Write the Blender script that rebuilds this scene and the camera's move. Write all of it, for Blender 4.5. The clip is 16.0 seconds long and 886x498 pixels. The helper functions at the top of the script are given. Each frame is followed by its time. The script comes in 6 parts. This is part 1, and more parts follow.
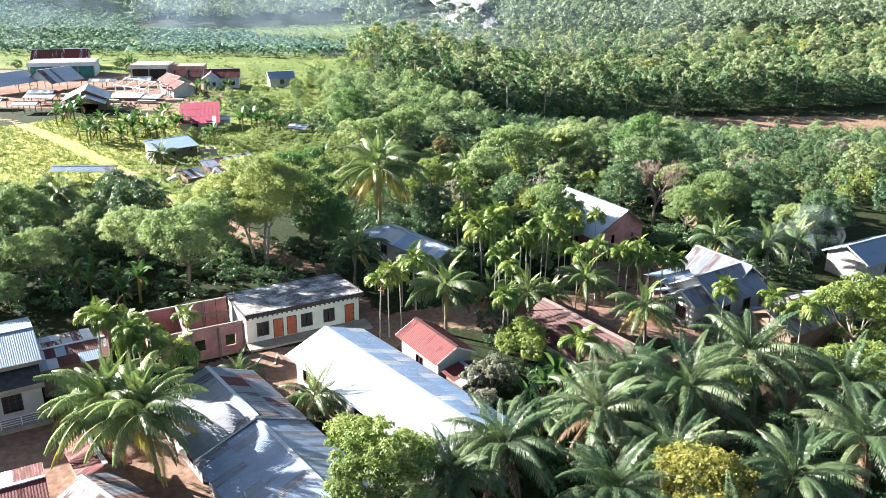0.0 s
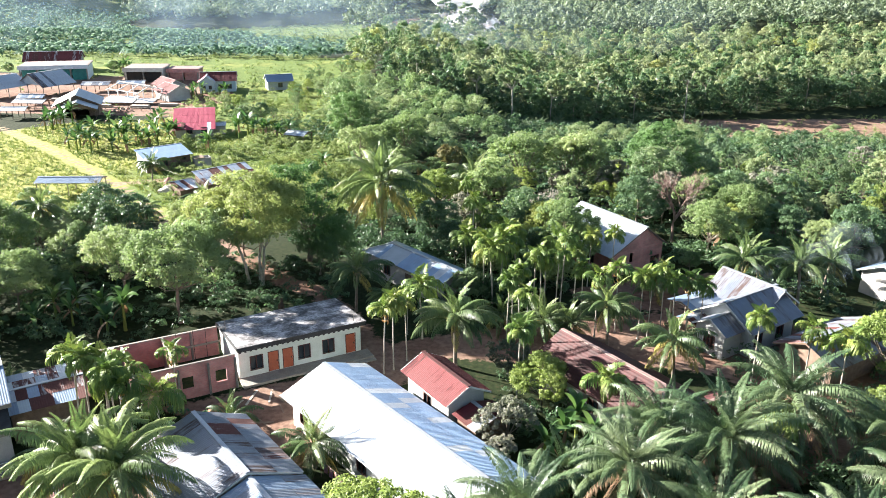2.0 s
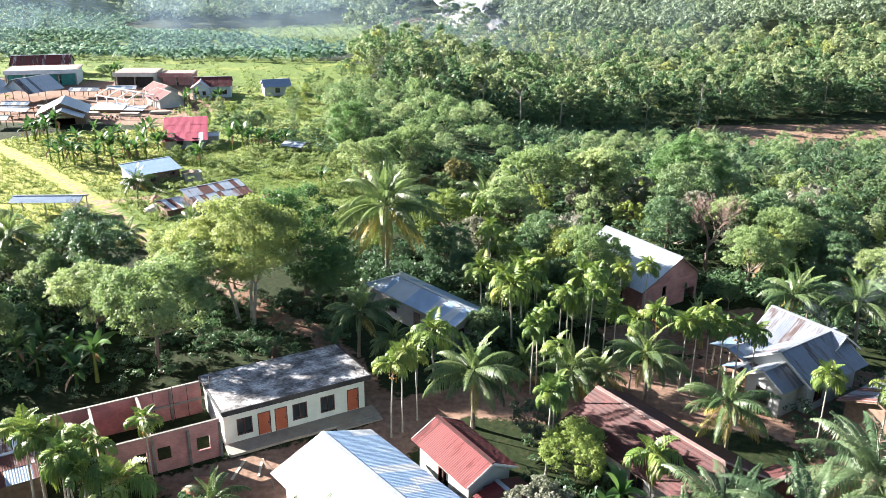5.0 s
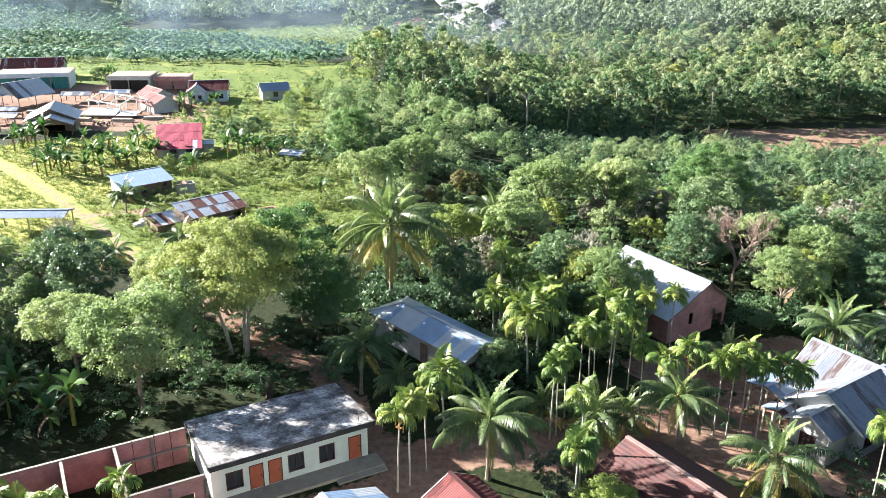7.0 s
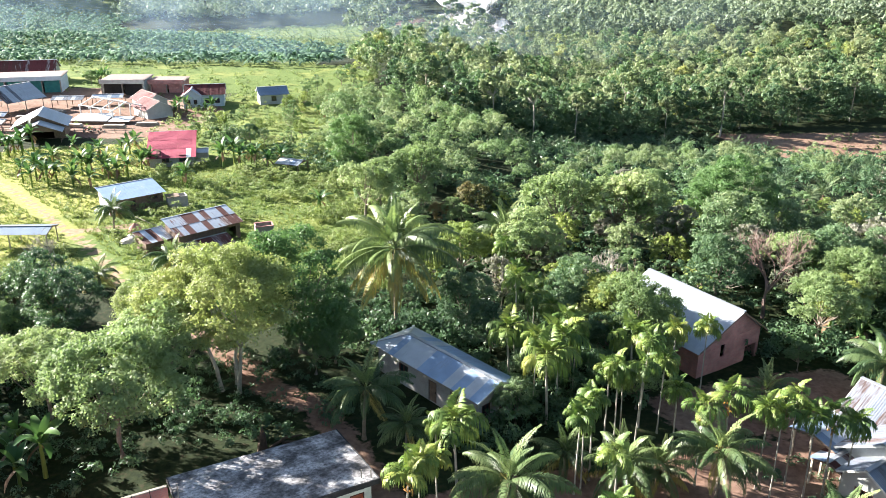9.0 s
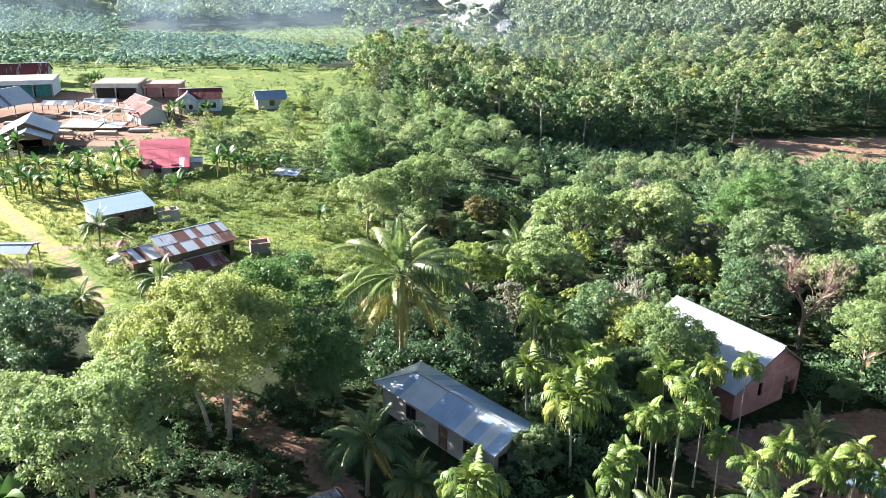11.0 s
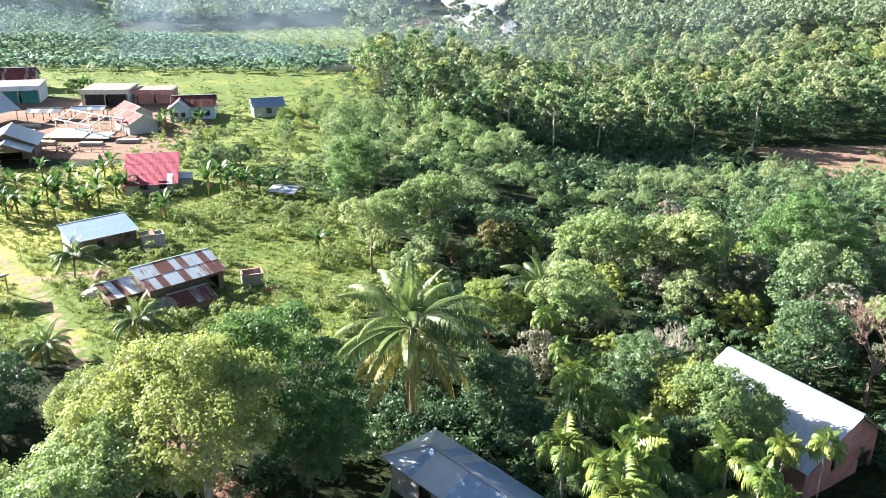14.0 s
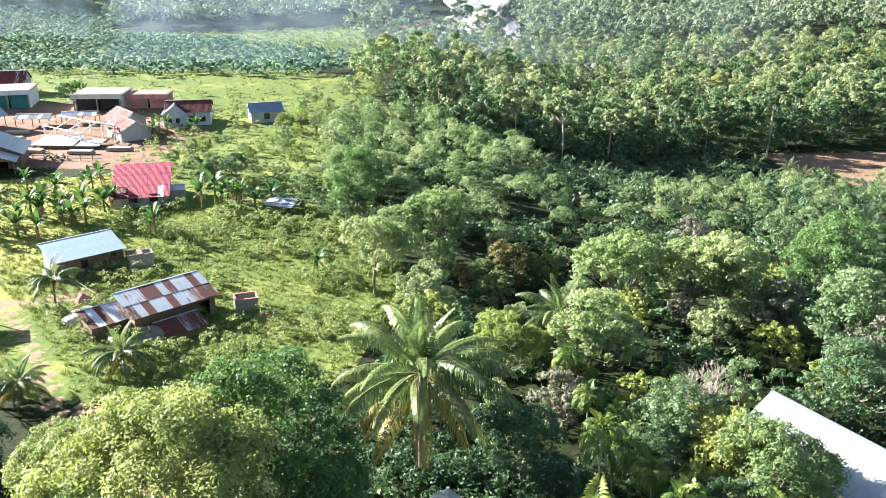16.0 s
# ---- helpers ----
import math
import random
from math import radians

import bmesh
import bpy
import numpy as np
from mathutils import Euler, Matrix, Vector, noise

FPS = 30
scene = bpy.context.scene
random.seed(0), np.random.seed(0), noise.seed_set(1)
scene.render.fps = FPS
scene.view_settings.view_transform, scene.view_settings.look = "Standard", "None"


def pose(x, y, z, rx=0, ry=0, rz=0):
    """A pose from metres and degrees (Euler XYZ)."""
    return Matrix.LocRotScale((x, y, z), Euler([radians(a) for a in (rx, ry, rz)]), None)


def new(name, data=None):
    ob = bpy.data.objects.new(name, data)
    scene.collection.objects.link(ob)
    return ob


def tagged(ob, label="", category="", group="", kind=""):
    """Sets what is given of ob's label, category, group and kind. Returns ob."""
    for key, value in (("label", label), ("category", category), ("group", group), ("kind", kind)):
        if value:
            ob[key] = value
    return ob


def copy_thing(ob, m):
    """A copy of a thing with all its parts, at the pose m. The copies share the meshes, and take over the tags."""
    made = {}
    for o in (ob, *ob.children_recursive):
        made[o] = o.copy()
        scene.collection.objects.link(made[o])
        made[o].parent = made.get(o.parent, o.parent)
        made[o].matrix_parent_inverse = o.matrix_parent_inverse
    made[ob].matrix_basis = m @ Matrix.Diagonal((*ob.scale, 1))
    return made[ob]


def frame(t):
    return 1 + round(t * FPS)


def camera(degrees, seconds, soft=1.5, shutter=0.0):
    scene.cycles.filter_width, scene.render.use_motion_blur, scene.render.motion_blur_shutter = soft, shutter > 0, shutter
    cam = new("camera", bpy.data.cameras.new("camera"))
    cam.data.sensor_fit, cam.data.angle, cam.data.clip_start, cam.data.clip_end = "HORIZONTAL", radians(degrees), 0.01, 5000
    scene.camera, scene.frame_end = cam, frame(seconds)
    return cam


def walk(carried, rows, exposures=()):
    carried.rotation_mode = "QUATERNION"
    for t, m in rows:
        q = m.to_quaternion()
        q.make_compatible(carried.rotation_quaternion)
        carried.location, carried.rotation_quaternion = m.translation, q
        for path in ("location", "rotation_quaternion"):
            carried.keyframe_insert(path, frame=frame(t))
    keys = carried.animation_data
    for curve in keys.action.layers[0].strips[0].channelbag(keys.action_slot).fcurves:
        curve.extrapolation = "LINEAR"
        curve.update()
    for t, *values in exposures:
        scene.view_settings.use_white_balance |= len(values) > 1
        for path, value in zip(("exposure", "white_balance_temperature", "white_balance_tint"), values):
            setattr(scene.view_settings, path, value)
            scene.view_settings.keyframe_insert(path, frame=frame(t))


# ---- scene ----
cam = camera(57.0, 16.0, 0.8)
walk(cam, [
    (0, pose(0.000, 0.000, 39.500, 69.135, -0.654, 0.249)),
    (2, pose(-0.907, 7.288, 39.480, 69.063, -0.572, 0.223)),
    (4, pose(-1.817, 14.604, 39.441, 68.997, -0.502, 0.204)),
    (6, pose(-2.732, 21.950, 39.383, 68.938, -0.442, 0.194)),
    (8, pose(-3.650, 29.324, 39.306, 68.886, -0.395, 0.191)),
    (10, pose(-4.572, 36.727, 39.210, 68.840, -0.358, 0.197)),
    (12, pose(-5.498, 44.158, 39.095, 68.800, -0.334, 0.210)),
    (14, pose(-6.428, 51.619, 38.960, 68.767, -0.320, 0.232)),
    (16, pose(-7.361, 59.108, 38.806, 68.740, -0.318, 0.262)),
], exposures=[(0, 2.78), (16, 2.78)])

# ---- light: low late sun from the left and a little ahead, clear tropical sky ----
SUN_TO = Vector((-0.91, 0.42, 0.0)).normalized()
SUN_ELEV = radians(20)
world = bpy.data.worlds.new("sky")
scene.world = world
world.use_nodes = True
wn = world.node_tree
sky = wn.nodes.new("ShaderNodeTexSky")
sky.sky_type, sky.sun_disc = "NISHITA", False
sky.sun_elevation = SUN_ELEV
sky.sun_rotation = math.atan2(SUN_TO.x, SUN_TO.y)
wn.nodes["Background"].inputs[1].default_value = 0.038
wn.links.new(sky.outputs[0], wn.nodes["Background"].inputs[0])
sun = new("sun", bpy.data.lights.new("sun", "SUN"))
sun.data.energy, sun.data.angle, sun.data.color = 5.0, radians(0.6), (1.0, 0.95, 0.88)
sun_way = Vector((SUN_TO.x * math.cos(SUN_ELEV), SUN_TO.y * math.cos(SUN_ELEV), math.sin(SUN_ELEV)))
sun.matrix_world = Matrix.Translation((0, 0, 80)) @ sun_way.to_track_quat("Z", "Y").to_matrix().to_4x4()


# ---- materials ----
def material(name):
    m = bpy.data.materials.new(name)
    m.use_nodes = True
    return m, m.node_tree, m.node_tree.nodes["Principled BSDF"]


def node(nt, kind, **values):
    n = nt.nodes.new(kind)
    for key, value in values.items():
        n.inputs[key].default_value = value
    return n


def ramp(nt, source, stops):
    r = nt.nodes.new("ShaderNodeValToRGB")
    e = r.color_ramp.elements
    while len(e) < len(stops):
        e.new(0.5)
    for slot, (at, colour) in zip(e, stops):
        slot.position, slot.color = at, (*colour, 1)
    nt.links.new(source, r.inputs[0])
    return r.outputs[0]


def mixed(nt, mode, factor, a, b):
    n = nt.nodes.new("ShaderNodeMix")
    n.data_type, n.blend_type = "RGBA", mode
    for socket, value in ((n.inputs[0], factor), (n.inputs[6], a), (n.inputs[7], b)):
        if hasattr(value, "links"):
            nt.links.new(value, socket)
        elif isinstance(value, (int, float)):
            socket.default_value = value
        else:
            socket.default_value = (*value, 1)
    return n.outputs[2]


def coords(nt, kind="Object"):
    return nt.nodes.new("ShaderNodeTexCoord").outputs[kind]


def noisy(nt, scale, detail=4.0, vector=None, rough=0.55):
    n = node(nt, "ShaderNodeTexNoise", Scale=scale, Detail=detail, Roughness=rough)
    if vector:
        nt.links.new(vector, n.inputs["Vector"])
    return n.outputs["Fac"]


def bumped(nt, shader, height, strength, distance):
    b = node(nt, "ShaderNodeBump", Strength=strength, Distance=distance)
    nt.links.new(height, b.inputs["Height"])
    nt.links.new(b.outputs[0], shader.inputs["Normal"])


def leaf_material(name, colours, through_light=0.38, gloss=0.55):
    """Leaves: a colour of its own for each leaf, drifting from tree to tree; some light comes through."""
    m, nt, bsdf = material(name)
    island = nt.nodes.new("ShaderNodeNewGeometry").outputs["Random Per Island"]
    tree = nt.nodes.new("ShaderNodeObjectInfo").outputs["Random"]
    patch = noisy(nt, 0.13, 3.0, nt.nodes.new("ShaderNodeNewGeometry").outputs["Position"])
    a = nt.nodes.new("ShaderNodeMath")
    a.operation = "MULTIPLY_ADD"
    a.inputs[1].default_value = 0.3
    nt.links.new(island, a.inputs[0])
    b = nt.nodes.new("ShaderNodeMath")
    b.operation = "MULTIPLY_ADD"
    b.inputs[1].default_value = 0.5
    nt.links.new(tree, b.inputs[0])
    c = nt.nodes.new("ShaderNodeMath")
    c.operation = "MULTIPLY_ADD"
    c.inputs[1].default_value, c.inputs[2].default_value = 1.3, -0.55
    nt.links.new(patch, c.inputs[0])
    nt.links.new(c.outputs[0], b.inputs[2])
    nt.links.new(b.outputs[0], a.inputs[2])
    n = len(colours)
    out = ramp(nt, a.outputs[0], [(k / (n - 1), col) for k, col in enumerate(colours)])
    nt.links.new(out, bsdf.inputs["Base Color"])
    bsdf.inputs["Roughness"].default_value = gloss
    bsdf.inputs["Specular IOR Level"].default_value = 0.22
    glow = nt.nodes.new("ShaderNodeBsdfTranslucent")
    warm = mixed(nt, "MULTIPLY", 1.0, out, (1.08, 1.15, 0.85))
    nt.links.new(warm, glow.inputs[0])
    mix = node(nt, "ShaderNodeMixShader", Fac=through_light)
    nt.links.new(bsdf.outputs[0], mix.inputs[1])
    nt.links.new(glow.outputs[0], mix.inputs[2])
    nt.links.new(mix.outputs[0], nt.nodes["Material Output"].inputs[0])
    return m


def surface(name, colours, scale, rough=0.8, grain=40.0, bump=0.25, metal=0.0, space="Object", fine=0.25, depth=0.02):
    """Colour that drifts between the given ones at the large scale, with a fine grain and relief."""
    m, nt, bsdf = material(name)
    v = coords(nt, space)
    n = len(colours)
    col = ramp(nt, noisy(nt, scale, 5.0, v), [(0.28 + 0.44 * k / max(1, n - 1), c) for k, c in enumerate(colours)])
    g = noisy(nt, grain, 3.0, v)
    speck = ramp(nt, g, [(0.3, (1 - fine,) * 3), (0.7, (1 + fine * 0.4,) * 3)])
    nt.links.new(mixed(nt, "MULTIPLY", 1.0, col, speck), bsdf.inputs["Base Color"])
    bsdf.inputs["Roughness"].default_value, bsdf.inputs["Metallic"].default_value = rough, metal
    bumped(nt, bsdf, g, bump, depth)
    return m


def sheet_metal(name, clean, rust, amount, rough=0.38, metal=0.55, wave=22.0, spread=0.22):
    """Corrugated roof sheet: ribs down the slope, rust and dirt in streaks, each sheet a little different."""
    m, nt, bsdf = material(name)
    v = coords(nt)
    info = nt.nodes.new("ShaderNodeObjectInfo").outputs["Random"]
    streak = nt.nodes.new("ShaderNodeMapping")
    streak.inputs["Scale"].default_value = (2.6, 0.35, 1.0)
    nt.links.new(v, streak.inputs["Vector"])
    shift = nt.nodes.new("ShaderNodeCombineXYZ")
    many = nt.nodes.new("ShaderNodeMath")
    many.operation = "MULTIPLY"
    many.inputs[1].default_value = 61.0
    nt.links.new(info, many.inputs[0])
    nt.links.new(many.outputs[0], shift.inputs[0])
    nt.links.new(many.outputs[0], shift.inputs[1])
    nt.links.new(shift.outputs[0], streak.inputs["Location"])
    n = noisy(nt, 1.3, 6.0, streak.outputs[0], 0.65)
    bias = nt.nodes.new("ShaderNodeMath")
    bias.operation = "MULTIPLY_ADD"
    bias.inputs[1].default_value = spread
    nt.links.new(info, bias.inputs[0])
    nt.links.new(n, bias.inputs[2])
    lo = 0.5 + spread * 0.5 + (0.5 - amount) * 0.5
    mask = ramp(nt, bias.outputs[0], [(lo - 0.05, (0, 0, 0)), (lo + 0.09, (1, 1, 1))])
    dirt = ramp(nt, noisy(nt, 0.7, 5.0, v), [(0.3, tuple(0.78 * k for k in clean)), (0.65, clean)])
    rusty = ramp(nt, noisy(nt, 9.0, 4.0, streak.outputs[0]), [(0.3, tuple(0.5 * k for k in rust)), (0.7, rust)])
    nt.links.new(mixed(nt, "MIX", mask, dirt, rusty), bsdf.inputs["Base Color"])
    inv = nt.nodes.new("ShaderNodeMath")
    inv.operation = "MULTIPLY_ADD"
    inv.inputs[1].default_value, inv.inputs[2].default_value = -metal, metal
    nt.links.new(mask, inv.inputs[0])
    nt.links.new(inv.outputs[0], bsdf.inputs["Metallic"])
    r = nt.nodes.new("ShaderNodeMath")
    r.operation = "MULTIPLY_ADD"
    r.inputs[1].default_value, r.inputs[2].default_value = 0.45, rough
    nt.links.new(mask, r.inputs[0])
    nt.links.new(r.outputs[0], bsdf.inputs["Roughness"])
    w = node(nt, "ShaderNodeTexWave", Scale=wave / 6.2832 * 2, Distortion=0.0)
    nt.links.new(v, w.inputs["Vector"])
    bumped(nt, bsdf, w.outputs["Fac"], 0.3, 0.01)
    return m


def brick_material(name, a, b, mortar, plaster=None):
    m, nt, bsdf = material(name)
    t = node(nt, "ShaderNodeTexBrick", Scale=1.0, Color1=(*a, 1), Color2=(*b, 1), Mortar=(*mortar, 1))
    t.inputs["Mortar Size"].default_value, t.inputs["Brick Width"].default_value, t.inputs["Row Height"].default_value = 0.012, 0.23, 0.075
    sw = nt.nodes.new("ShaderNodeSeparateXYZ")
    cb = nt.nodes.new("ShaderNodeCombineXYZ")
    add = nt.nodes.new("ShaderNodeMath")
    nt.links.new(coords(nt), sw.inputs[0])
    nt.links.new(sw.outputs[0], add.inputs[0])
    nt.links.new(sw.outputs[1], add.inputs[1])
    nt.links.new(add.outputs[0], cb.inputs[0])
    nt.links.new(sw.outputs[2], cb.inputs[1])
    nt.links.new(cb.outputs[0], t.inputs["Vector"])
    stain = ramp(nt, noisy(nt, 0.8, 6.0, coords(nt)), [(0.3, (0.62, 0.6, 0.6)), (0.7, (1.1, 1.08, 1.05))])
    nt.links.new(mixed(nt, "MULTIPLY", 1.0, t.outputs[0], stain), bsdf.inputs["Base Color"])
    bsdf.inputs["Roughness"].default_value = 0.9
    bumped(nt, bsdf, t.outputs["Fac"], -0.4, 0.02)
    return m


M = {}
M["leaf_green"] = leaf_material("broad_leaf_green", [(0.0703, 0.115, 0.0663), (0.137, 0.201, 0.102), (0.22, 0.275, 0.143), (0.316, 0.345, 0.194)])
M["leaf_dark"] = leaf_material("broad_leaf_dark", [(0.0544, 0.103, 0.0568), (0.113, 0.183, 0.0872), (0.184, 0.262, 0.121), (0.279, 0.339, 0.177)])
# Dark leaf of some trees; also carries shade for undergrowth and wood edge.
M["leaf_deep"] = leaf_material("dark_glossy_and_shade_leaf", [(0.0368, 0.0759, 0.0449), (0.0734, 0.131, 0.069), (0.124, 0.193, 0.096), (0.217, 0.27, 0.142)], 0.32, 0.42)
M["leaf_lush"] = leaf_material("lush_green_leaf", [(0.0576, 0.12, 0.044), (0.0959, 0.177, 0.0648), (0.143, 0.234, 0.0907), (0.201, 0.275, 0.13)], 0.4, 0.5)
M["leaf_pale"] = leaf_material("light_green_leaf", [(0.106, 0.161, 0.0736), (0.174, 0.242, 0.106), (0.241, 0.31, 0.144), (0.324, 0.365, 0.191)], 0.42)
M["leaf_olive"] = leaf_material("olive_yellow_leaf", [(0.122, 0.173, 0.0626), (0.209, 0.255, 0.0927), (0.288, 0.323, 0.122), (0.388, 0.373, 0.158)], 0.42)
M["leaf_bright"] = leaf_material("broad_leaf_bright", [(0.105, 0.157, 0.0484), (0.188, 0.246, 0.071), (0.278, 0.323, 0.0969), (0.361, 0.372, 0.132)])
M["leaf_gold"] = leaf_material("broad_leaf_gold", [(0.0978, 0.109, 0.0299), (0.178, 0.184, 0.0483), (0.259, 0.241, 0.0633), (0.213, 0.259, 0.0713)])
M["leaf_grey"] = leaf_material("broad_leaf_greyish", [(0.0655, 0.0946, 0.0647), (0.14, 0.156, 0.112), (0.233, 0.227, 0.189), (0.342, 0.291, 0.301)])
M["leaf_rust"] = leaf_material("broad_leaf_rusty", [(0.084, 0.108, 0.0384), (0.144, 0.132, 0.054), (0.216, 0.15, 0.072), (0.18, 0.192, 0.066)])
M["palm"] = leaf_material("palm_leaflet", [(0.0281, 0.0597, 0.0294), (0.0582, 0.0999, 0.042), (0.101, 0.146, 0.0588), (0.164, 0.199, 0.0897)], 0.28, 0.38)
M["palm_fresh"] = leaf_material("palm_leaflet_fresh", [(0.0595, 0.101, 0.0461), (0.113, 0.166, 0.0678), (0.178, 0.231, 0.0918), (0.275, 0.308, 0.136)], 0.3, 0.36)
M["palm_old"] = leaf_material("palm_leaflet_yellowing", [(0.19, 0.18, 0.0517), (0.3, 0.255, 0.0747), (0.4, 0.31, 0.0978), (0.3, 0.19, 0.092)], 0.3, 0.5)
M["palm_dead"] = leaf_material("palm_leaflet_dry", [(0.1, 0.06, 0.0403), (0.17, 0.11, 0.069), (0.24, 0.15, 0.092), (0.14, 0.09, 0.0575)], 0.15, 0.7)
M["oil"] = leaf_material("oil_palm_leaflet", [(0.0307, 0.0613, 0.0332), (0.0636, 0.107, 0.0522), (0.114, 0.16, 0.0785), (0.195, 0.23, 0.131)], 0.2, 0.36)
M["areca"] = leaf_material("areca_leaflet", [(0.0499, 0.0984, 0.0289), (0.0998, 0.165, 0.0419), (0.174, 0.23, 0.0551), (0.292, 0.294, 0.0735)], 0.26, 0.45)
M["banana"] = leaf_material("banana_blade", [(0.0277, 0.0734, 0.0274), (0.0504, 0.111, 0.0373), (0.0875, 0.156, 0.0497), (0.155, 0.199, 0.0869)], 0.3, 0.35)
# Plantation wood: green raised in tone to take in part of the haze.
M["leaf_wood"] = leaf_material("plantation_leaf", [(0.0897, 0.141, 0.0881), (0.154, 0.211, 0.118), (0.231, 0.281, 0.158), (0.333, 0.346, 0.196)], 0.35)
# Paler, bluer leaves for the far slopes: distance haze put into the colour.
M["leaf_hazed"] = leaf_material("far_slope_leaf_hazed", [(0.114, 0.156, 0.111), (0.177, 0.224, 0.149), (0.245, 0.286, 0.194), (0.319, 0.333, 0.24)], 0.3)
# Distant palms, lighter and bluer than the near ones: haze carried by the colour.
M["plantation"] = leaf_material("hazed_plantation_leaf", [(0.0627, 0.125, 0.0827), (0.108, 0.194, 0.118), (0.171, 0.269, 0.165), (0.238, 0.338, 0.221)], 0.25)
M["leaf_weed"] = leaf_material("rank_weed_leaf", [(0.091, 0.13, 0.059), (0.15, 0.2, 0.0826), (0.214, 0.26, 0.106), (0.289, 0.31, 0.142)])
M["grass"] = leaf_material("grass_tuft", [(0.0667, 0.11, 0.0359), (0.121, 0.176, 0.0507), (0.207, 0.242, 0.0747), (0.291, 0.286, 0.119)], 0.25, 0.6)
M["fruit"] = surface("orange_fruit", [(0.37, 0.148, 0.0222), (0.459, 0.237, 0.037)], 3.0, 0.5)
M["bark"] = surface("grey_bark", [(0.13, 0.1, 0.075), (0.24, 0.2, 0.16)], 1.6, 0.9, 14.0, 0.6)
M["bark_pale"] = surface("pale_ringed_palm_bark", [(0.26, 0.23, 0.19), (0.42, 0.39, 0.33)], 3.0, 0.85, 12.0, 0.5)
M["bark_red"] = surface("dry_reddish_twigs", [(0.16, 0.1, 0.085), (0.3, 0.21, 0.18)], 1.2, 0.9, 10.0, 0.4)
M["husk"] = surface("brown_fibre_husk", [(0.0518, 0.0333, 0.0207), (0.118, 0.074, 0.0444)], 4.0, 0.95, 20.0, 0.7)
M["white_tin"] = sheet_metal("white_zinc_sheet", (0.41, 0.445, 0.49), (0.33, 0.35, 0.37), 0.16, 0.5, 0.1)
M["ice_tin"] = sheet_metal("pale_blue_and_shaded_zinc_sheet", (0.22, 0.32, 0.47), (0.3, 0.38, 0.5), 0.25, 0.5, 0.1)
M["blue_tin"] = sheet_metal("bluish_zinc_sheet", (0.17, 0.229, 0.318), (0.163, 0.178, 0.207), 0.16, 0.42, 0.25)
M["grey_tin"] = sheet_metal("grey_zinc_sheet", (0.163, 0.185, 0.229), (0.141, 0.126, 0.133), 0.3, 0.42, 0.35)
M["zinc_tin"] = sheet_metal("pale_zinc_sheet", (0.42, 0.47, 0.54), (0.2, 0.1, 0.09), 0.22, 0.42, 0.3)
M["worn_tin"] = sheet_metal("worn_zinc_sheet", (0.15, 0.165, 0.2), (0.085, 0.055, 0.052), 0.46, 0.55, 0.1)
M["rust_tin"] = sheet_metal("rusty_zinc_sheet", (0.37, 0.34, 0.34), (0.111, 0.0311, 0.0252), 0.78, 0.5, 0.25)
M["red_tin"] = sheet_metal("red_painted_sheet", (0.11, 0.009, 0.011), (0.075, 0.022, 0.02), 0.35, 0.75, 0.0)
M["pink_tin"] = sheet_metal("crimson_painted_sheet", (0.3, 0.02, 0.06), (0.3, 0.08, 0.08), 0.15, 0.75, 0.0)
M["red_tile"] = surface("red_roof_tile", [(0.0256, 0.00422, 0.00469), (0.0581, 0.00877, 0.009), (0.0863, 0.0169, 0.0158)], 1.1, 0.75, 7.0, 0.4, fine=0.4)
M["ridge_pale"] = surface("pale_ridge_cap", [(0.222, 0.141, 0.126), (0.296, 0.207, 0.185)], 2.0, 0.7)
M["ridge_tin"] = surface("zinc_ridge_cap", [(0.311, 0.333, 0.37), (0.407, 0.422, 0.451)], 2.0, 0.4, metal=0.4)
M["brick_raw"] = brick_material("raw_red_brick", (0.44, 0.175, 0.165), (0.52, 0.24, 0.225), (0.36, 0.25, 0.235))
M["concrete"] = surface("grey_concrete", [(0.133, 0.118, 0.107), (0.222, 0.207, 0.185)], 1.3, 0.9, 18.0, 0.3)
M["concrete_pale"] = surface("pale_concrete", [(0.222, 0.2, 0.17), (0.311, 0.281, 0.244)], 1.3, 0.9, 18.0, 0.3)
M["slab_top"] = surface("mouldy_roof_slab", [(0.045, 0.043, 0.045), (0.1, 0.096, 0.1), (0.24, 0.23, 0.24), (0.44, 0.43, 0.44), (0.58, 0.57, 0.58)], 0.75, 0.85, 4.0, 0.5, fine=0.7, depth=0.05)
M["slab_edge"] = surface("blackened_slab_edge", [(0.0148, 0.0148, 0.0163), (0.0444, 0.0444, 0.0481)], 1.5, 0.85)
M["plaster"] = surface("white_plaster", [(0.357, 0.357, 0.34), (0.476, 0.484, 0.468)], 0.9, 0.85, 12.0, 0.15, fine=0.12)
M["plaster_mint"] = surface("pale_mint_plaster", [(0.487, 0.554, 0.504), (0.605, 0.672, 0.63)], 0.9, 0.85, 12.0, 0.15, fine=0.12)
M["plaster_grey"] = surface("unpainted_render", [(0.286, 0.269, 0.26), (0.42, 0.403, 0.386)], 0.9, 0.9, 12.0, 0.25)
M["plaster_blue"] = surface("pale_blue_plaster", [(0.42, 0.487, 0.554), (0.554, 0.622, 0.672)], 0.9, 0.85, 12.0, 0.15, fine=0.12)
M["teal"] = surface("teal_shutter_paint", [(0.0148, 0.148, 0.148), (0.0296, 0.237, 0.222)], 1.0, 0.6)
M["timber"] = surface("weathered_plank", [(0.122, 0.0777, 0.0555), (0.244, 0.167, 0.122)], 2.2, 0.85, 16.0, 0.4)
M["timber_pale"] = surface("raw_pale_timber", [(0.37, 0.311, 0.244), (0.488, 0.429, 0.348)], 2.2, 0.8, 16.0, 0.3)
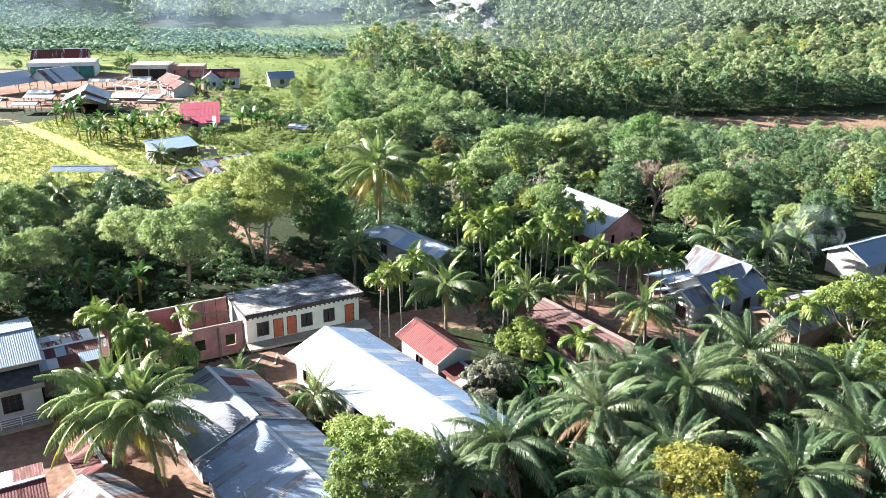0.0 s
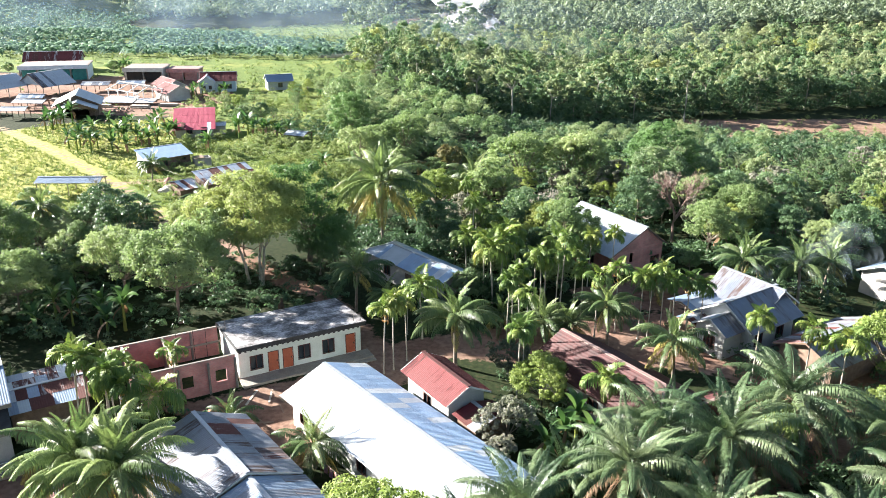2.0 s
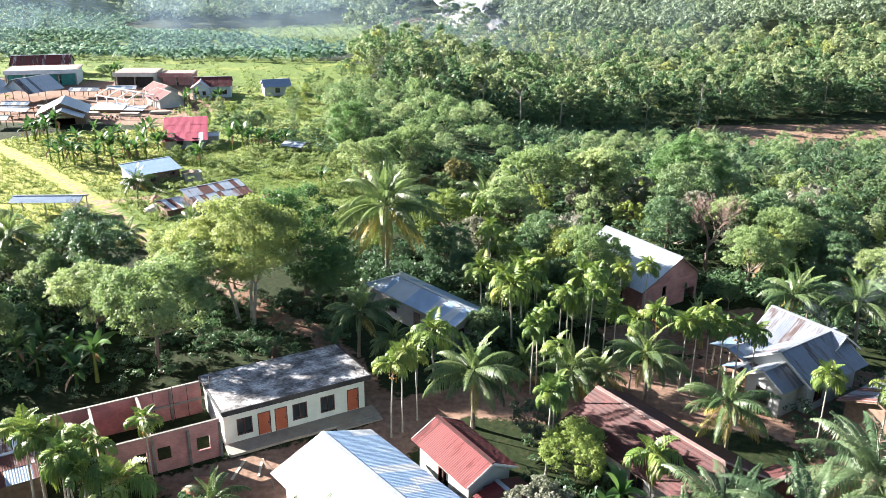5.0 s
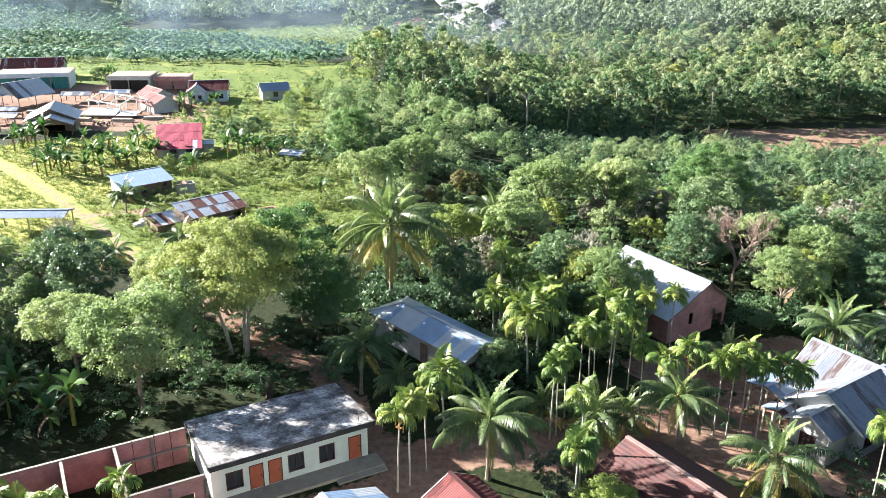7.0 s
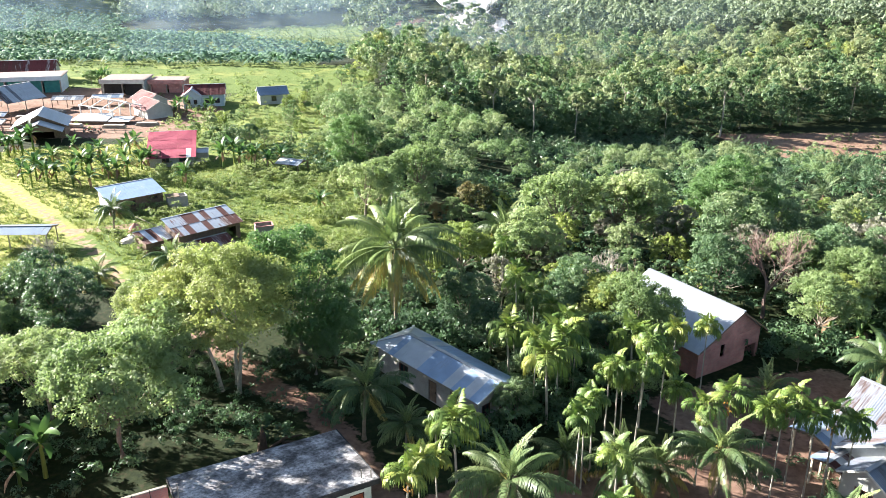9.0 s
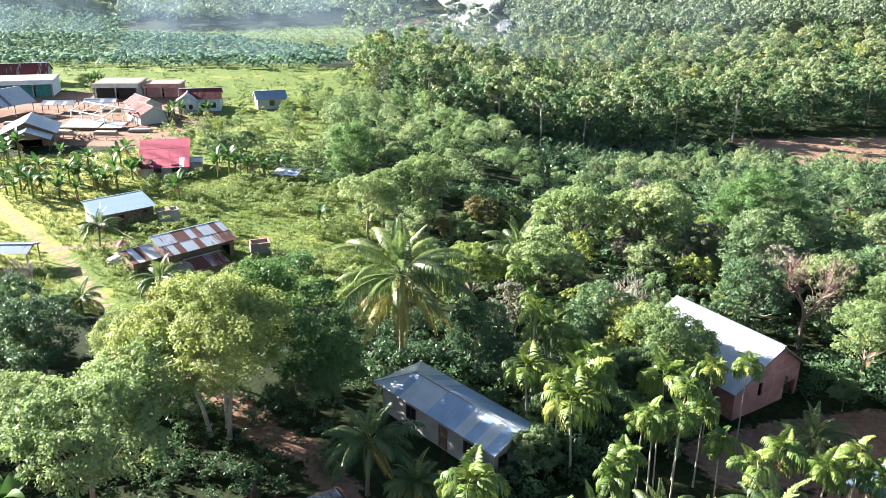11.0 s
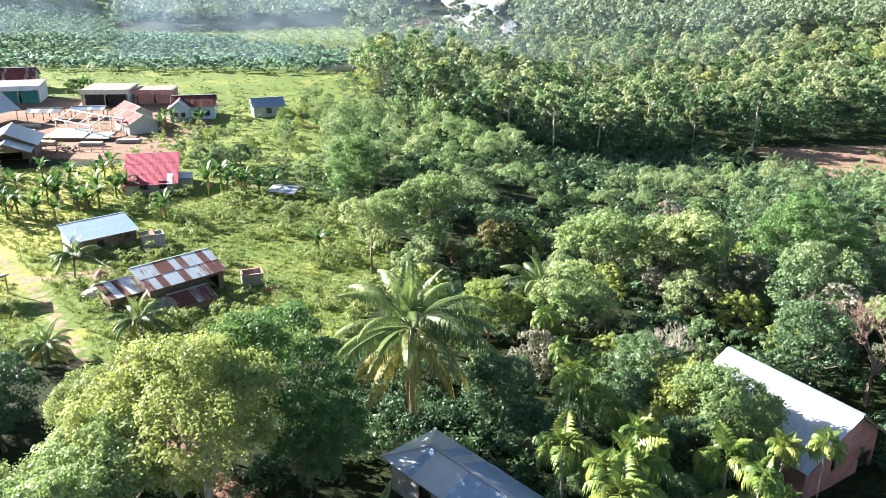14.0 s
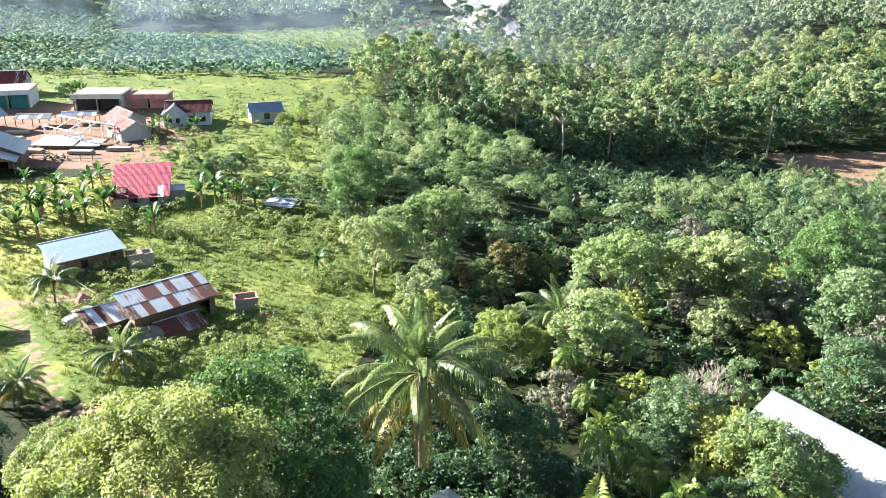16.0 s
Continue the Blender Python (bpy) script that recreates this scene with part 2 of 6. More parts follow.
M["door_orange"] = surface("orange_brown_door_paint", [(0.311, 0.074, 0.0333), (0.385, 0.111, 0.0518)], 1.5, 0.55)
M["frame_dark"] = surface("dark_window_timber", [(0.0518, 0.0148, 0.0133), (0.0962, 0.0296, 0.0222)], 2.0, 0.6)
M["frame_white"] = surface("white_painted_timber", [(0.571, 0.571, 0.554), (0.672, 0.672, 0.664)], 2.0, 0.6)
M["shade_panel"] = surface("painted_unlit_room", [(0.012, 0.012, 0.013), (0.03, 0.028, 0.026)], 1.0, 0.9)
M["blue_sheet"] = surface("blue_tarpaulin", [(0.0222, 0.148, 0.37), (0.0592, 0.266, 0.503)], 1.2, 0.5)
M["sand"] = surface("white_sand_heap", [(0.459, 0.414, 0.348), (0.562, 0.525, 0.459)], 1.0, 0.95, 12.0, 0.4, space="Object")
M["rubble"] = surface("red_earth", [(0.222, 0.0962, 0.0555), (0.311, 0.155, 0.0962)], 0.8, 0.95, 9.0, 0.5)
M["rubber"] = surface("black_rubber", [(0.0148, 0.0148, 0.0148), (0.0296, 0.0296, 0.0296)], 3.0, 0.8)
M["paint_red"] = surface("red_vehicle_paint", [(0.296, 0.0222, 0.0222), (0.37, 0.037, 0.0296)], 2.0, 0.3)
M["cloth"] = surface("hung_washing", [(0.148, 0.074, 0.222), (0.407, 0.222, 0.0888)], 1.5, 0.9)
gm, gnt, gb = material("window_glass")
gb.inputs["Base Color"].default_value, gb.inputs["Roughness"].default_value = (0.03, 0.04, 0.045, 1), 0.08
M["glass"] = gm


# ---- building blocks ----
def ease(a, b, x):
    u = np.clip((x - a) / (b - a), 0, 1)
    return u * u * (3 - 2 * u)


def land(x, y):
    """Height of the ground: a level village, a valley to the right behind it, hills far off."""
    x, y = np.asarray(x, float), np.asarray(y, float)
    z = -1 * ease(110, 140, y) - 2 * ease(195, 235, y) - 11 * ease(130, 255, y) * ease(-30, 50, x)
    z = z - 8 * ease(300, 400, y) * ease(60, -60, x) - 10 * ease(400, 560, y) + 75 * ease(650, 1500, y)
    z = z + 9 * ease(330, 480, y) * ease(30, 200, x) + 6 * ease(400, 520, y) * np.sin(x * 0.013 + 1.0) * np.cos(y * 0.009)
    return z + 40 * ease(-200, -900, x) * ease(300, 700, y)


def height(x, y):
    return float(land(x, y))


class Geo:
    """Vertices and faces of one part."""

    def __init__(self):
        self.v, self.f = [], []

    def add(self, verts, faces):
        n = len(self.v)
        self.v += [tuple(p) for p in verts]
        self.f += [tuple(i + n for i in f) for f in faces]
        return self

    def box(self, x0, x1, y0, y1, z0, z1):
        c = [(x, y, z) for z in (z0, z1) for y in (y0, y1) for x in (x0, x1)]
        return self.add(c, [(0, 2, 3, 1), (4, 5, 7, 6), (0, 1, 5, 4), (2, 6, 7, 3), (0, 4, 6, 2), (1, 3, 7, 5)])

    def beam(self, a, b, w, h):
        a, b = Vector(a), Vector(b)
        d = (b - a).normalized()
        s = d.cross(Vector((0, 0, 1)))
        s = (s.normalized() if s.length > 1e-4 else Vector((1, 0, 0))) * w / 2
        u = s.cross(d).normalized() * h / 2
        c = [p + i * s + j * u for p in (a, b) for j in (-1, 1) for i in (-1, 1)]
        return self.add(c, [(0, 2, 3, 1), (4, 5, 7, 6), (0, 1, 5, 4), (2, 6, 7, 3), (0, 4, 6, 2), (1, 3, 7, 5)])

    def slab(self, corners, thick):
        """A plate over three or four corners, thickened downwards."""
        n = len(corners)
        top = [Vector(c) for c in corners]
        low = [c - Vector((0, 0, thick)) for c in top]
        sides = [(i, i + n, (i + 1) % n + n, (i + 1) % n) for i in range(n)]
        return self.add(top + low, [tuple(range(n)), tuple(range(2 * n - 1, n - 1, -1))] + sides)

    def tube(self, points, radii, sides=6):
        rings = []
        for k, p in enumerate(points):
            p = Vector(p)
            d = Vector(points[min(k + 1, len(points) - 1)]) - Vector(points[max(k - 1, 0)])
            q = d.to_track_quat("Z", "Y")
            rings += [p + q @ Vector((radii[k] * math.cos(a), radii[k] * math.sin(a), 0)) for a in (2 * math.pi * i / sides for i in range(sides))]
        faces = [(k * sides + i, k * sides + (i + 1) % sides, (k + 1) * sides + (i + 1) % sides, (k + 1) * sides + i)
                 for k in range(len(points) - 1) for i in range(sides)]
        faces += [tuple(range(sides))[::-1], tuple((len(points) - 1) * sides + i for i in range(sides))]
        return self.add(rings, faces)

    def mesh(self, name, mat):
        me = bpy.data.meshes.new(name)
        me.from_pydata(self.v, [], self.f)
        me.materials.append(mat)
        return me


def quads(name, verts, faces, mat):
    """A large mesh straight from arrays; each row of faces has three or four corners."""
    me = bpy.data.meshes.new(name)
    faces = np.asarray(faces)
    k = faces.shape[1]
    me.vertices.add(len(verts))
    me.vertices.foreach_set("co", np.asarray(verts, np.float32).ravel())
    me.loops.add(faces.size)
    me.loops.foreach_set("vertex_index", faces.astype(np.int32).ravel())
    me.polygons.add(len(faces))
    me.polygons.foreach_set("loop_start", np.arange(0, faces.size, k, dtype=np.int32))
    me.update(calc_edges=True)
    me.materials.append(mat)
    return me


def part(name, geo, mat, parent, label="", at=None):
    """Links a part as one mesh object under a thing or under a part."""
    me = geo.mesh(name, mat) if isinstance(geo, Geo) else geo
    ob = new(name, me)
    ob.parent = parent
    if at is not None:
        ob.matrix_basis = at
    if label:
        ob["label"] = label
    return ob


def thing(name, m, label, category, group="", kind=""):
    ob = new(name)
    ob.empty_display_size = 0.3
    ob.matrix_basis = m
    return tagged(ob, label, category, group, kind)


def single(name, geo, mat, m, label, category, group="", kind=""):
    ob = new(name, geo.mesh(name, mat) if isinstance(geo, Geo) else geo)
    ob.matrix_basis = m
    return tagged(ob, label, category, group, kind)


FIRST = {}


def plant(key, build, m):
    """Builds a kind once, and copies it from then on."""
    if key not in FIRST:
        FIRST[key] = build(m)
        return FIRST[key]
    return copy_thing(FIRST[key], m)


def stand(x, y, turn=0.0, size=1.0, sink=0.05, lean=0.0, lift=None):
    z = height(x, y) - sink if lift is None else lift
    return Matrix.LocRotScale((x, y, z), Euler((radians(lean), 0, radians(turn))), (size,) * 3)


# ---- palms ----
def frond(name, length, up, bend, pairs, leaf, width, droop, mat, vee=0.35, first=0.16, tip=0.45, seed=0):
    """One feathered leaf that leaves the origin along +x, rising at `up` degrees and bowing by `bend` degrees."""
    rng = np.random.default_rng(seed)
    n = 9
    pts = [np.zeros(3)]
    for k in range(n):
        a = radians(up - bend * ((k + 0.5) / n) ** 1.3)
        pts.append(pts[-1] + length / n * np.array([math.cos(a), 0, math.sin(a)]))
    pts = np.array(pts)
    verts, faces = [], []
    for k in range(n + 1):
        r = 0.045 * length / 4.5 * (1 - 0.85 * k / n)
        verts += [pts[k] + (0, r, 0), pts[k] + (0, -r, 0), pts[k] + (0, 0, -1.3 * r)]
    for k in range(n):
        for i in range(3):
            j = (i + 1) % 3
            a, b, c, d = 3 * k + i, 3 * k + j, 3 * k + 3 + j, 3 * k + 3 + i
            faces += [(a, b, c), (a, c, d)]
    for i in range(pairs):
        s = first + (1 - first) * (i + 0.5) / pairs
        u = s * n
        k = min(int(u), n - 1)
        p = pts[k] + (pts[k + 1] - pts[k]) * (u - k)
        d = (pts[k + 1] - pts[k]) / np.linalg.norm(pts[k + 1] - pts[k])
        up_v = np.array([-d[2], 0, d[0]])
        for side in (-1, 1):
            m = leaf * (0.55 + 0.45 * math.sin(math.pi * min(1.0, (s * 0.8 + 0.25)))) * (tip + (1 - tip) * min(1, (1 - s) * 3.2)) * rng.uniform(0.85, 1.12)
            out = np.array([0, side, 0]) * math.cos(vee) + up_v * math.sin(vee) * rng.uniform(0.5, 1.3) + d * rng.uniform(0.35, 0.65)
            out /= np.linalg.norm(out)
            mid = p + out * m * 0.48 + np.array([0, 0, -0.2 * droop * m])
            end = p + out * m * (0.95 - 0.3 * droop) + np.array([0, 0, -droop * m * rng.uniform(0.75, 1.25)])
            w = d * width * 0.5
            q = len(verts)
            verts += [p, mid - w, mid + w, end]
            faces += [(q, q + 1, q + 2), (q + 1, q + 3, q + 2)]
    return quads(name, np.array(verts), np.array(faces), mat)


FRONDS = {
    "coconut": [frond("frond", 4.6, 78, 48, 76, 0.85, 0.075, 0.4, M["palm_fresh"], 0.45, seed=1),
                frond("frond", 5.2, 46, 88, 80, 1.05, 0.08, 0.85, M["palm"], 0.15, seed=2),
                frond("frond", 5.2, 18, 90, 80, 1.05, 0.08, 1.05, M["palm"], 0.0, seed=3),
                frond("frond", 4.9, -12, 66, 64, 1.0, 0.09, 1.0, M["palm_old"], -0.2, seed=4)],
    "oil": [frond("frond", 4.6, 74, 46, 84, 0.9, 0.06, 0.5, M["oil"], 0.6, seed=5),
            frond("frond", 5.4, 50, 80, 92, 0.95, 0.06, 0.8, M["oil"], 0.4, seed=6),
            frond("frond", 5.4, 24, 92, 88, 0.95, 0.06, 0.95, M["oil"], 0.2, seed=7),
            frond("frond", 4.6, -15, 55, 40, 0.8, 0.1, 0.8, M["palm_dead"], 0.0, seed=8)],
    "areca": [frond("frond", 1.9, 70, 46, 24, 0.95, 0.13, 0.35, M["areca"], 0.6, 0.2, 0.6, 9),
              frond("frond", 2.2, 44, 108, 28, 1.15, 0.13, 0.9, M["areca"], 0.4, 0.2, 0.6, 10),
              frond("frond", 2.1, 12, 104, 26, 1.15, 0.13, 1.1, M["areca"], 0.2, 0.2, 0.6, 11)],
    "coconut_tall": [frond("frond", 4.4, 84, 34, 64, 0.8, 0.08, 0.3, M["palm_fresh"], 0.5, seed=1), frond("frond", 5.6, 58, 84, 82, 1.0, 0.08, 0.85, M["palm_fresh"], 0.2, seed=2),
                     frond("frond", 5.9, 22, 80, 82, 1.05, 0.08, 1.1, M["palm_fresh"], 0.0, seed=3),
                     frond("frond", 5.7, -24, 52, 76, 1.0, 0.085, 1.0, M["palm_old"], -0.2, seed=4)],
}


def fronds(tree, kind, top, ages, twist=0.0, size=1.0, seed=0):
    """Spreads leaves round the top of a stem; ages lists how many there are of each kind of leaf."""
    rng = random.Random(seed)
    k = 0
    for age, count in enumerate(ages):
        for i in range(count):
            turn = 137.5 * k + rng.uniform(-14, 14) + twist
            k += 1
            part("frond", FRONDS[kind][age], None, tree,
                 at=Matrix.LocRotScale((top[0], top[1], top[2] - 0.05 * k / max(1, sum(ages))), Euler((radians(rng.uniform(-14, 14)), radians(rng.uniform(-9, 9)), radians(turn))),
                                       (size * rng.uniform(0.85, 1.1),) * 3))


def palm_stem(h, base, top, bow, seed):
    rng = random.Random(seed)
    a = rng.uniform(0, 6.28)
    pts = [(bow * math.cos(a) * (s ** 1.6), bow * math.sin(a) * (s ** 1.6), h * s) for s in (0, 0.08, 0.2, 0.35, 0.5, 0.65, 0.8, 0.92, 1.0)]
    radii = [base * 1.5, base * 1.15, base, 0.95 * base, 0.9 * base, 0.5 * (base + top), top * 1.05, top, top * 0.9]
    return Geo().tube(pts, radii, 8), pts[-1]


def coconut_palm(h, seed, ages, size=1.0, bow=0.7, kind="coconut"):
    def build(m):
        t = thing("coconut_palm", m, "coconut palm with arching green fronds and yellowing lower ones", "palm tree", "coconut palms")
        geo, top = palm_stem(h, 0.2, 0.16, bow, seed)
        part("trunk", geo, M["bark"], t, "slender ringed grey trunk")
        fronds(t, kind, top, ages, seed * 31.0, size, seed)
        g = Geo()
        rng = random.Random(seed)
        for i in range(9):
            a = i * 0.7
            c = Vector((top[0] + 0.32 * math.cos(a), top[1] + 0.32 * math.sin(a), top[2] - 0.35 - 0.15 * (i % 2)))
            g.tube([c + Vector((0, 0, z)) for z in (-0.16, -0.09, 0.05, 0.15)], [0.03, 0.12, 0.12, 0.03], 6)
        part("coconut_bunch", g, M["husk"], t, "cluster of brownish coconuts under the crown")
        return t
    return build


def oil_palm(h, seed, ages, size=1.0):
    def build(m):
        t = thing("oil_palm", m, "stout oil palm with a wide crown of dark glossy fronds", "palm tree", "oil palms")
        g = Geo().tube([(0, 0, 0), (0, 0, 0.4 * h), (0, 0, 0.85 * h), (0, 0, h), (0, 0, h + 0.4)], [0.42, 0.36, 0.4, 0.44, 0.16], 9)
        rng = random.Random(seed)
        for i in range(40):
            a, z = i * 2.4, 0.15 + h * i / 42
            c = Vector((0.36 * math.cos(a), 0.36 * math.sin(a), z))
            g.tube([c, c + Vector((0.24 * math.cos(a), 0.24 * math.sin(a), 0.3))], [0.1, 0.04], 4)
        part("trunk", g, M["husk"], t, "thick trunk covered in old leaf stumps")
        fronds(t, "oil", (0, 0, h + 0.1), ages, seed * 17.0, size, seed)
        return t
    return build


def areca_palm(h, seed, ages=(4, 7, 6), size=0.94, fruit=False):
    def build(m):
        t = thing("areca_palm", m, "slim areca palm with pale trunk and " + ("orange fruit" if fruit else "small bright crown"), "palm tree", "areca palms")
        geo, top = palm_stem(h, 0.085, 0.07, 0.25, seed)
        part("trunk", geo, M["bark_pale"], t, "thin straight pale trunk")
        part("crownshaft", Geo().tube([top, (top[0], top[1], top[2] + 0.5), (top[0], top[1], top[2] + 0.85)], [0.09, 0.1, 0.05], 6), M["areca"], t, "smooth green crownshaft")
        fronds(t, "areca", (top[0], top[1], top[2] + 0.75), ages, seed * 53.0, size, seed)
        if fruit:
            g = Geo()
            rng = random.Random(seed)
            for i in range(26):
                c = Vector((top[0] + rng.uniform(-0.35, 0.35), top[1] + rng.uniform(-0.35, 0.35), top[2] - rng.uniform(-0.1, 1.0)))
                g.tube([c + Vector((0, 0, z)) for z in (-0.1, 0, 0.1)], [0.02, 0.075, 0.02], 5)
            part("fruit_bunch", g, M["fruit"], t, "hanging bunch of orange nuts")
        return t
    return build


def blade(name, length, up, bend, width, mat, seed):
    """A broad banana leaf: a keeled blade that bows over, its edge torn."""
    rng = random.Random(seed)
    n, p, verts, faces = 9, Vector((0, 0, 0)), [], []
    for k in range(n + 1):
        a = radians(up - bend * (k / n) ** 1.5)
        s = k / n
        w = width * (0.12 if k == 0 else 0.5 * math.sin(math.pi * min(1, 0.12 + 0.86 * s)) ** 0.6) * rng.uniform(0.82, 1.08)
        rise = 0.28 * w
        verts += [p + Vector((0, w, rise)), p, p + Vector((0, -w, rise))]
        p = p + Vector((math.cos(a), 0, math.sin(a))) * (length / n)
    for k in range(n):
        for i in (0, 1):
            faces.append((3 * k + i, 3 * k + i + 1, 3 * k + 3 + i + 1, 3 * k + 3 + i))
    return quads(name, np.array(verts), np.array(faces), mat)


BLADES = [blade("leaf", 2.1, 78, 45, 0.6, M["banana"], 1), blade("leaf", 2.4, 58, 85, 0.65, M["banana"], 2),
          blade("leaf", 2.2, 30, 90, 0.62, M["banana"], 3), blade("leaf", 1.7, -30, 55, 0.4, M["palm_dead"], 4)]


def banana_plant(seed, h=2.2):
    def build(m):
        t = thing("banana_plant", m, "banana plant with broad arching green leaves and dry hanging ones", "banana plant", "banana plants")
        rng = random.Random(seed)
        part("stem", Geo().tube([(0, 0, 0), (0.03, 0, h * 0.5), (0.05, 0, h)], [0.16, 0.13, 0.09], 7), M["areca"], t, "fleshy greenish stem")
        for k in range(10):
            age = (0, 0, 1, 1, 1, 1, 2, 2, 3, 3)[k]
            part("leaf", BLADES[age], None, t, "dry brown hanging leaf" if age == 3 else "",
                 at=Matrix.LocRotScale((0.05, 0, h - 0.04 * k), Euler((radians(rng.uniform(-20, 20)), 0, radians(137.5 * k + rng.uniform(-20, 20)))), (rng.uniform(0.85, 1.15),) * 3))
        return t
    return build


# ---- broad-leaved trees ----
def leaves(centres, radii, per, size, seed, flat=0.75, corners=4):
    """Leaf quads over a set of round clumps: places, faces."""
    rng = np.random.default_rng(seed)
    n = len(centres) * per
    c = np.repeat(np.asarray(centres, float), per, 0)
    r = np.repeat(np.asarray(radii, float), per)
    d = rng.normal(size=(n, 3))
    d /= np.linalg.norm(d, axis=1)[:, None]
    d[:, 2] = np.where(d[:, 2] < -0.35, -d[:, 2], d[:, 2])
    p = c + d * (r * rng.uniform(0.55, 1.08, n))[:, None] * np.array([1, 1, flat])
    nor = d + rng.normal(size=(n, 3)) * 0.55 + np.array([0, 0, 0.35])
    nor /= np.linalg.norm(nor, axis=1)[:, None]
    a = np.cross(nor, rng.normal(size=(n, 3)))
    a /= np.linalg.norm(a, axis=1)[:, None]
    b = np.cross(nor, a)
    s = size * rng.uniform(0.65, 1.3, n)[:, None]
    if corners == 3:
        verts = np.stack([p - a * s * 0.8 - b * s * 0.55, p - a * s * 0.8 + b * s * 0.55, p + a * s * 1.05], 1).reshape(-1, 3)
        return verts, np.arange(3 * n).reshape(-1, 3)
    verts = np.stack([p - a * s, p - b * s * 0.42, p + a * s - nor * s * 0.25, p + b * s * 0.42], 1).reshape(-1, 3)
    return verts, np.arange(4 * n).reshape(-1, 4)


def crown_clumps(rx, rz, zc, count, seed, clump=0.14, lobes=15, lobe=0.44, skirt=-0.5):
    """Sprays of leaves on the outside of a few rounded boughs, so that a crown has lumps and gaps: centres, radii."""
    rng = np.random.default_rng(seed)
    heads = [(np.array([0.1, 0.0, 0.9]), 0.9)]
    while len(heads) < lobes:
        d = rng.normal(size=3)
        d /= np.linalg.norm(d)
        if d[2] > skirt and min(np.linalg.norm(d - e / np.linalg.norm(e)) for e, _ in heads) > 0.36:
            heads.append((d * rng.uniform(0.72, 1.05), rng.uniform(0.65, 1.15)))
        elif rng.random() < 0.02:
            heads.append((d * 0.5, 0.8))
    weight = np.array([k * k for _, k in heads])
    out, rad = [], []
    for i in rng.choice(len(heads), count, p=weight / weight.sum()):
        head, k = heads[i]
        d = rng.normal(size=3) + head * 0.9 + np.array([0, 0, 0.35])
        d /= np.linalg.norm(d)
        p = head * np.array([rx, rx, rz]) * 0.62 + d * np.array([rx, rx, 0.8 * rz]) * lobe * k * rng.uniform(0.7, 1.05)
        out.append((p[0], p[1], zc + p[2]))
        rad.append(rx * clump * rng.uniform(0.6, 1.25))
    return np.array(out), np.array(rad)


def broad_tree(name, label, rx, rz, zc, clumps, per, size, leaf, seed, trunk=0.25, stems=1, group="trees", bark="bark", corners=4, skirt=-0.5):
    def build(m):
        t = thing(name, m, label, "tree", group)
        c, r = crown_clumps(rx, rz, zc, clumps, seed, skirt=skirt)
        rng = random.Random(seed)
        g = Geo()
        fork = zc - 0.75 * rz
        for s in range(stems):
            a = 6.283 * s / max(1, stems) + seed
            e = 0.0 if stems == 1 else 0.9
            foot, top = Vector((e * math.cos(a), e * math.sin(a), 0)), Vector((2 * e * math.cos(a), 2 * e * math.sin(a), fork))
            mid = foot.lerp(top, 0.5) + Vector((rng.uniform(-0.3, 0.3), rng.uniform(-0.3, 0.3), 0))
            g.tube([foot, foot.lerp(mid, 0.3), mid, top], [trunk * 1.35, trunk, trunk * 0.85, trunk * 0.7], 8)
            for i in range(s, clumps, max(1, stems * (1 + clumps // 16))):
                end = Vector(c[i])
                bend = top.lerp(end, 0.5) + Vector((0, 0, -0.12 * (end - top).length))
                g.tube([top, bend, end], [trunk * 0.42, trunk * 0.26, trunk * 0.08], 4)
        part("trunk", g, M[bark], t, "branching grey trunk")
        v, f = leaves(c, r, per, size, seed, 0.75, corners)
        part("crown", quads("crown", v, f, M[leaf]), None, t, "uneven leafy crown")
        return t
    return build


def bare_tree(label, h, spread, seed, mat):
    def build(m):
        t = thing("bare_tree", m, label, "tree")
        rng = random.Random(seed)
        trunk, twigs = Geo(), Geo()

        def grow(p, d, length, r, level):
            q = p + d * length
            (trunk if level < 2 else twigs).tube([p, p.lerp(q, 0.5) + Vector((rng.uniform(-1, 1), rng.uniform(-1, 1), 0)) * 0.05 * length, q], [r, r * 0.85, r * 0.6], 5 if level < 2 else 3)
            if level == 5:
                return
            for i in range(4 if level < 4 else 3):
                e = (d + Vector((rng.uniform(-1, 1), rng.uniform(-1, 1), rng.uniform(-0.1, 0.55))) * spread).normalized()
                grow(p.lerp(q, rng.uniform(0.65, 1.0)), e, length * rng.uniform(0.55, 0.8), max(0.012, r * 0.55), level + 1)
        grow(Vector((0, 0, 0)), Vector((0, 0, 1)), h * 0.36, 0.17, 0)
        part("trunk", trunk, M[mat], t, "bare trunk and limbs")
        part("branchwork", twigs, M[mat], t, "dense leafless twigs")
        return t
    return build


# ---- houses ----
def sheet_mesh(w, l, mat, ribs=5):
    """One ribbed roof sheet, w wide and l down the slope, its top edge at the origin."""
    g = Geo()
    n = 2 * ribs
    for y in (0, -l):
        for i in range(n + 1):
            g.v.append((w * i / n, y, 0.014 if i % 2 else 0.0))
    for i in range(n):
        g.f.append((i, n + 1 + i, n + 2 + i, i + 1))
    return g.mesh("roof_sheet", mat)


SHEETS = {}


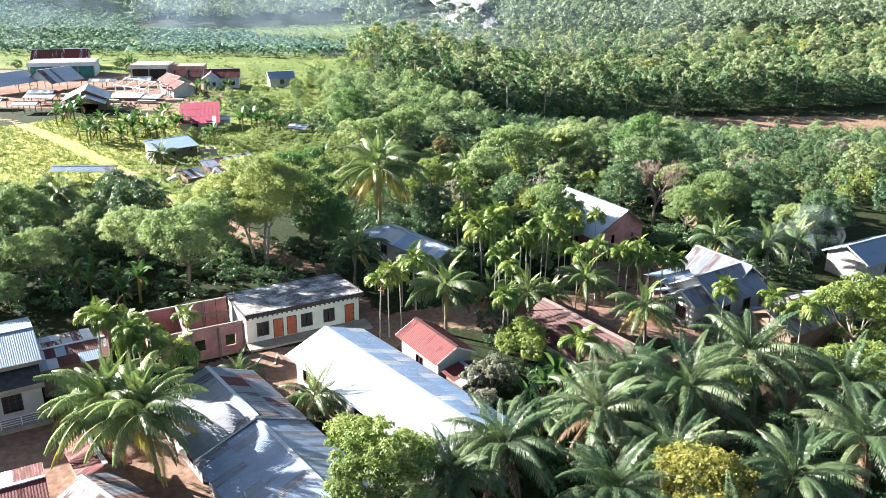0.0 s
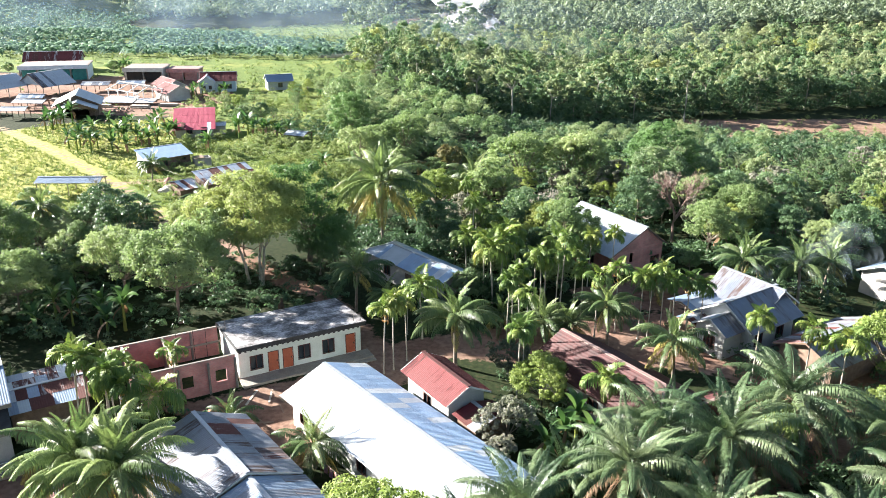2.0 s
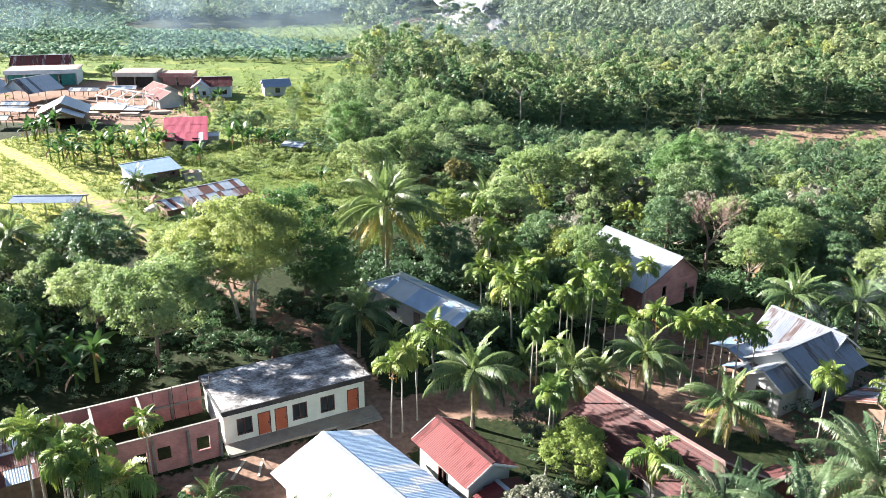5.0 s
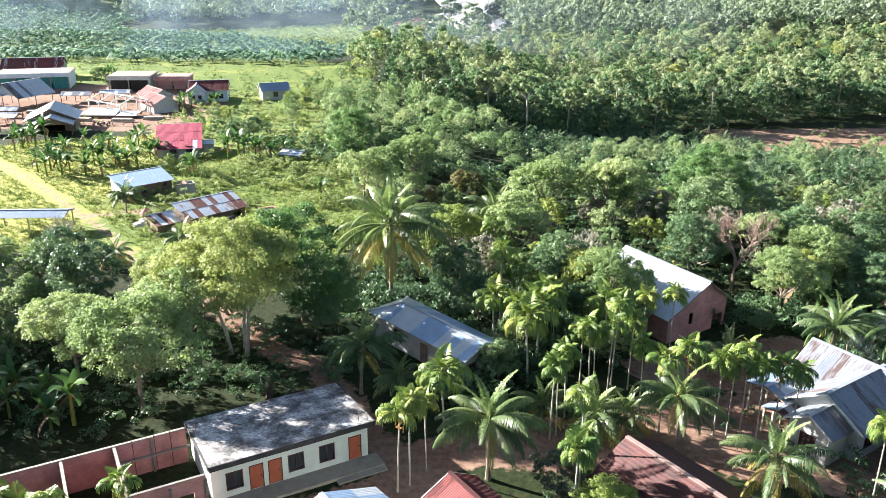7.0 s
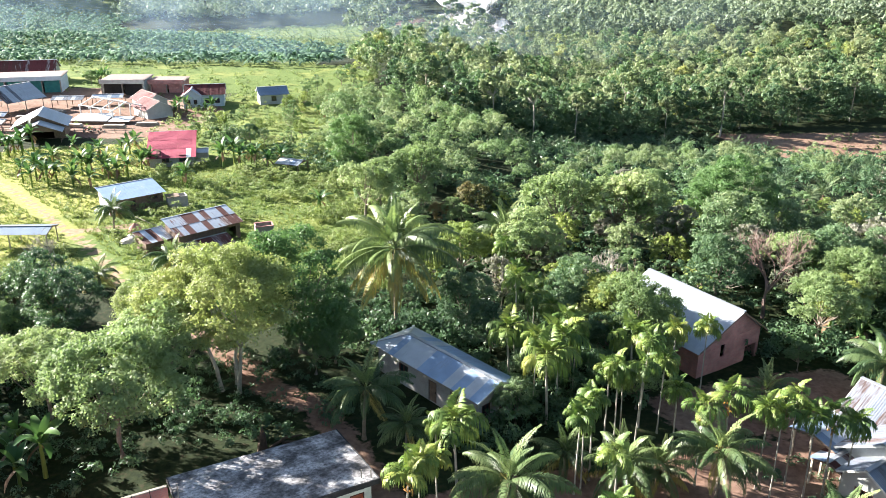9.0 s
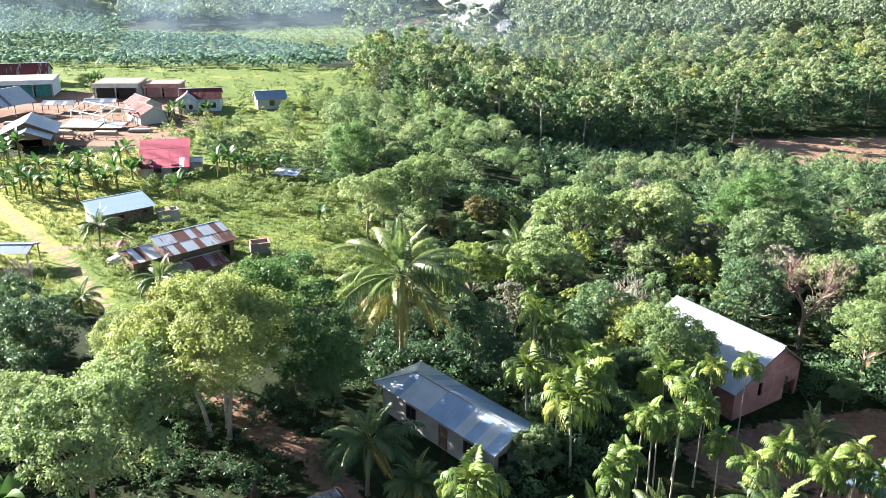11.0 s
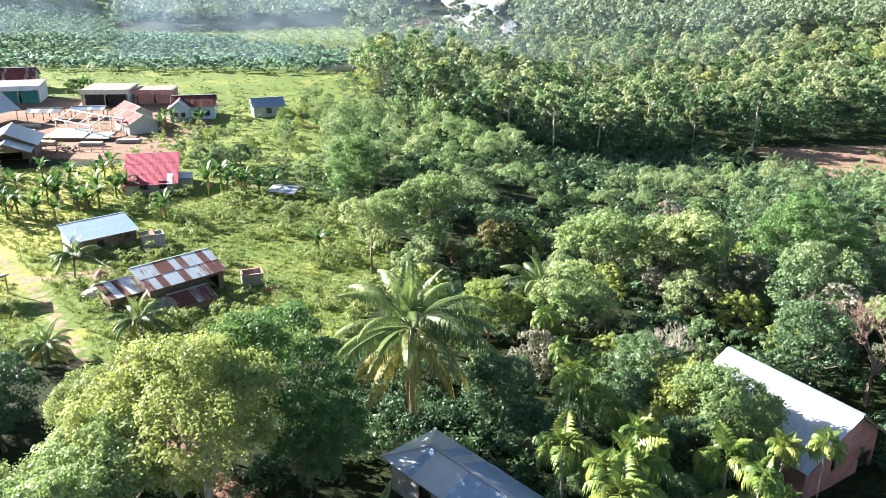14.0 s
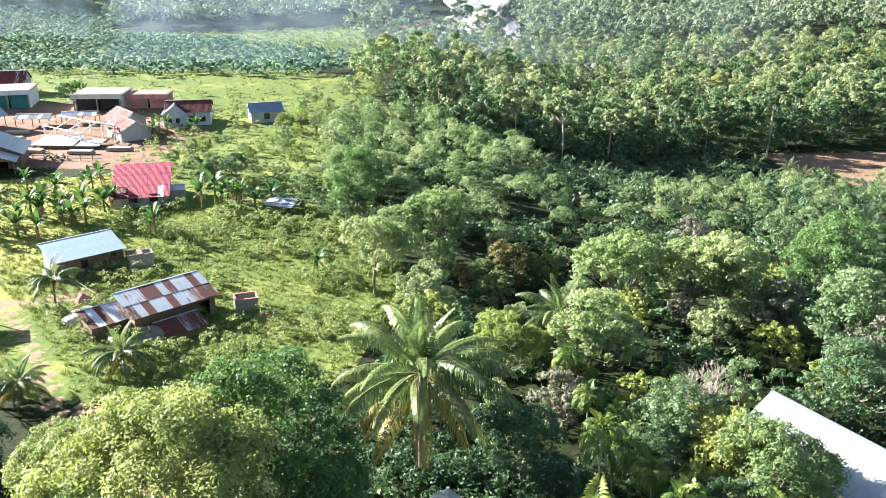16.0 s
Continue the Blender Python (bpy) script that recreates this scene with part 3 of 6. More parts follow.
def roof_slope(roof, length, run, drop, at, mats, seed, width=0.95, rows=1, cut=None):
    """Lays sheets over a slope. at: the pose of its upper left corner; x along the ridge, y down is -y."""
    rng = random.Random(seed)
    slant = math.hypot(run, drop)
    cols = max(1, round(length / width))
    w = length / cols
    l = slant / rows
    tilt = Matrix.Rotation(math.atan2(drop, run), 4, "X")
    for j in range(rows):
        for i in range(cols):
            mat = rng.choices([k for k, _ in mats], [x for _, x in mats])[0]
            key = (round(w, 3), round(l, 3), mat)
            if key not in SHEETS:
                SHEETS[key] = sheet_mesh(w * 1.03, l * 1.04 + 0.03, M[mat])
            lift = 0.022 * (rows - 1 - j) + rng.uniform(0, 0.012)
            part("roof_sheet", SHEETS[key], None, roof,
                 at=at @ tilt @ Matrix.Translation((i * w, -j * l, lift)) @ Matrix.Rotation(rng.uniform(-0.006, 0.006), 4, "Z"))


def wall_boxes(geo, a, b, z0, z1, thick, holes):
    """A wall along x from a to b, its outer face at y = 0, with holes (x0, x1, z0, z1) through it."""
    at = a
    for x0, x1, h0, h1 in sorted(holes):
        if x0 > at:
            geo.box(at, x0, 0, thick, z0, z1)
        if h0 > z0:
            geo.box(x0, x1, 0, thick, z0, h0)
        if h1 < z1:
            geo.box(x0, x1, 0, thick, h1, z1)
        at = x1
    if b > at:
        geo.box(at, b, 0, thick, z0, z1)
    return geo


def window(wall, x, z, w, h, mat="frame_dark", bars=2, rows=1):
    win = part("window", Geo().box(x - w / 2, x + w / 2, 0.11, 0.13, z, z + h), M["glass"], wall, "dark glazed window")
    g = Geo()
    g.box(x - w / 2 - 0.05, x + w / 2 + 0.05, -0.03, 0.14, z - 0.07, z)
    g.box(x - w / 2 - 0.05, x + w / 2 + 0.05, -0.03, 0.14, z + h, z + h + 0.07)
    for i in range(bars + 1):
        c = x - w / 2 + w * i / bars
        g.box(c - 0.04, c + 0.04, -0.025, 0.14, z, z + h)
    for j in range(1, rows):
        g.box(x - w / 2, x + w / 2, 0.02, 0.1, z + h * j / rows - 0.025, z + h * j / rows + 0.025)
    part("window_frame", g, M[mat], win)
    return win


def door(wall, x, w, h, mat="door_orange", z=0.0):
    d = part("door", Geo().box(x - w / 2, x + w / 2, 0.05, 0.1, z, z + h), M[mat], wall, "closed painted door")
    g = Geo().box(x - w / 2 - 0.07, x - w / 2, -0.02, 0.14, z, z + h + 0.07).box(x + w / 2, x + w / 2 + 0.07, -0.02, 0.14, z, z + h + 0.07).box(x - w / 2, x + w / 2, -0.02, 0.14, z + h, z + h + 0.07)
    part("door_frame", g, M["frame_dark"], d)
    part("handle", Geo().box(x + w * 0.34, x + w * 0.4, 0.0, 0.05, z + 0.95, z + 1.1), M["slab_edge"], d)
    return d


def wall_with(house, m, length, z0, z1, mat, openings=(), thick=0.15, name="wall", label=""):
    """openings: (kind, x, z, w, h) with kinds window, door, hole."""
    holes = [(x - w / 2, x + w / 2, z, z + h) for kind, x, z, w, h, *_ in openings]
    wall = part(name, wall_boxes(Geo(), -length / 2, length / 2, z0, z1, thick, holes), M[mat], house, label, at=m)
    for kind, x, z, w, h, *more in openings:
        if kind == "window":
            window(wall, x, z, w, h, *(more or ("frame_dark", 2, 1)))
        elif kind == "door":
            door(wall, x, w, h, *(more or ("door_orange",)), z=z)
    return wall


def house(name, label, x, y, turn, length, width, eave, ridge, roof_mats, wall_mat, over=0.6, openings=None, rows=1, base=None, hip=(0, 0),
          gable_mat=None, cap="ridge_tin", posts=False, seed=1, sheet=0.95, roof_label="", shift=0.0, tiles=None, category="house", group="", back=None):
    """A gabled house: x along the ridge; sides front (-y), back (+y), left (-x), right (+x). shift moves the ridge across."""
    z0 = height(x, y) if base is None else base
    t = thing(name, pose(x, y, z0, 0, 0, turn), label, category, group)
    L, W = length - 2 * over, width - 2 * over
    op = openings or {}
    slope_f, slope_b = (ridge - eave) / (width / 2 + shift), (ridge - eave) / (width / 2 - shift)
    wall_top = eave + over * min(slope_f, slope_b) - 0.05
    sides = {"front": (pose(0, -W / 2, 0), L), "back": (pose(0, W / 2, 0, 0, 0, 180), L), "left": (pose(-L / 2, 0, 0, 0, 0, -90), W - 0.3), "right": (pose(L / 2, 0, 0, 0, 0, 90), W - 0.3)}
    if posts:
        for sx in (-1, 0, 1):
            for sy in (-1, 1):
                part("post", Geo().box(sx * L / 2 - 0.07, sx * L / 2 + 0.07, sy * W / 2 - 0.07, sy * W / 2 + 0.07, -0.5, wall_top), M[wall_mat], t)
        for sy in (-1, 1):
            part("beam", Geo().box(-L / 2, L / 2, sy * W / 2 - 0.05, sy * W / 2 + 0.05, wall_top - 0.2, wall_top), M[wall_mat], t)
    else:
        for side, (m, n) in sides.items():
            wall_with(t, m, n, -0.6, wall_top, wall_mat, op.get(side, ()), label="")
    for k, (sx, h) in enumerate(((-1, hip[0]), (1, hip[1]))):
        if h == 0:
            g = Geo()
            xs = (sx * L / 2, sx * (L / 2 - 0.12))
            tri = [(-W / 2 + 0.02, wall_top), (W / 2 - 0.02, wall_top), (shift, ridge - 0.09)]
            pts = [(xx, yy, zz) for xx in xs for yy, zz in tri]
            g.add(pts, [(0, 1, 2), (5, 4, 3), (0, 3, 4, 1), (1, 4, 5, 2), (2, 5, 3, 0)])
            part("gable", g, M[gable_mat or wall_mat], t)
    roof = part("roof", Geo().beam((-length / 2 + hip[0], shift, ridge + 0.03), (length / 2 - hip[1], shift, ridge + 0.03), 0.34, 0.09), M[cap], t, roof_label)
    if hip != (0, 0) or tiles:
        for sy, run in ((-1, width / 2 + shift), (1, width / 2 - shift)):
            a, b = (-length / 2, sy * width / 2 , eave), (length / 2, sy * width / 2, eave)
            c, d = (length / 2 - hip[1], shift, ridge), (-length / 2 + hip[0], shift, ridge)
            if tiles:
                tiled(roof, a, b, c, d, tiles)
            else:
                strips(roof, a, b, c, d, roof_mats, seed + sy)
        for sx, h in ((-1, hip[0]), (1, hip[1])):
            if h:
                a, b, c = (sx * length / 2, width / 2, eave), (sx * length / 2, -width / 2, eave), (sx * (length / 2 - h), shift, ridge)
                if tiles:
                    tiled(roof, a, b, c, c, tiles)
                else:
                    strips(roof, a, b, c, c, roof_mats, seed + 5 * sx)
                for e in (a, b):
                    part("hip_cap", Geo().beam(Vector(e) + Vector((0, 0, 0.05)), Vector(c) + Vector((0, 0, 0.05)), 0.24, 0.07), M[cap], roof)
    else:
        roof_slope(roof, length, width / 2 + shift, ridge - eave, pose(-length / 2, shift, ridge), roof_mats, seed, sheet, rows)
        roof_slope(roof, length, width / 2 - shift, ridge - eave, pose(length / 2, shift, ridge, 0, 0, 180), back or roof_mats, seed + 9, sheet, rows)
    for sx in (-1, 1):
        if hip[0 if sx < 0 else 1] == 0:
            g = Geo()
            for sy in (-1, 1):
                g.beam((sx * (length / 2 - 0.02), sy * width / 2, eave - 0.07), (sx * (length / 2 - 0.02), shift, ridge - 0.07), 0.04, 0.16)
            part("bargeboard", g, M["frame_white" if wall_mat.startswith("plaster") else "timber"], t)
    return t


def shed(name, label, x, y, turn, length, width, front, back, rows_of_mats, wall_mat, over=0.35, openings=None, seed=1, category="hut", gable_mat=None):
    """A building under one slope that falls to the front. rows_of_mats: the sheets of each row, from the top."""
    t = thing(name, pose(x, y, height(x, y), 0, 0, turn), label, category)
    op = openings or {}
    L, W = length - 2 * over, width - 2 * over
    fall = (back - front) / width
    low, high = front + fall * over - 0.06, back - fall * over - 0.06
    wall_with(t, pose(0, -W / 2, 0), L, -0.6, low, wall_mat, op.get("front", ()), name="front_wall")
    wall_with(t, pose(0, W / 2, 0, 0, 0, 180), L, -0.6, high, wall_mat, name="back_wall")
    for sx in (-1, 1):
        x0, x1 = sorted((sx * L / 2, sx * (L / 2 - 0.12)))
        g, y0, y1 = Geo(), -W / 2 + 0.15, W / 2 - 0.15
        c = [(xx, yy, zz) for xx in (x0, x1) for yy, zz in ((y0, -0.6), (y1, -0.6), (y1, high - 0.06), (y0, low + 0.02))]
        g.add(c, [(0, 1, 2, 3), (7, 6, 5, 4), (0, 4, 5, 1), (1, 5, 6, 2), (2, 6, 7, 3), (3, 7, 4, 0)])
        part("end_wall", g, M[gable_mat or wall_mat], t)
    roof = part("roof", Geo().beam((-length / 2, width / 2, back + 0.02), (length / 2, width / 2, back + 0.02), 0.2, 0.07), M["ridge_tin"], t)
    n = len(rows_of_mats)
    for j, mats in enumerate(rows_of_mats):
        top = back - (back - front) * j / n
        roof_slope(roof, length, width / n + 0.12, (back - front) / n * (1 + 0.12 * n / width), pose(-length / 2, width / 2 - width * j / n, top + 0.025 * (n - 1 - j)), mats, seed + j, 0.9)
    for y0, z0 in ((-width / 2 + 0.04, front - 0.05), (width / 2 - 0.04, back - 0.07)):
        part("fascia_board", Geo().beam((-length / 2, y0, z0), (length / 2, y0, z0), 0.04, 0.14), M["timber"], t)
    return t


def strips(roof, a, b, c, d, mats, seed):
    """Sheets on a slope that narrows upwards: a, b its eave, c, d its top."""
    rng = random.Random(seed)
    a, b, c, d = (Vector(p) for p in (a, b, c, d))
    n = max(2, round((b - a).length / 1.1))
    along = (b - a).normalized()
    lo, hi = (d - a).dot(along), (c - a).dot(along)
    full = (b - a).length

    def top(s):
        """The upper end of a sheet edge that starts s metres along the eave."""
        foot = a + along * s
        if s < lo:
            return a.lerp(d, s / lo)
        if s > hi:
            return b.lerp(c, (full - s) / (full - hi))
        return d.lerp(c, (s - lo) / max(1e-6, hi - lo))
    edges = sorted({round(full * i / n, 4) for i in range(n + 1)} | {round(lo, 4), round(hi, 4)})
    for s0, s1 in zip(edges, edges[1:]):
        if s1 - s0 < 0.05:
            continue
        mat = rng.choices([k for k, _ in mats], [x for _, x in mats])[0]
        pts = [a + along * s0, a + along * s1, top(s1), top(s0)]
        pts = [p for i, p in enumerate(pts) if (p - pts[i - 1]).length > 1e-3]
        if len(pts) > 2:
            part("roof_sheet", Geo().slab(pts, 0.03), M[mat], roof)


def tiled(roof, a, b, c, d, mat):
    """Courses of pantiles over a slope: stepped rows with a rolled profile."""
    a, b, c, d = (np.array(p, float) for p in (a, b, c, d))
    slant = np.linalg.norm((c + d) / 2 - (a + b) / 2)
    rows = max(2, int(slant / 0.34))
    nor = np.cross(b - a, (c + d) / 2 - a)
    nor = nor / np.linalg.norm(nor) * (1 if nor[2] > 0 else -1)
    verts, faces = [], []
    for j in range(rows):
        s0, s1 = j / rows, (j + 1) / rows + 0.012
        l0, r0, l1, r1 = a + (d - a) * s0, b + (c - b) * s0, a + (d - a) * s1, b + (c - b) * s1
        n = max(2, int(np.linalg.norm(r0 - l0) / 0.13))
        q = len(verts)
        for i in range(n + 1):
            w = 0.03 * (i % 2)
            verts += [l0 + (r0 - l0) * i / n + nor * (0.06 + w), l1 + (r1 - l1) * min(1, i / n) + nor * (0.015 + w), l0 + (r0 - l0) * i / n + nor * (0.0 + w)]
        for i in range(n):
            k = q + 3 * i
            faces += [(k, k + 1, k + 4, k + 3), (k + 2, k, k + 3, k + 5)]
    ob = part("roof_tiles", quads("roof_tiles", np.array(verts), np.array(faces), M[mat]), None, roof, "courses of weathered red tiles")
    ob["kind"] = "stuff"


# ---- ground ----
def inside(poly, x, y):
    """How far points lie inside a polygon, in metres (negative outside)."""
    x, y = np.asarray(x, float), np.asarray(y, float)
    hit = np.zeros(x.shape, bool)
    near = np.full(x.shape, 1e9)
    for (x0, y0), (x1, y1) in zip(poly, poly[1:] + poly[:1]):
        cross = ((y0 > y) != (y1 > y)) & (x < (x1 - x0) * (y - y0) / ((y1 - y0) or 1e-9) + x0)
        hit ^= cross
        d = (x1 - x0) ** 2 + (y1 - y0) ** 2
        s = np.clip(((x - x0) * (x1 - x0) + (y - y0) * (y1 - y0)) / d, 0, 1)
        near = np.minimum(near, np.hypot(x - x0 - s * (x1 - x0), y - y0 - s * (y1 - y0)))
    return np.where(hit, near, -near)


def along(line, x, y):
    near = np.full(np.shape(x), 1e9)
    for (x0, y0), (x1, y1) in zip(line, line[1:]):
        d = (x1 - x0) ** 2 + (y1 - y0) ** 2
        s = np.clip(((x - x0) * (x1 - x0) + (y - y0) * (y1 - y0)) / d, 0, 1)
        near = np.minimum(near, np.hypot(x - x0 - s * (x1 - x0), y - y0 - s * (y1 - y0)))
    return near


YARD = [(-26, 70), (-8, 78.5), (-6, 83), (2, 86), (12, 88), (24, 91), (31, 82), (26, 77), (16, 80), (6, 79), (-1, 80), (-5, 74), (-11, 66), (-13, 58), (-19, 46), (-38, 46), (-42, 58), (-33, 62), (-28, 62), (-22, 68)]
YARD_RIGHT = [(18, 90), (30, 92), (46, 86), (44, 72), (30, 62), (24, 58), (20, 62), (28, 74), (24, 80)]
YARD_BRICK = [(14, 97), (24, 101), (34, 103), (36, 97), (26, 92), (16, 92)]
FIELD = [(-140, 150), (-102, 178), (-84, 192), (-62, 196), (-44, 176), (-28, 172), (-14, 166), (-12, 146), (-17, 126), (-30, 121), (-46, 122), (-60, 127), (-110, 132)]
VILLAGE = [(-165, 205), (-62, 199), (-60, 240), (-74, 262), (-100, 268), (-165, 275)]
MEADOW = [(-170, 280), (-60, 262), (-28, 258), (-26, 300), (-44, 322), (-180, 332)]
CLEARING = [(72, 264), (150, 270), (170, 235), (92, 221), (78, 240)]
GLADE = [(-48, 385), (-36, 385), (-62, 620), (-228, 620)]
HAMLET_GREEN = [(-66, 190), (-30, 166), (-12, 160), (-22, 200), (-28, 262), (-60, 272), (-70, 240)]
WALKWAY = [(-7, 80), (-11, 88), (-15.3, 95.5), (-20, 98.5), (-24.3, 103.6), (-31, 112), (-38, 120)]
TRACK = [(-140, 205), (-100, 186), (-78, 165), (-62, 147.5), (-52.3, 136.6), (-46, 128), (-40, 118)]
SIDE_TRACK = [(-57, 143), (-49, 146), (-44, 139)]


def spread_axis(lo, hi, step, far):
    a = list(np.arange(lo, hi + step, step))
    s = step
    while a[-1] < far[1]:
        s *= 1.22
        a.append(a[-1] + s)
    s = step
    while a[0] > far[0]:
        s *= 1.22
        a.insert(0, a[0] - s)
    return np.array(a)


gx, gy = spread_axis(-135, 130, 1.5, (-2600, 2600)), spread_axis(25, 300, 1.5, (-900, 3600))
GX, GY = np.meshgrid(gx, gy)
GZ = land(GX, GY) + 0.05 * np.sin(GX * 0.9) * np.cos(GY * 0.7) * (GY < 350)
nx, ny = len(gx), len(gy)
idx = np.arange(nx * ny).reshape(ny, nx)
faces = np.stack([idx[:-1, :-1], idx[:-1, 1:], idx[1:, 1:], idx[1:, :-1]], -1).reshape(-1, 4)
zones = {
    "soil": np.maximum.reduce([ease(-1.5, 1.5, inside(YARD, GX, GY)), ease(-1.5, 1.5, inside(YARD_RIGHT, GX, GY)), ease(-1.5, 1.5, inside(YARD_BRICK, GX, GY)),
                               0.9 * ease(-3, 3, inside(VILLAGE, GX, GY)), 0.85 * ease(-6, 6, inside([(-44, 440), (36, 440), (36, 640), (-44, 640)], GX, GY)), 0.85 * ease(-4, 4, inside(CLEARING, GX, GY)), ease(2.2, 0.6, along(WALKWAY, GX, GY))]),
    "lawn": np.maximum.reduce([ease(-3, 3, inside(FIELD, GX, GY)), ease(-6, 6, inside(MEADOW, GX, GY)), 0.9 * ease(-6, 6, inside(GLADE, GX, GY)), 0.7 * ease(-3, 3, inside(HAMLET_GREEN, GX, GY)), 0.9 * ease(-6, 6, inside([(-700, 300), (-48, 318), (-60, 400), (-250, 640), (-250, 900), (-900, 900)], GX, GY))]),
    "dry": ease(-52, -68, GX + 2.5 * np.sin(GY * 0.35)) * ease(118, 130, GY) * ease(215, 200, GY),
    "track": np.maximum.reduce([0.42 * ease(-4, 4, inside(CLEARING, GX, GY)), ease(1.25, 0.1, along(TRACK, GX, GY)), ease(1.6, 0.5, along(SIDE_TRACK, GX, GY))]),
}
m, nt, bsdf = material("village_ground")
pos = nt.nodes.new("ShaderNodeNewGeometry").outputs["Position"]
big, fine = noisy(nt, 0.12, 6.0, pos), noisy(nt, 1.7, 5.0, pos)
# Near-black floor tone: the shade under the trees is put into the colour.
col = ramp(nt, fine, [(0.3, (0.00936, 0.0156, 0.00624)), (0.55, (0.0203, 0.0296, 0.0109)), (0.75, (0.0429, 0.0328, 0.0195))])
dry = nt.nodes.new("ShaderNodeAttribute")
dry.attribute_name = "dry"
blend = nt.nodes.new("ShaderNodeMath")
blend.operation = "MULTIPLY_ADD"
blend.inputs[1].default_value = 0.5
nt.links.new(dry.outputs["Fac"], blend.inputs[0])
nt.links.new(big, blend.inputs[2])
lawn = mixed(nt, "MIX", ramp(nt, blend.outputs[0], [(0.5, (0, 0, 0)), (0.85, (1, 1, 1))]), ramp(nt, fine, [(0.3, (0.0624, 0.105, 0.0273)), (0.7, (0.133, 0.176, 0.0468))]), ramp(nt, fine, [(0.3, (0.203, 0.218, 0.0546)), (0.7, (0.343, 0.328, 0.109))]))
soil = mixed(nt, "MIX", ramp(nt, big, [(0.4, (0, 0, 0)), (0.6, (1, 1, 1))]), ramp(nt, fine, [(0.3, (0.115, 0.066, 0.047)), (0.7, (0.215, 0.125, 0.092))]), ramp(nt, fine, [(0.3, (0.15, 0.094, 0.07)), (0.7, (0.27, 0.18, 0.137))]))
pale = ramp(nt, fine, [(0.3, (0.187, 0.133, 0.0858)), (0.7, (0.296, 0.226, 0.148))])
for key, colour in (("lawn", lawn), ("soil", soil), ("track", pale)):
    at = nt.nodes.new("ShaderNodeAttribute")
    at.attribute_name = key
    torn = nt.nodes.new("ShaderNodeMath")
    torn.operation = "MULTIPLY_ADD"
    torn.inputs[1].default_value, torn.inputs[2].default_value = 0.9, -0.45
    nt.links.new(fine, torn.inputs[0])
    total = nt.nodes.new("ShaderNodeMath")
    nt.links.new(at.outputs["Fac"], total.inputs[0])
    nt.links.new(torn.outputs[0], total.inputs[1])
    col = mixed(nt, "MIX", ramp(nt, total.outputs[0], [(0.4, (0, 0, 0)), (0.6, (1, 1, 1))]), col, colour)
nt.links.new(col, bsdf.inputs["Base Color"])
bsdf.inputs["Roughness"].default_value, bsdf.inputs["Specular IOR Level"].default_value = 0.95, 0.1
bumped(nt, bsdf, fine, 0.6, 0.15)
gme = quads("ground", np.stack([GX, GY, GZ], -1).reshape(-1, 3), faces, m)
for key, values in zones.items():
    gme.attributes.new(key, "FLOAT", "POINT").data.foreach_set("value", values.astype(np.float32).ravel())
gme.polygons.foreach_set("use_smooth", np.ones(len(faces), bool))
single("ground", gme, None, Matrix(), "red earth yards, grass and shade-darkened forest floor running to far hills", "ground", kind="structure")


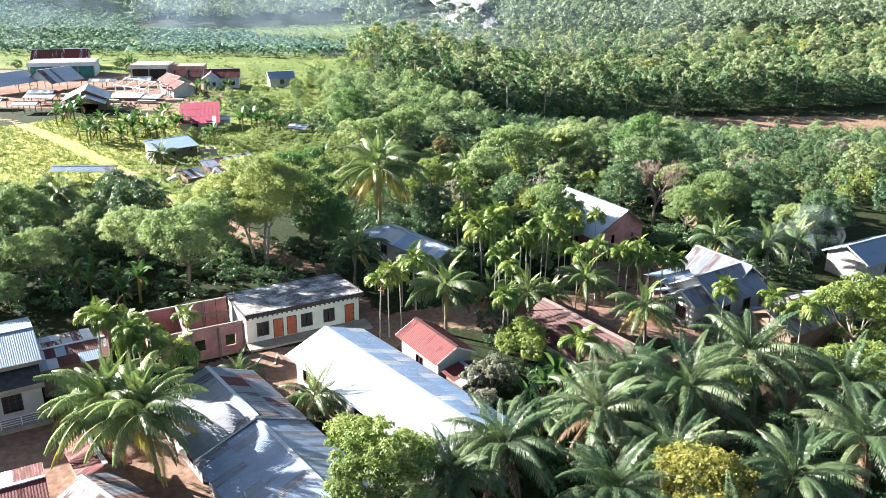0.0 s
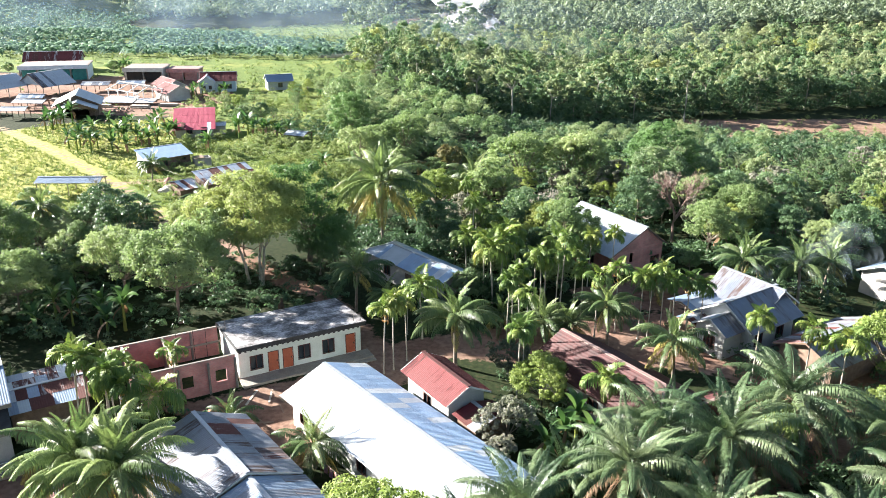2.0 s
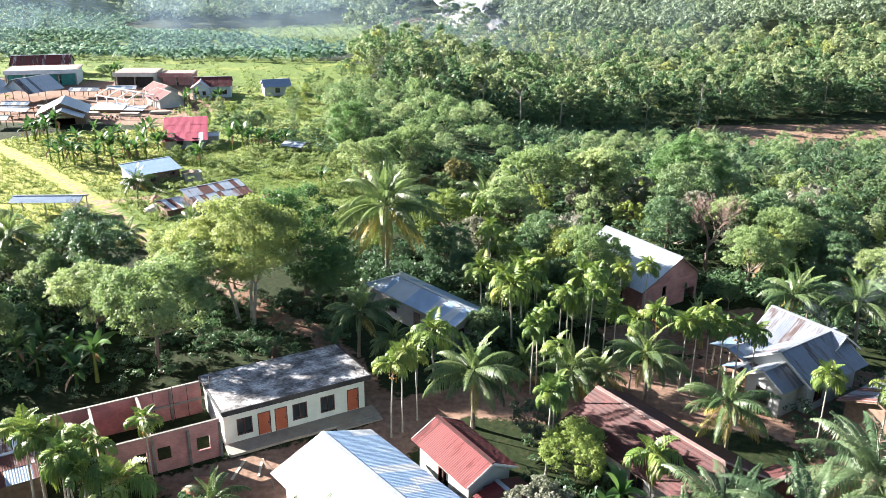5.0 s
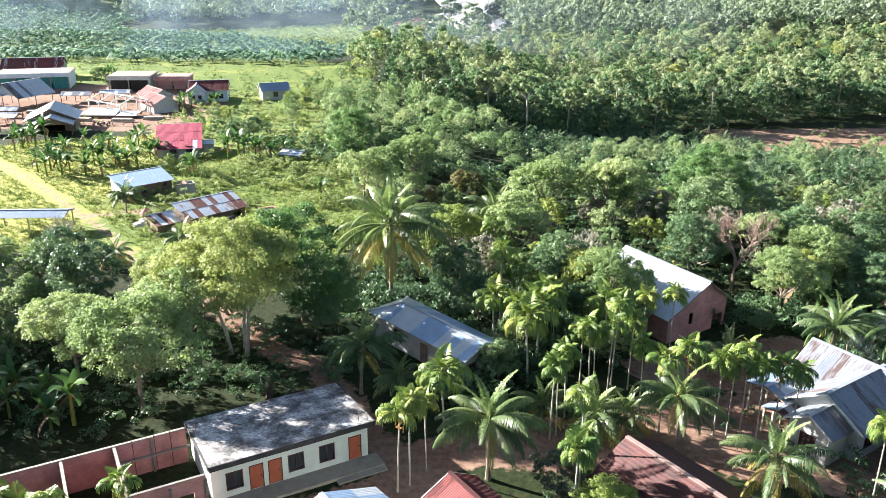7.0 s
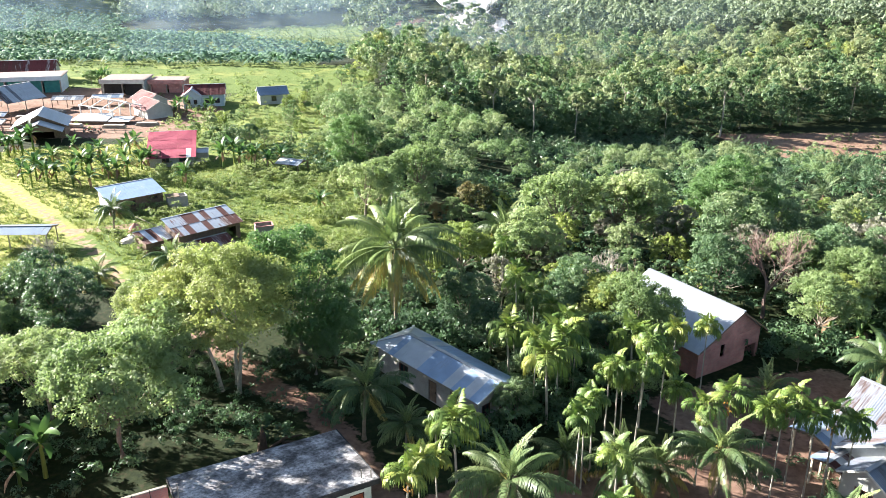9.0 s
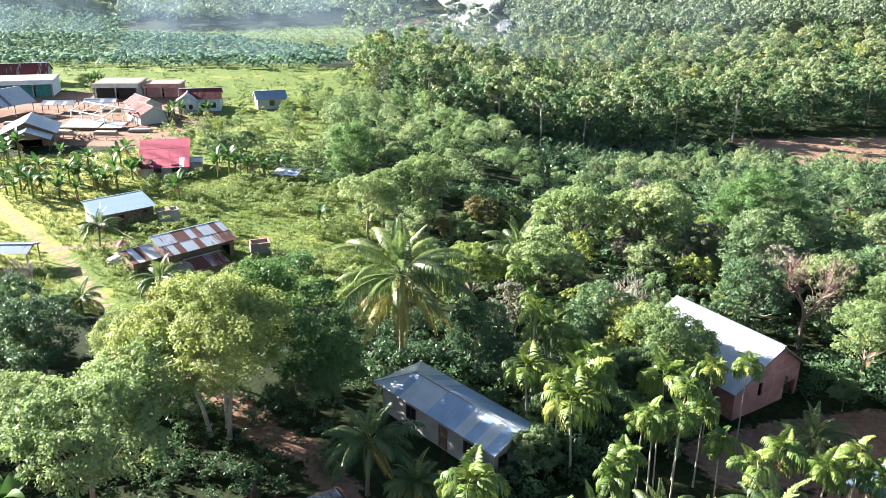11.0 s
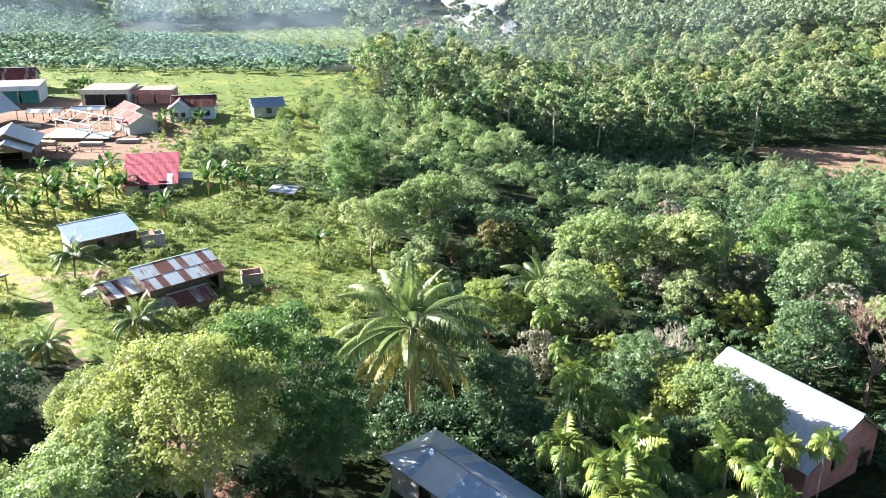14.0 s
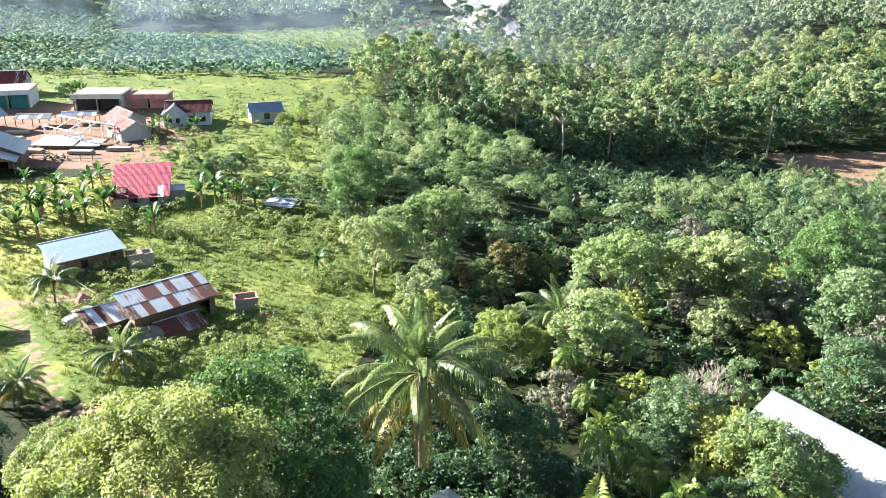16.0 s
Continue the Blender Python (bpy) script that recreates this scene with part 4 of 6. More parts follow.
# ---- the row of rooms, half finished ----
def row_house():
    t = thing("row_house", pose(-16.1, 80.75, 0.0, 0, 0, 28.8), "row house with mouldy flat roof beside its roofless brick rooms", "house")
    top = Geo().slab([(-6.4, -4.05, 3.82), (6.4, -4.05, 3.82), (6.4, 4.05, 3.05), (-6.4, 4.05, 3.05)], 0.14)
    part("roof_slab", top, M["slab_top"], t, "flat concrete roof stained black and white by mould")
    part("fascia", Geo().box(-6.45, 6.45, -4.14, -4.06, 3.42, 3.86), M["slab_edge"], t, "blackened roof edge")
    part("side_fascia", Geo().slab([(6.41, -4.05, 3.84), (6.5, -4.05, 3.84), (6.5, 4.05, 3.07), (6.41, 4.05, 3.07)], 0.32), M["slab_edge"], t)
    part("side_fascia", Geo().slab([(-6.5, -4.05, 3.84), (-6.41, -4.05, 3.84), (-6.41, 4.05, 3.07), (-6.5, 4.05, 3.07)], 0.32), M["slab_edge"], t)
    front = []
    for kind, x in (("window", -4.5), ("door", -2.85), ("door", -1.4), ("window", 0.25), ("window", 2.75), ("door", 5.1)):
        front.append(("door", x, 0.25, 0.95, 2.05) if kind == "door" else ("window", x, 0.85, 1.2, 1.4, "frame_dark", 2, 1))
    wall = wall_with(t, pose(0, -3.2, 0), 12.4, -0.4, 3.3, "plaster_mint", front, label="pale mint front wall")
    for k in range(24):
        part("vent_block", Geo().box(-6.0 + 0.52 * k - 0.1, -6.0 + 0.52 * k + 0.1, -0.012, 0.01, 2.82, 3.06), M["slab_edge"], wall)
    part("cross_wall", Geo().box(-6.2, -6.05, -3.0, 3.7, -0.4, 3.0), M["plaster_mint"], t, "pale mint end wall")
    part("cross_wall", Geo().box(6.05, 6.2, -3.0, 3.7, -0.4, 2.95), M["plaster_mint"], t)
    part("back_wall", Geo().box(-6.2, 6.2, 3.72, 3.86, -0.4, 2.85), M["plaster_grey"], t)
    part("porch", Geo().box(-6.3, 6.9, -4.9, -3.21, -0.3, 0.24), M["concrete_pale"], t, "raised concrete porch slab")
    part("step", Geo().box(2.8, 6.9, -5.5, -4.91, -0.3, 0.12), M["concrete_pale"], t)
    for x, y in ((6.0, -3.7), (5.4, -3.4), (-6.2, 1.0)):
        part("starter_bar", Geo().tube([(x, y, 3.4), (x, y, 4.5)], [0.04, 0.04], 5), M["concrete_pale"], t, "pale pipe standing on the roof")
    # roofless rooms
    left = -20.2
    part("brick_wall", wall_boxes(Geo(), left, -6.6, -0.4, 3.0, 0.16, []), M["brick_raw"], t, "bare red brick back wall", at=pose(0, 3.0, 0))
    part("brick_wall", wall_boxes(Geo(), -15.2, -6.7, -0.4, 3.4, 0.16, [(-13.4, -12.4, -0.4, 2.1), (-11.6, -10.6, 1.0, 2.2), (-8.6, -7.6, 1.0, 2.2)]), M["brick_raw"], t, "bare red brick front wall with empty openings", at=pose(0, -4.2, 0))
    for k, x in enumerate((-20.1, -15.6, -11.9)):
        part("brick_partition", Geo().box(x - 0.08, x + 0.08, -4.0 if k else -3.0, 2.99, -0.4, 2.95), M["brick_raw"], t, "bare brick partition")
        part("wall_cap", Geo().box(x - 0.11, x + 0.11, -4.0 if k else -3.0, 2.96, 2.952, 3.05), M["concrete_pale"], t, "pale concrete ring beam")
    part("wall_cap", Geo().box(left, -6.6, 2.97, 3.19, 3.002, 3.1), M["concrete_pale"], t)
    part("wall_cap", Geo().box(-15.2, -6.7, -4.23, -4.01, 3.402, 3.46), M["concrete"], t)
    for x, y in ((-15.6, -4.3), (-11.9, -4.3), (-9.2, -4.3), (-6.75, -4.3), (-9.2, 2.9)):
        part("column", Geo().box(x - 0.1, x + 0.1, y - 0.06, y + 0.08, -0.4, 3.15), M["concrete"], t, "grey concrete column")
    for x in (-10.6, -9.0, -7.8):
        part("starter_bar", Geo().tube([(x, 2.8, 0.0), (x, 2.8, 3.3)], [0.025, 0.025], 4), M["slab_edge"], t)
    part("lintel", Geo().box(-11.7, -6.4, 2.75, 2.96, 1.45, 1.6), M["concrete_pale"], t)


row_house()

# ---- houses near the yard ----
WIN = lambda x, z=0.9, w=1.2, h=1.2: ("window", x, z, w, h, "frame_dark", 2, 1)
DOOR = lambda x, mat="door_orange", z=0.05: ("door", x, z, 0.9, 2.0, mat)
# back: bluer sheets put the far slope's turn from the sun into colour.
house("long_house", "long house under a bright white zinc roof", -4.2, 62.1, -50, 22, 8.7, 2.9, 4.5, [("white_tin", 1)], "plaster", 0.7,
      {"front": [WIN(-8.5), DOOR(-6.6, "timber"), WIN(-4.6), WIN(0), DOOR(3), WIN(6)], "left": [DOOR(0)]}, rows=2, seed=3, roof_label="white corrugated zinc roof", back=[("ice_tin", 3), ("white_tin", 1)])
house("grey_roof_house", "house under a grey corrugated roof with a rusty far slope", -17.7, 58.1, -51.8, 9.8, 9.4, 2.8, 4.6, [("grey_tin", 5), ("worn_tin", 1)], "plaster_grey", 0.6,
      {"front": [WIN(-2), WIN(2)]}, rows=2, seed=5, shift=0.5, cap="ridge_tin", roof_label="grey zinc roof", back=[("worn_tin", 3), ("rust_tin", 1), ("grey_tin", 2)])
house("grey_roof_house", "near wing under newer bluish grey corrugated sheets", -11.0, 49.6, -51.8, 11.6, 9.4, 2.65, 4.35, [("grey_tin", 2), ("blue_tin", 3)], "plaster_grey", 0.6,
      {"front": [WIN(-2), WIN(2)]}, rows=2, seed=6, shift=0.5, roof_label="bluish zinc roof")
house("red_roof_house", "small white house with a faded red metal roof", -0.6, 70.3, -56, 7.4, 4.6, 3.0, 4.2, [("red_tin", 1)], "plaster", 0.45,
      {"front": [WIN(0)], "right": [DOOR(0, "timber")]}, seed=7, cap="red_tile", roof_label="faded red sheet roof")
house("red_roof_porch", "low red and white patched lean-to beside the red roofed house", 2.6, 66.0, -56, 3.2, 4.0, 2.2, 2.7, [("red_tin", 3), ("rust_tin", 2), ("white_tin", 1)], "timber", 0.3, seed=8, category="shed")
house("tiled_house", "long house with a weathered red tile roof", 14.9, 70.5, -54.8, 15.5, 8.0, 2.9, 4.9, [], "plaster_grey", 0.7, {"front": [WIN(-4), WIN(0), WIN(4)]},
      hip=(0.0, 3.0), tiles="red_tile", cap="ridge_pale", roof_label="red tile roof with pale ridge")
house("tiled_annex", "low tiled annex with patched red roof", 21.3, 66.3, 30, 6.5, 4.6, 2.4, 3.5, [], "plaster_grey", 0.5, tiles="red_tile", cap="ridge_pale")
house("white_house", "white walled house with a steep bluish metal roof", 31.3, 85.2, 34, 8.6, 7.0, 3.0, 5.1, [("grey_tin", 4), ("worn_tin", 2), ("blue_tin", 1)], "plaster", 0.6,
      {"front": [WIN(-2), WIN(1.5)]}, seed=11, roof_label="bluish zinc roof with rust stains")
house("white_house_wing", "cross wing of the white house under a rust stained roof", 32.8, 89.0, 124, 8.0, 6.0, 3.1, 5.2, [("worn_tin", 3), ("grey_tin", 2)], "plaster", 0.5, seed=12)
house("white_house_porch", "small white gabled front room with a barred window", 27.3, 82.2, 34, 3.4, 4.2, 2.8, 4.0, [("grey_tin", 1)], "plaster", 0.35,
      {"left": [("window", 0, 0.8, 1.3, 1.3, "frame_dark", 3, 3)]}, seed=13, category="house")
house("carport", "open carport under white zinc sheets", 27.0, 88.4, 30, 5.4, 4.0, 2.7, 3.2, [("blue_tin", 2), ("white_tin", 1)], "timber_pale", 0.3, posts=True, seed=14, category="carport")
house("awning", "sagging blue and white awning on posts", 25.9, 85.0, 34, 3.2, 2.8, 2.3, 2.7, [("white_tin", 2), ("blue_tin", 2), ("rust_tin", 1)], "timber_pale", 0.2, posts=True, seed=15, category="awning", sheet=0.8)
house("brown_shed", "brown plank walled shed with a rusty striped roof", 38.0, 79.2, 33, 11.0, 6.6, 2.6, 4.0, [("worn_tin", 3), ("rust_tin", 1), ("grey_tin", 2)], "timber", 0.5, seed=16, category="shed")
house("brick_house", "unplastered brick house with a bright white zinc roof", 20.5, 108.1, -57.4, 12.5, 9.8, 3.0, 5.9, [("white_tin", 1)], "brick_raw", 0.5,
      {"right": [("hole", -1.0, 1.4, 0.6, 1.3), ("hole", 3.2, 0.0, 1.6, 1.6)], "front": [WIN(2), WIN(-2)]}, rows=2, seed=17, shift=0.9)
house("hipped_house", "house with a pale blue zinc roof, hipped at one end", -4.1, 98.6, -47.5, 14.6, 5.4, 2.9, 3.95, [("ice_tin", 2), ("white_tin", 3)], "plaster_grey", 0.55,
      {"right": [WIN(0.9, 1.0, 0.9, 1.0), WIN(-1.2, 1.0, 0.9, 1.0)], "front": [WIN(4), DOOR(1, "timber"), WIN(-3)]}, hip=(2.6, 0), seed=18)
house("blue_roof_house", "house under a pale blue metal roof among trees", 54.5, 97.5, 30, 10, 6.5, 2.8, 4.4, [("blue_tin", 1)], "plaster_grey", 0.5, {"front": [WIN(0)]}, seed=19)
house("dark_shed", "dark open shed roofed with loose zinc sheets", 49.5, 112.0, 20, 6, 4.5, 2.2, 2.9, [("blue_tin", 1), ("worn_tin", 1)], "timber", 0.3, seed=20, category="shed")
house("low_hut", "low hut with a red and grey patched roof", 25.2, 64.4, -40, 4.6, 3.6, 1.9, 2.5, [("rust_tin", 2), ("blue_tin", 1)], "timber", 0.3, seed=21, category="hut")
veranda = house("veranda_house", "white house with a bluish metal roof and barred veranda", -42.5, 64.8, 32, 11.0, 9.6, 4.5, 5.5, [("blue_tin", 1)], "plaster", 0.7,
      {"front": [("window", 3.4, 0.9, 1.5, 1.5, "frame_dark", 3, 3), ("window", 0.0, 0.9, 1.5, 1.5, "frame_dark", 3, 3)], "right": [WIN(0)]}, seed=22)
part("eave_band", Geo().box(-5.5, 5.5, -4.92, -4.81, 4.05, 4.5), M["concrete_pale"], veranda, "grey concrete band under the eave")
part("canopy", Geo().slab([(-5.4, -7.0, 3.25), (5.2, -7.0, 3.25), (5.2, -4.2, 4.05), (-5.4, -4.2, 4.05)], 0.1), M["slab_edge"], veranda, "dark sloping canopy over the front rooms")
part("canopy_edge", Geo().box(-5.4, 5.25, -7.12, -7.01, 2.85, 3.27), M["concrete_pale"], veranda, "grey concrete canopy edge")
wall_with(veranda, pose(0, -6.6, 0), 10.0, -0.4, 2.95, "plaster", [("window", 2.6, 0.95, 1.5, 1.5, "frame_dark", 3, 3), ("door", -0.2, 0.4, 0.9, 2.0, "door_orange")])
part("end_wall", Geo().box(4.85, 5.0, -6.44, -4.3, -0.4, 2.95), M["plaster"], veranda)
part("terrace", Geo().box(-5.0, 5.4, -8.6, -6.76, -0.5, 0.4), M["concrete_pale"], veranda, "raised concrete terrace")
for k in range(4):
    part("railing_bar", Geo().beam((1.4, -8.3, 0.6 + 0.22 * k), (4.6, -8.3, 0.6 + 0.22 * k), 0.05, 0.05), M["frame_white"], veranda, "white metal railing")
for x in (1.4, 3.0, 4.6):
    part("railing_post", Geo().box(x - 0.04, x + 0.04, -8.34, -8.26, 0.4, 1.32), M["frame_white"], veranda)
house("patched_shed", "low shed roofed with rusty and blue sheets", -35.2, 68.6, 32, 6.4, 7.0, 2.9, 3.3, [("rust_tin", 3), ("blue_tin", 2), ("white_tin", 1)], "timber", 0.3, rows=2, seed=23, category="shed")
house("red_shed", "shed with a dull red metal roof", -30.8, 47.0, 30, 6.0, 5.6, 2.7, 3.3, [("red_tin", 4), ("white_tin", 1)], "timber", 0.3, seed=24, category="shed")
house("plank_house", "plank house with a brownish gabled roof", -23.0, 46.2, -38, 6.5, 5.0, 2.5, 3.6, [("worn_tin", 3), ("rust_tin", 2)], "timber", 0.4, seed=25)
house("faded_red_house", "small house with a faded red roof behind palms", -26.4, 52.6, -52, 6.0, 3.6, 2.5, 3.1, [("red_tin", 1)], "timber", 0.4, seed=26)

# ---- huts on the grass ----
plank_hut = shed("plank_hut", "brown plank hut with light blue zinc roof and white end wall", -52.8, 154.2, 40, 8.9, 5.2, 2.5, 3.4, [[("ice_tin", 1)]], "timber", 0.3, {"front": [WIN(2.9, 1.5, 0.7, 0.4), WIN(-0.6, 0.9, 0.8, 0.9)]}, 31, gable_mat="plaster")
shed("rusty_hut", "plank hut with a patchwork of rusty and bright roof sheets", -37.5, 139.6, 43, 9.8, 4.7, 2.5, 3.7, [[("rust_tin", 2), ("zinc_tin", 3)], [("rust_tin", 4), ("zinc_tin", 2)]], "timber", 0.35,
     {"front": [("hole", 3.2, 0.0, 1.4, 1.9)]}, 34)
shed("rusty_annex", "low annex with streaked rusty sheets against the patched hut", -43.4, 136.6, 43, 4.2, 3.8, 1.7, 2.2, [[("rust_tin", 2), ("zinc_tin", 2)]], "timber", 0.2, seed=36, category="shed")
shed("rusty_lean_to", "dark rusty lean-to at the front of the patched hut", -35.0, 135.9, 43, 5.0, 2.4, 1.0, 1.7, [[("rust_tin", 1)]], "timber", 0.1, seed=35, category="shed")
shed("pink_roof_house", "house with a crimson metal roof patched with pale sheets", -55.2, 182.6, 14, 8.8, 10.6, 1.9, 4.4, [[("pink_tin", 1)], [("pink_tin", 1)], [("pink_tin", 2), ("red_tin", 1), ("white_tin", 1)]], "plaster_grey", 0.5, {"front": [WIN(-1), WIN(2)]}, 36, "house")
house("pale_lean_to", "pale zinc lean-to beside the crimson roofed house", -50.8, 182.6, 13, 4.6, 3.4, 1.9, 2.3, [("white_tin", 1)], "plaster_grey", 0.2, seed=37, category="shed")
house("open_shelter", "open shelter with a pale blue roof on posts", -62.5, 137.0, 3, 10.5, 4.0, 2.4, 2.9, [("blue_tin", 1)], "timber_pale", 0.3, posts=True, seed=38, category="shelter")
house("tin_shelter", "low zinc shelter beside banana plants", -31.8, 177.0, -20, 4.8, 4.0, 1.4, 1.9, [("white_tin", 1), ("blue_tin", 1)], "timber", 0.2, posts=True, seed=39, category="shelter")


def tank():
    z = height(-29.8, 142.8)
    t = thing("brick_tank", pose(-29.8, 142.8, z, 0, 0, 20), "square open brick water tank with a rendered front", "tank")
    g = Geo().box(-1.25, 1.25, -0.95, -0.83, -0.3, 1.35).box(-1.25, 1.25, 0.83, 0.95, -0.3, 1.35).box(-1.25, -1.13, -0.83, 0.83, -0.3, 1.35).box(1.13, 1.25, -0.83, 0.83, -0.3, 1.35)
    part("tank_wall", g, M["concrete_pale"], t)
    part("rim", Geo().box(-1.3, 1.3, -1.0, -0.8, 1.352, 1.45).box(-1.3, 1.3, 0.8, 1.0, 1.352, 1.45).box(-1.3, -1.1, -0.8, 0.8, 1.352, 1.45).box(1.1, 1.3, -0.8, 0.8, 1.352, 1.45), M["brick_raw"], t, "raw brick rim")
    part("tank_floor", Geo().box(-1.12, 1.12, -0.82, 0.82, 0.3, 0.5), M["brick_raw"], t)
    z = height(-46.0, 155.0)
    t = thing("wash_house", pose(-46.0, 155.0, z, 0, 0, 30), "small concrete wash house with a blue drum", "wash house")
    part("wall", Geo().box(-1.5, 1.5, -0.9, -0.78, -0.3, 1.8).box(-1.5, 1.5, 0.78, 0.9, -0.3, 1.8).box(-1.5, -1.38, -0.78, 0.78, -0.3, 1.8).box(1.38, 1.5, -0.78, 0.78, -0.3, 1.8), M["plaster_grey"], t)
    part("roof_plate", Geo().box(-1.6, 0.3, -1.0, 1.0, 1.802, 1.9), M["timber"], t)
    part("drum", Geo().tube([(0.8, 0, -0.2), (0.8, 0, 1.2), (0.8, 0, 1.25)], [0.4, 0.4, 0.1], 12), M["blue_sheet"], t)


tank()


def heap(name, x, y, r, h, mat, label, seed):
    rng = random.Random(seed)
    g, n, rings = Geo(), 18, 5
    for k in range(rings):
        s = k / (rings - 1)
        for i in range(n):
            a = 6.283 * i / n
            q = r * (1 - s * 0.95) * (1 + 0.18 * math.sin(3 * a + seed) + rng.uniform(-0.07, 0.07))
            g.v.append((q * math.cos(a), q * math.sin(a), -0.2 + (h + 0.2) * (1 - (1 - s) ** 1.6) + rng.uniform(-0.04, 0.04)))
    for k in range(rings - 1):
        for i in range(n):
            g.f.append((k * n + i, k * n + (i + 1) % n, (k + 1) * n + (i + 1) % n, (k + 1) * n + i))
    g.f.append(tuple((rings - 1) * n + i for i in range(n)))
    single(name, g, M[mat], pose(x, y, height(x, y)), label, "heap")


heap("brick_pile", -48.6, 143.6, 1.3, 1.1, "brick_raw", "pile of red bricks on the grass", 1)
heap("earth_mound", -47.2, 140.4, 2.6, 0.7, "sand", "low heap of pale sandy earth", 2)
heap("earth_mound", -20.5, 69.6, 1.6, 0.6, "rubble", "small heap of red earth in the yard", 3)
heap("earth_mound", -27.0, 141.0, 1.5, 0.4, "rubble", "low heap of red earth by the tank", 4)

# ---- the far hamlet ----
house("twin_gable_house", "red roofed house with pale ridge caps", -75.5, 231.5, -48, 9.0, 7.4, 2.4, 4.2, [("red_tin", 1)], "plaster", 0.5, {"left": [WIN(0)]}, seed=41, cap="ridge_pale")
house("twin_gable_house", "second red gable behind the first", -79.5, 241.0, -48, 9.5, 6.6, 2.4, 4.2, [("red_tin", 1)], "plaster", 0.5, seed=42, cap="ridge_pale")
house("white_villa", "white house with a dark red roof and a balcony rail", -66.8, 247.0, 12, 10.5, 8.0, 3.2, 5.2, [("red_tin", 1)], "plaster_blue", 0.5, {"front": [WIN(-3), WIN(0.5), WIN(3)]}, seed=43)
house("villa_gable", "white front gable of the villa with dark windows", -69.2, 243.0, 102, 5.0, 5.0, 3.1, 4.8, [("white_tin", 1), ("pink_tin", 1)], "plaster_blue", 0.4, {"left": [WIN(-0.8, 1.2, 0.8, 0.9), WIN(0.9, 1.2, 0.8, 0.9)]}, seed=44)
house("blue_gable_house", "small house with a blue grey roof among trees", -50.0, 250.0, 20, 8.0, 6.5, 2.6, 4.2, [("blue_tin", 1)], "plaster", 0.4, {"front": [WIN(0)]}, seed=45)
house("market_hall", "open market hall with a white roof on pale posts", -113.0, 238.0, 62, 11.0, 11.0, 3.0, 6.2, [("white_tin", 3), ("worn_tin", 1)], "timber_pale", 0.6, posts=True, seed=46, category="market hall", gable_mat="plaster_blue")
house("market_hall", "second open market hall with a white roof", -124.0, 232.0, 62, 13.0, 11.0, 3.0, 5.6, [("white_tin", 1)], "timber_pale", 0.6, posts=True, seed=47, category="market hall", gable_mat="plaster_blue")
house("workshop", "workshop with a bright white roof and dark open gable", -89.0, 203.0, 108, 10.0, 10.5, 2.8, 5.2, [("white_tin", 1)], "timber", 0.6, {"left": [("hole", 0, 0.2, 5.0, 2.0)]}, seed=48, category="workshop")
house("workshop_porch", "lower white roofed porch of the workshop", -86.6, 196.5, 108, 4.6, 8.6, 2.3, 4.0, [("white_tin", 1)], "timber", 0.3, posts=True, seed=49, category="porch")
for k, (x, y, a, l, w, mat) in enumerate(((-101, 243, 5, 8, 4.5, "grey_tin"), (-92, 246, 8, 8, 4, "blue_tin"), (-108, 219, 0, 7, 3.6, "blue_tin"), (-103, 208, -4, 8, 4, "white_tin"), (-101, 196, 5, 6, 4, "white_tin"), (-112, 200, 0, 7, 4, "blue_tin"), (-141, 228, 10, 12, 8, "white_tin"), (-146, 255, 15, 12, 8, "white_tin"))):
    house("market_stall", "low market stall under zinc sheets", x, y, a, l, w, 2.0, 2.6, [(mat, 3), ("white_tin", 1)], "timber", 0.3, posts=True, seed=60 + k, category="stall", group="market stalls")


def shop(x, y, turn, l, w, h, wall, front, label, bays, name="shop_building"):
    z = height(x, y)
    t = thing(name, pose(x, y, z, 0, 0, turn), label, "shop")
    part("roof_slab", Geo().box(-l / 2 - 0.5, l / 2 + 0.5, -w / 2 - 1.2, w / 2 + 0.2, h, h + 0.25), M["concrete_pale"], t, "flat pale concrete roof")
    part("roof_deck", Geo().box(-l / 2 - 0.2, l / 2 + 0.2, -w / 2 - 0.6, w / 2, h + 0.252, h + 0.32), M["ridge_pale"], t)
    part("parapet", Geo().box(-l / 2 - 0.5, l / 2 + 0.5, -w / 2 - 1.3, -w / 2 - 1.2, h - 0.7, h + 0.5), M[wall], t)
    for sx in (-1, 1):
        part("side_wall", Geo().box(sx * l / 2 - 0.1, sx * l / 2 + 0.1, -w / 2, w / 2, -0.5, h), M[wall], t)
    part("back_wall", Geo().box(-l / 2 + 0.1, l / 2 - 0.1, w / 2 - 0.2, w / 2, -0.5, h), M[wall], t)
    for i in range(bays):
        c = -l / 2 + l * (i + 0.5) / bays
        part("shutter", Geo().box(c - l / bays / 2 + 0.3, c + l / bays / 2 - 0.3, -w / 2 + 0.1, -w / 2 + 0.18, -0.3, h - 0.7), M[front], t)
    for i in range(bays + 1):
        c = -l / 2 + l * i / bays
        part("pillar", Geo().box(c - 0.15, c + 0.15, -w / 2 - 1.15, -w / 2 - 0.85, -0.5, h), M["concrete_pale"], t)
    part("floor_slab", Geo().box(-l / 2 - 0.4, l / 2 + 0.4, -w / 2 - 1.4, w / 2 - 0.21, -0.6, -0.1), M["concrete_pale"], t)
    return t


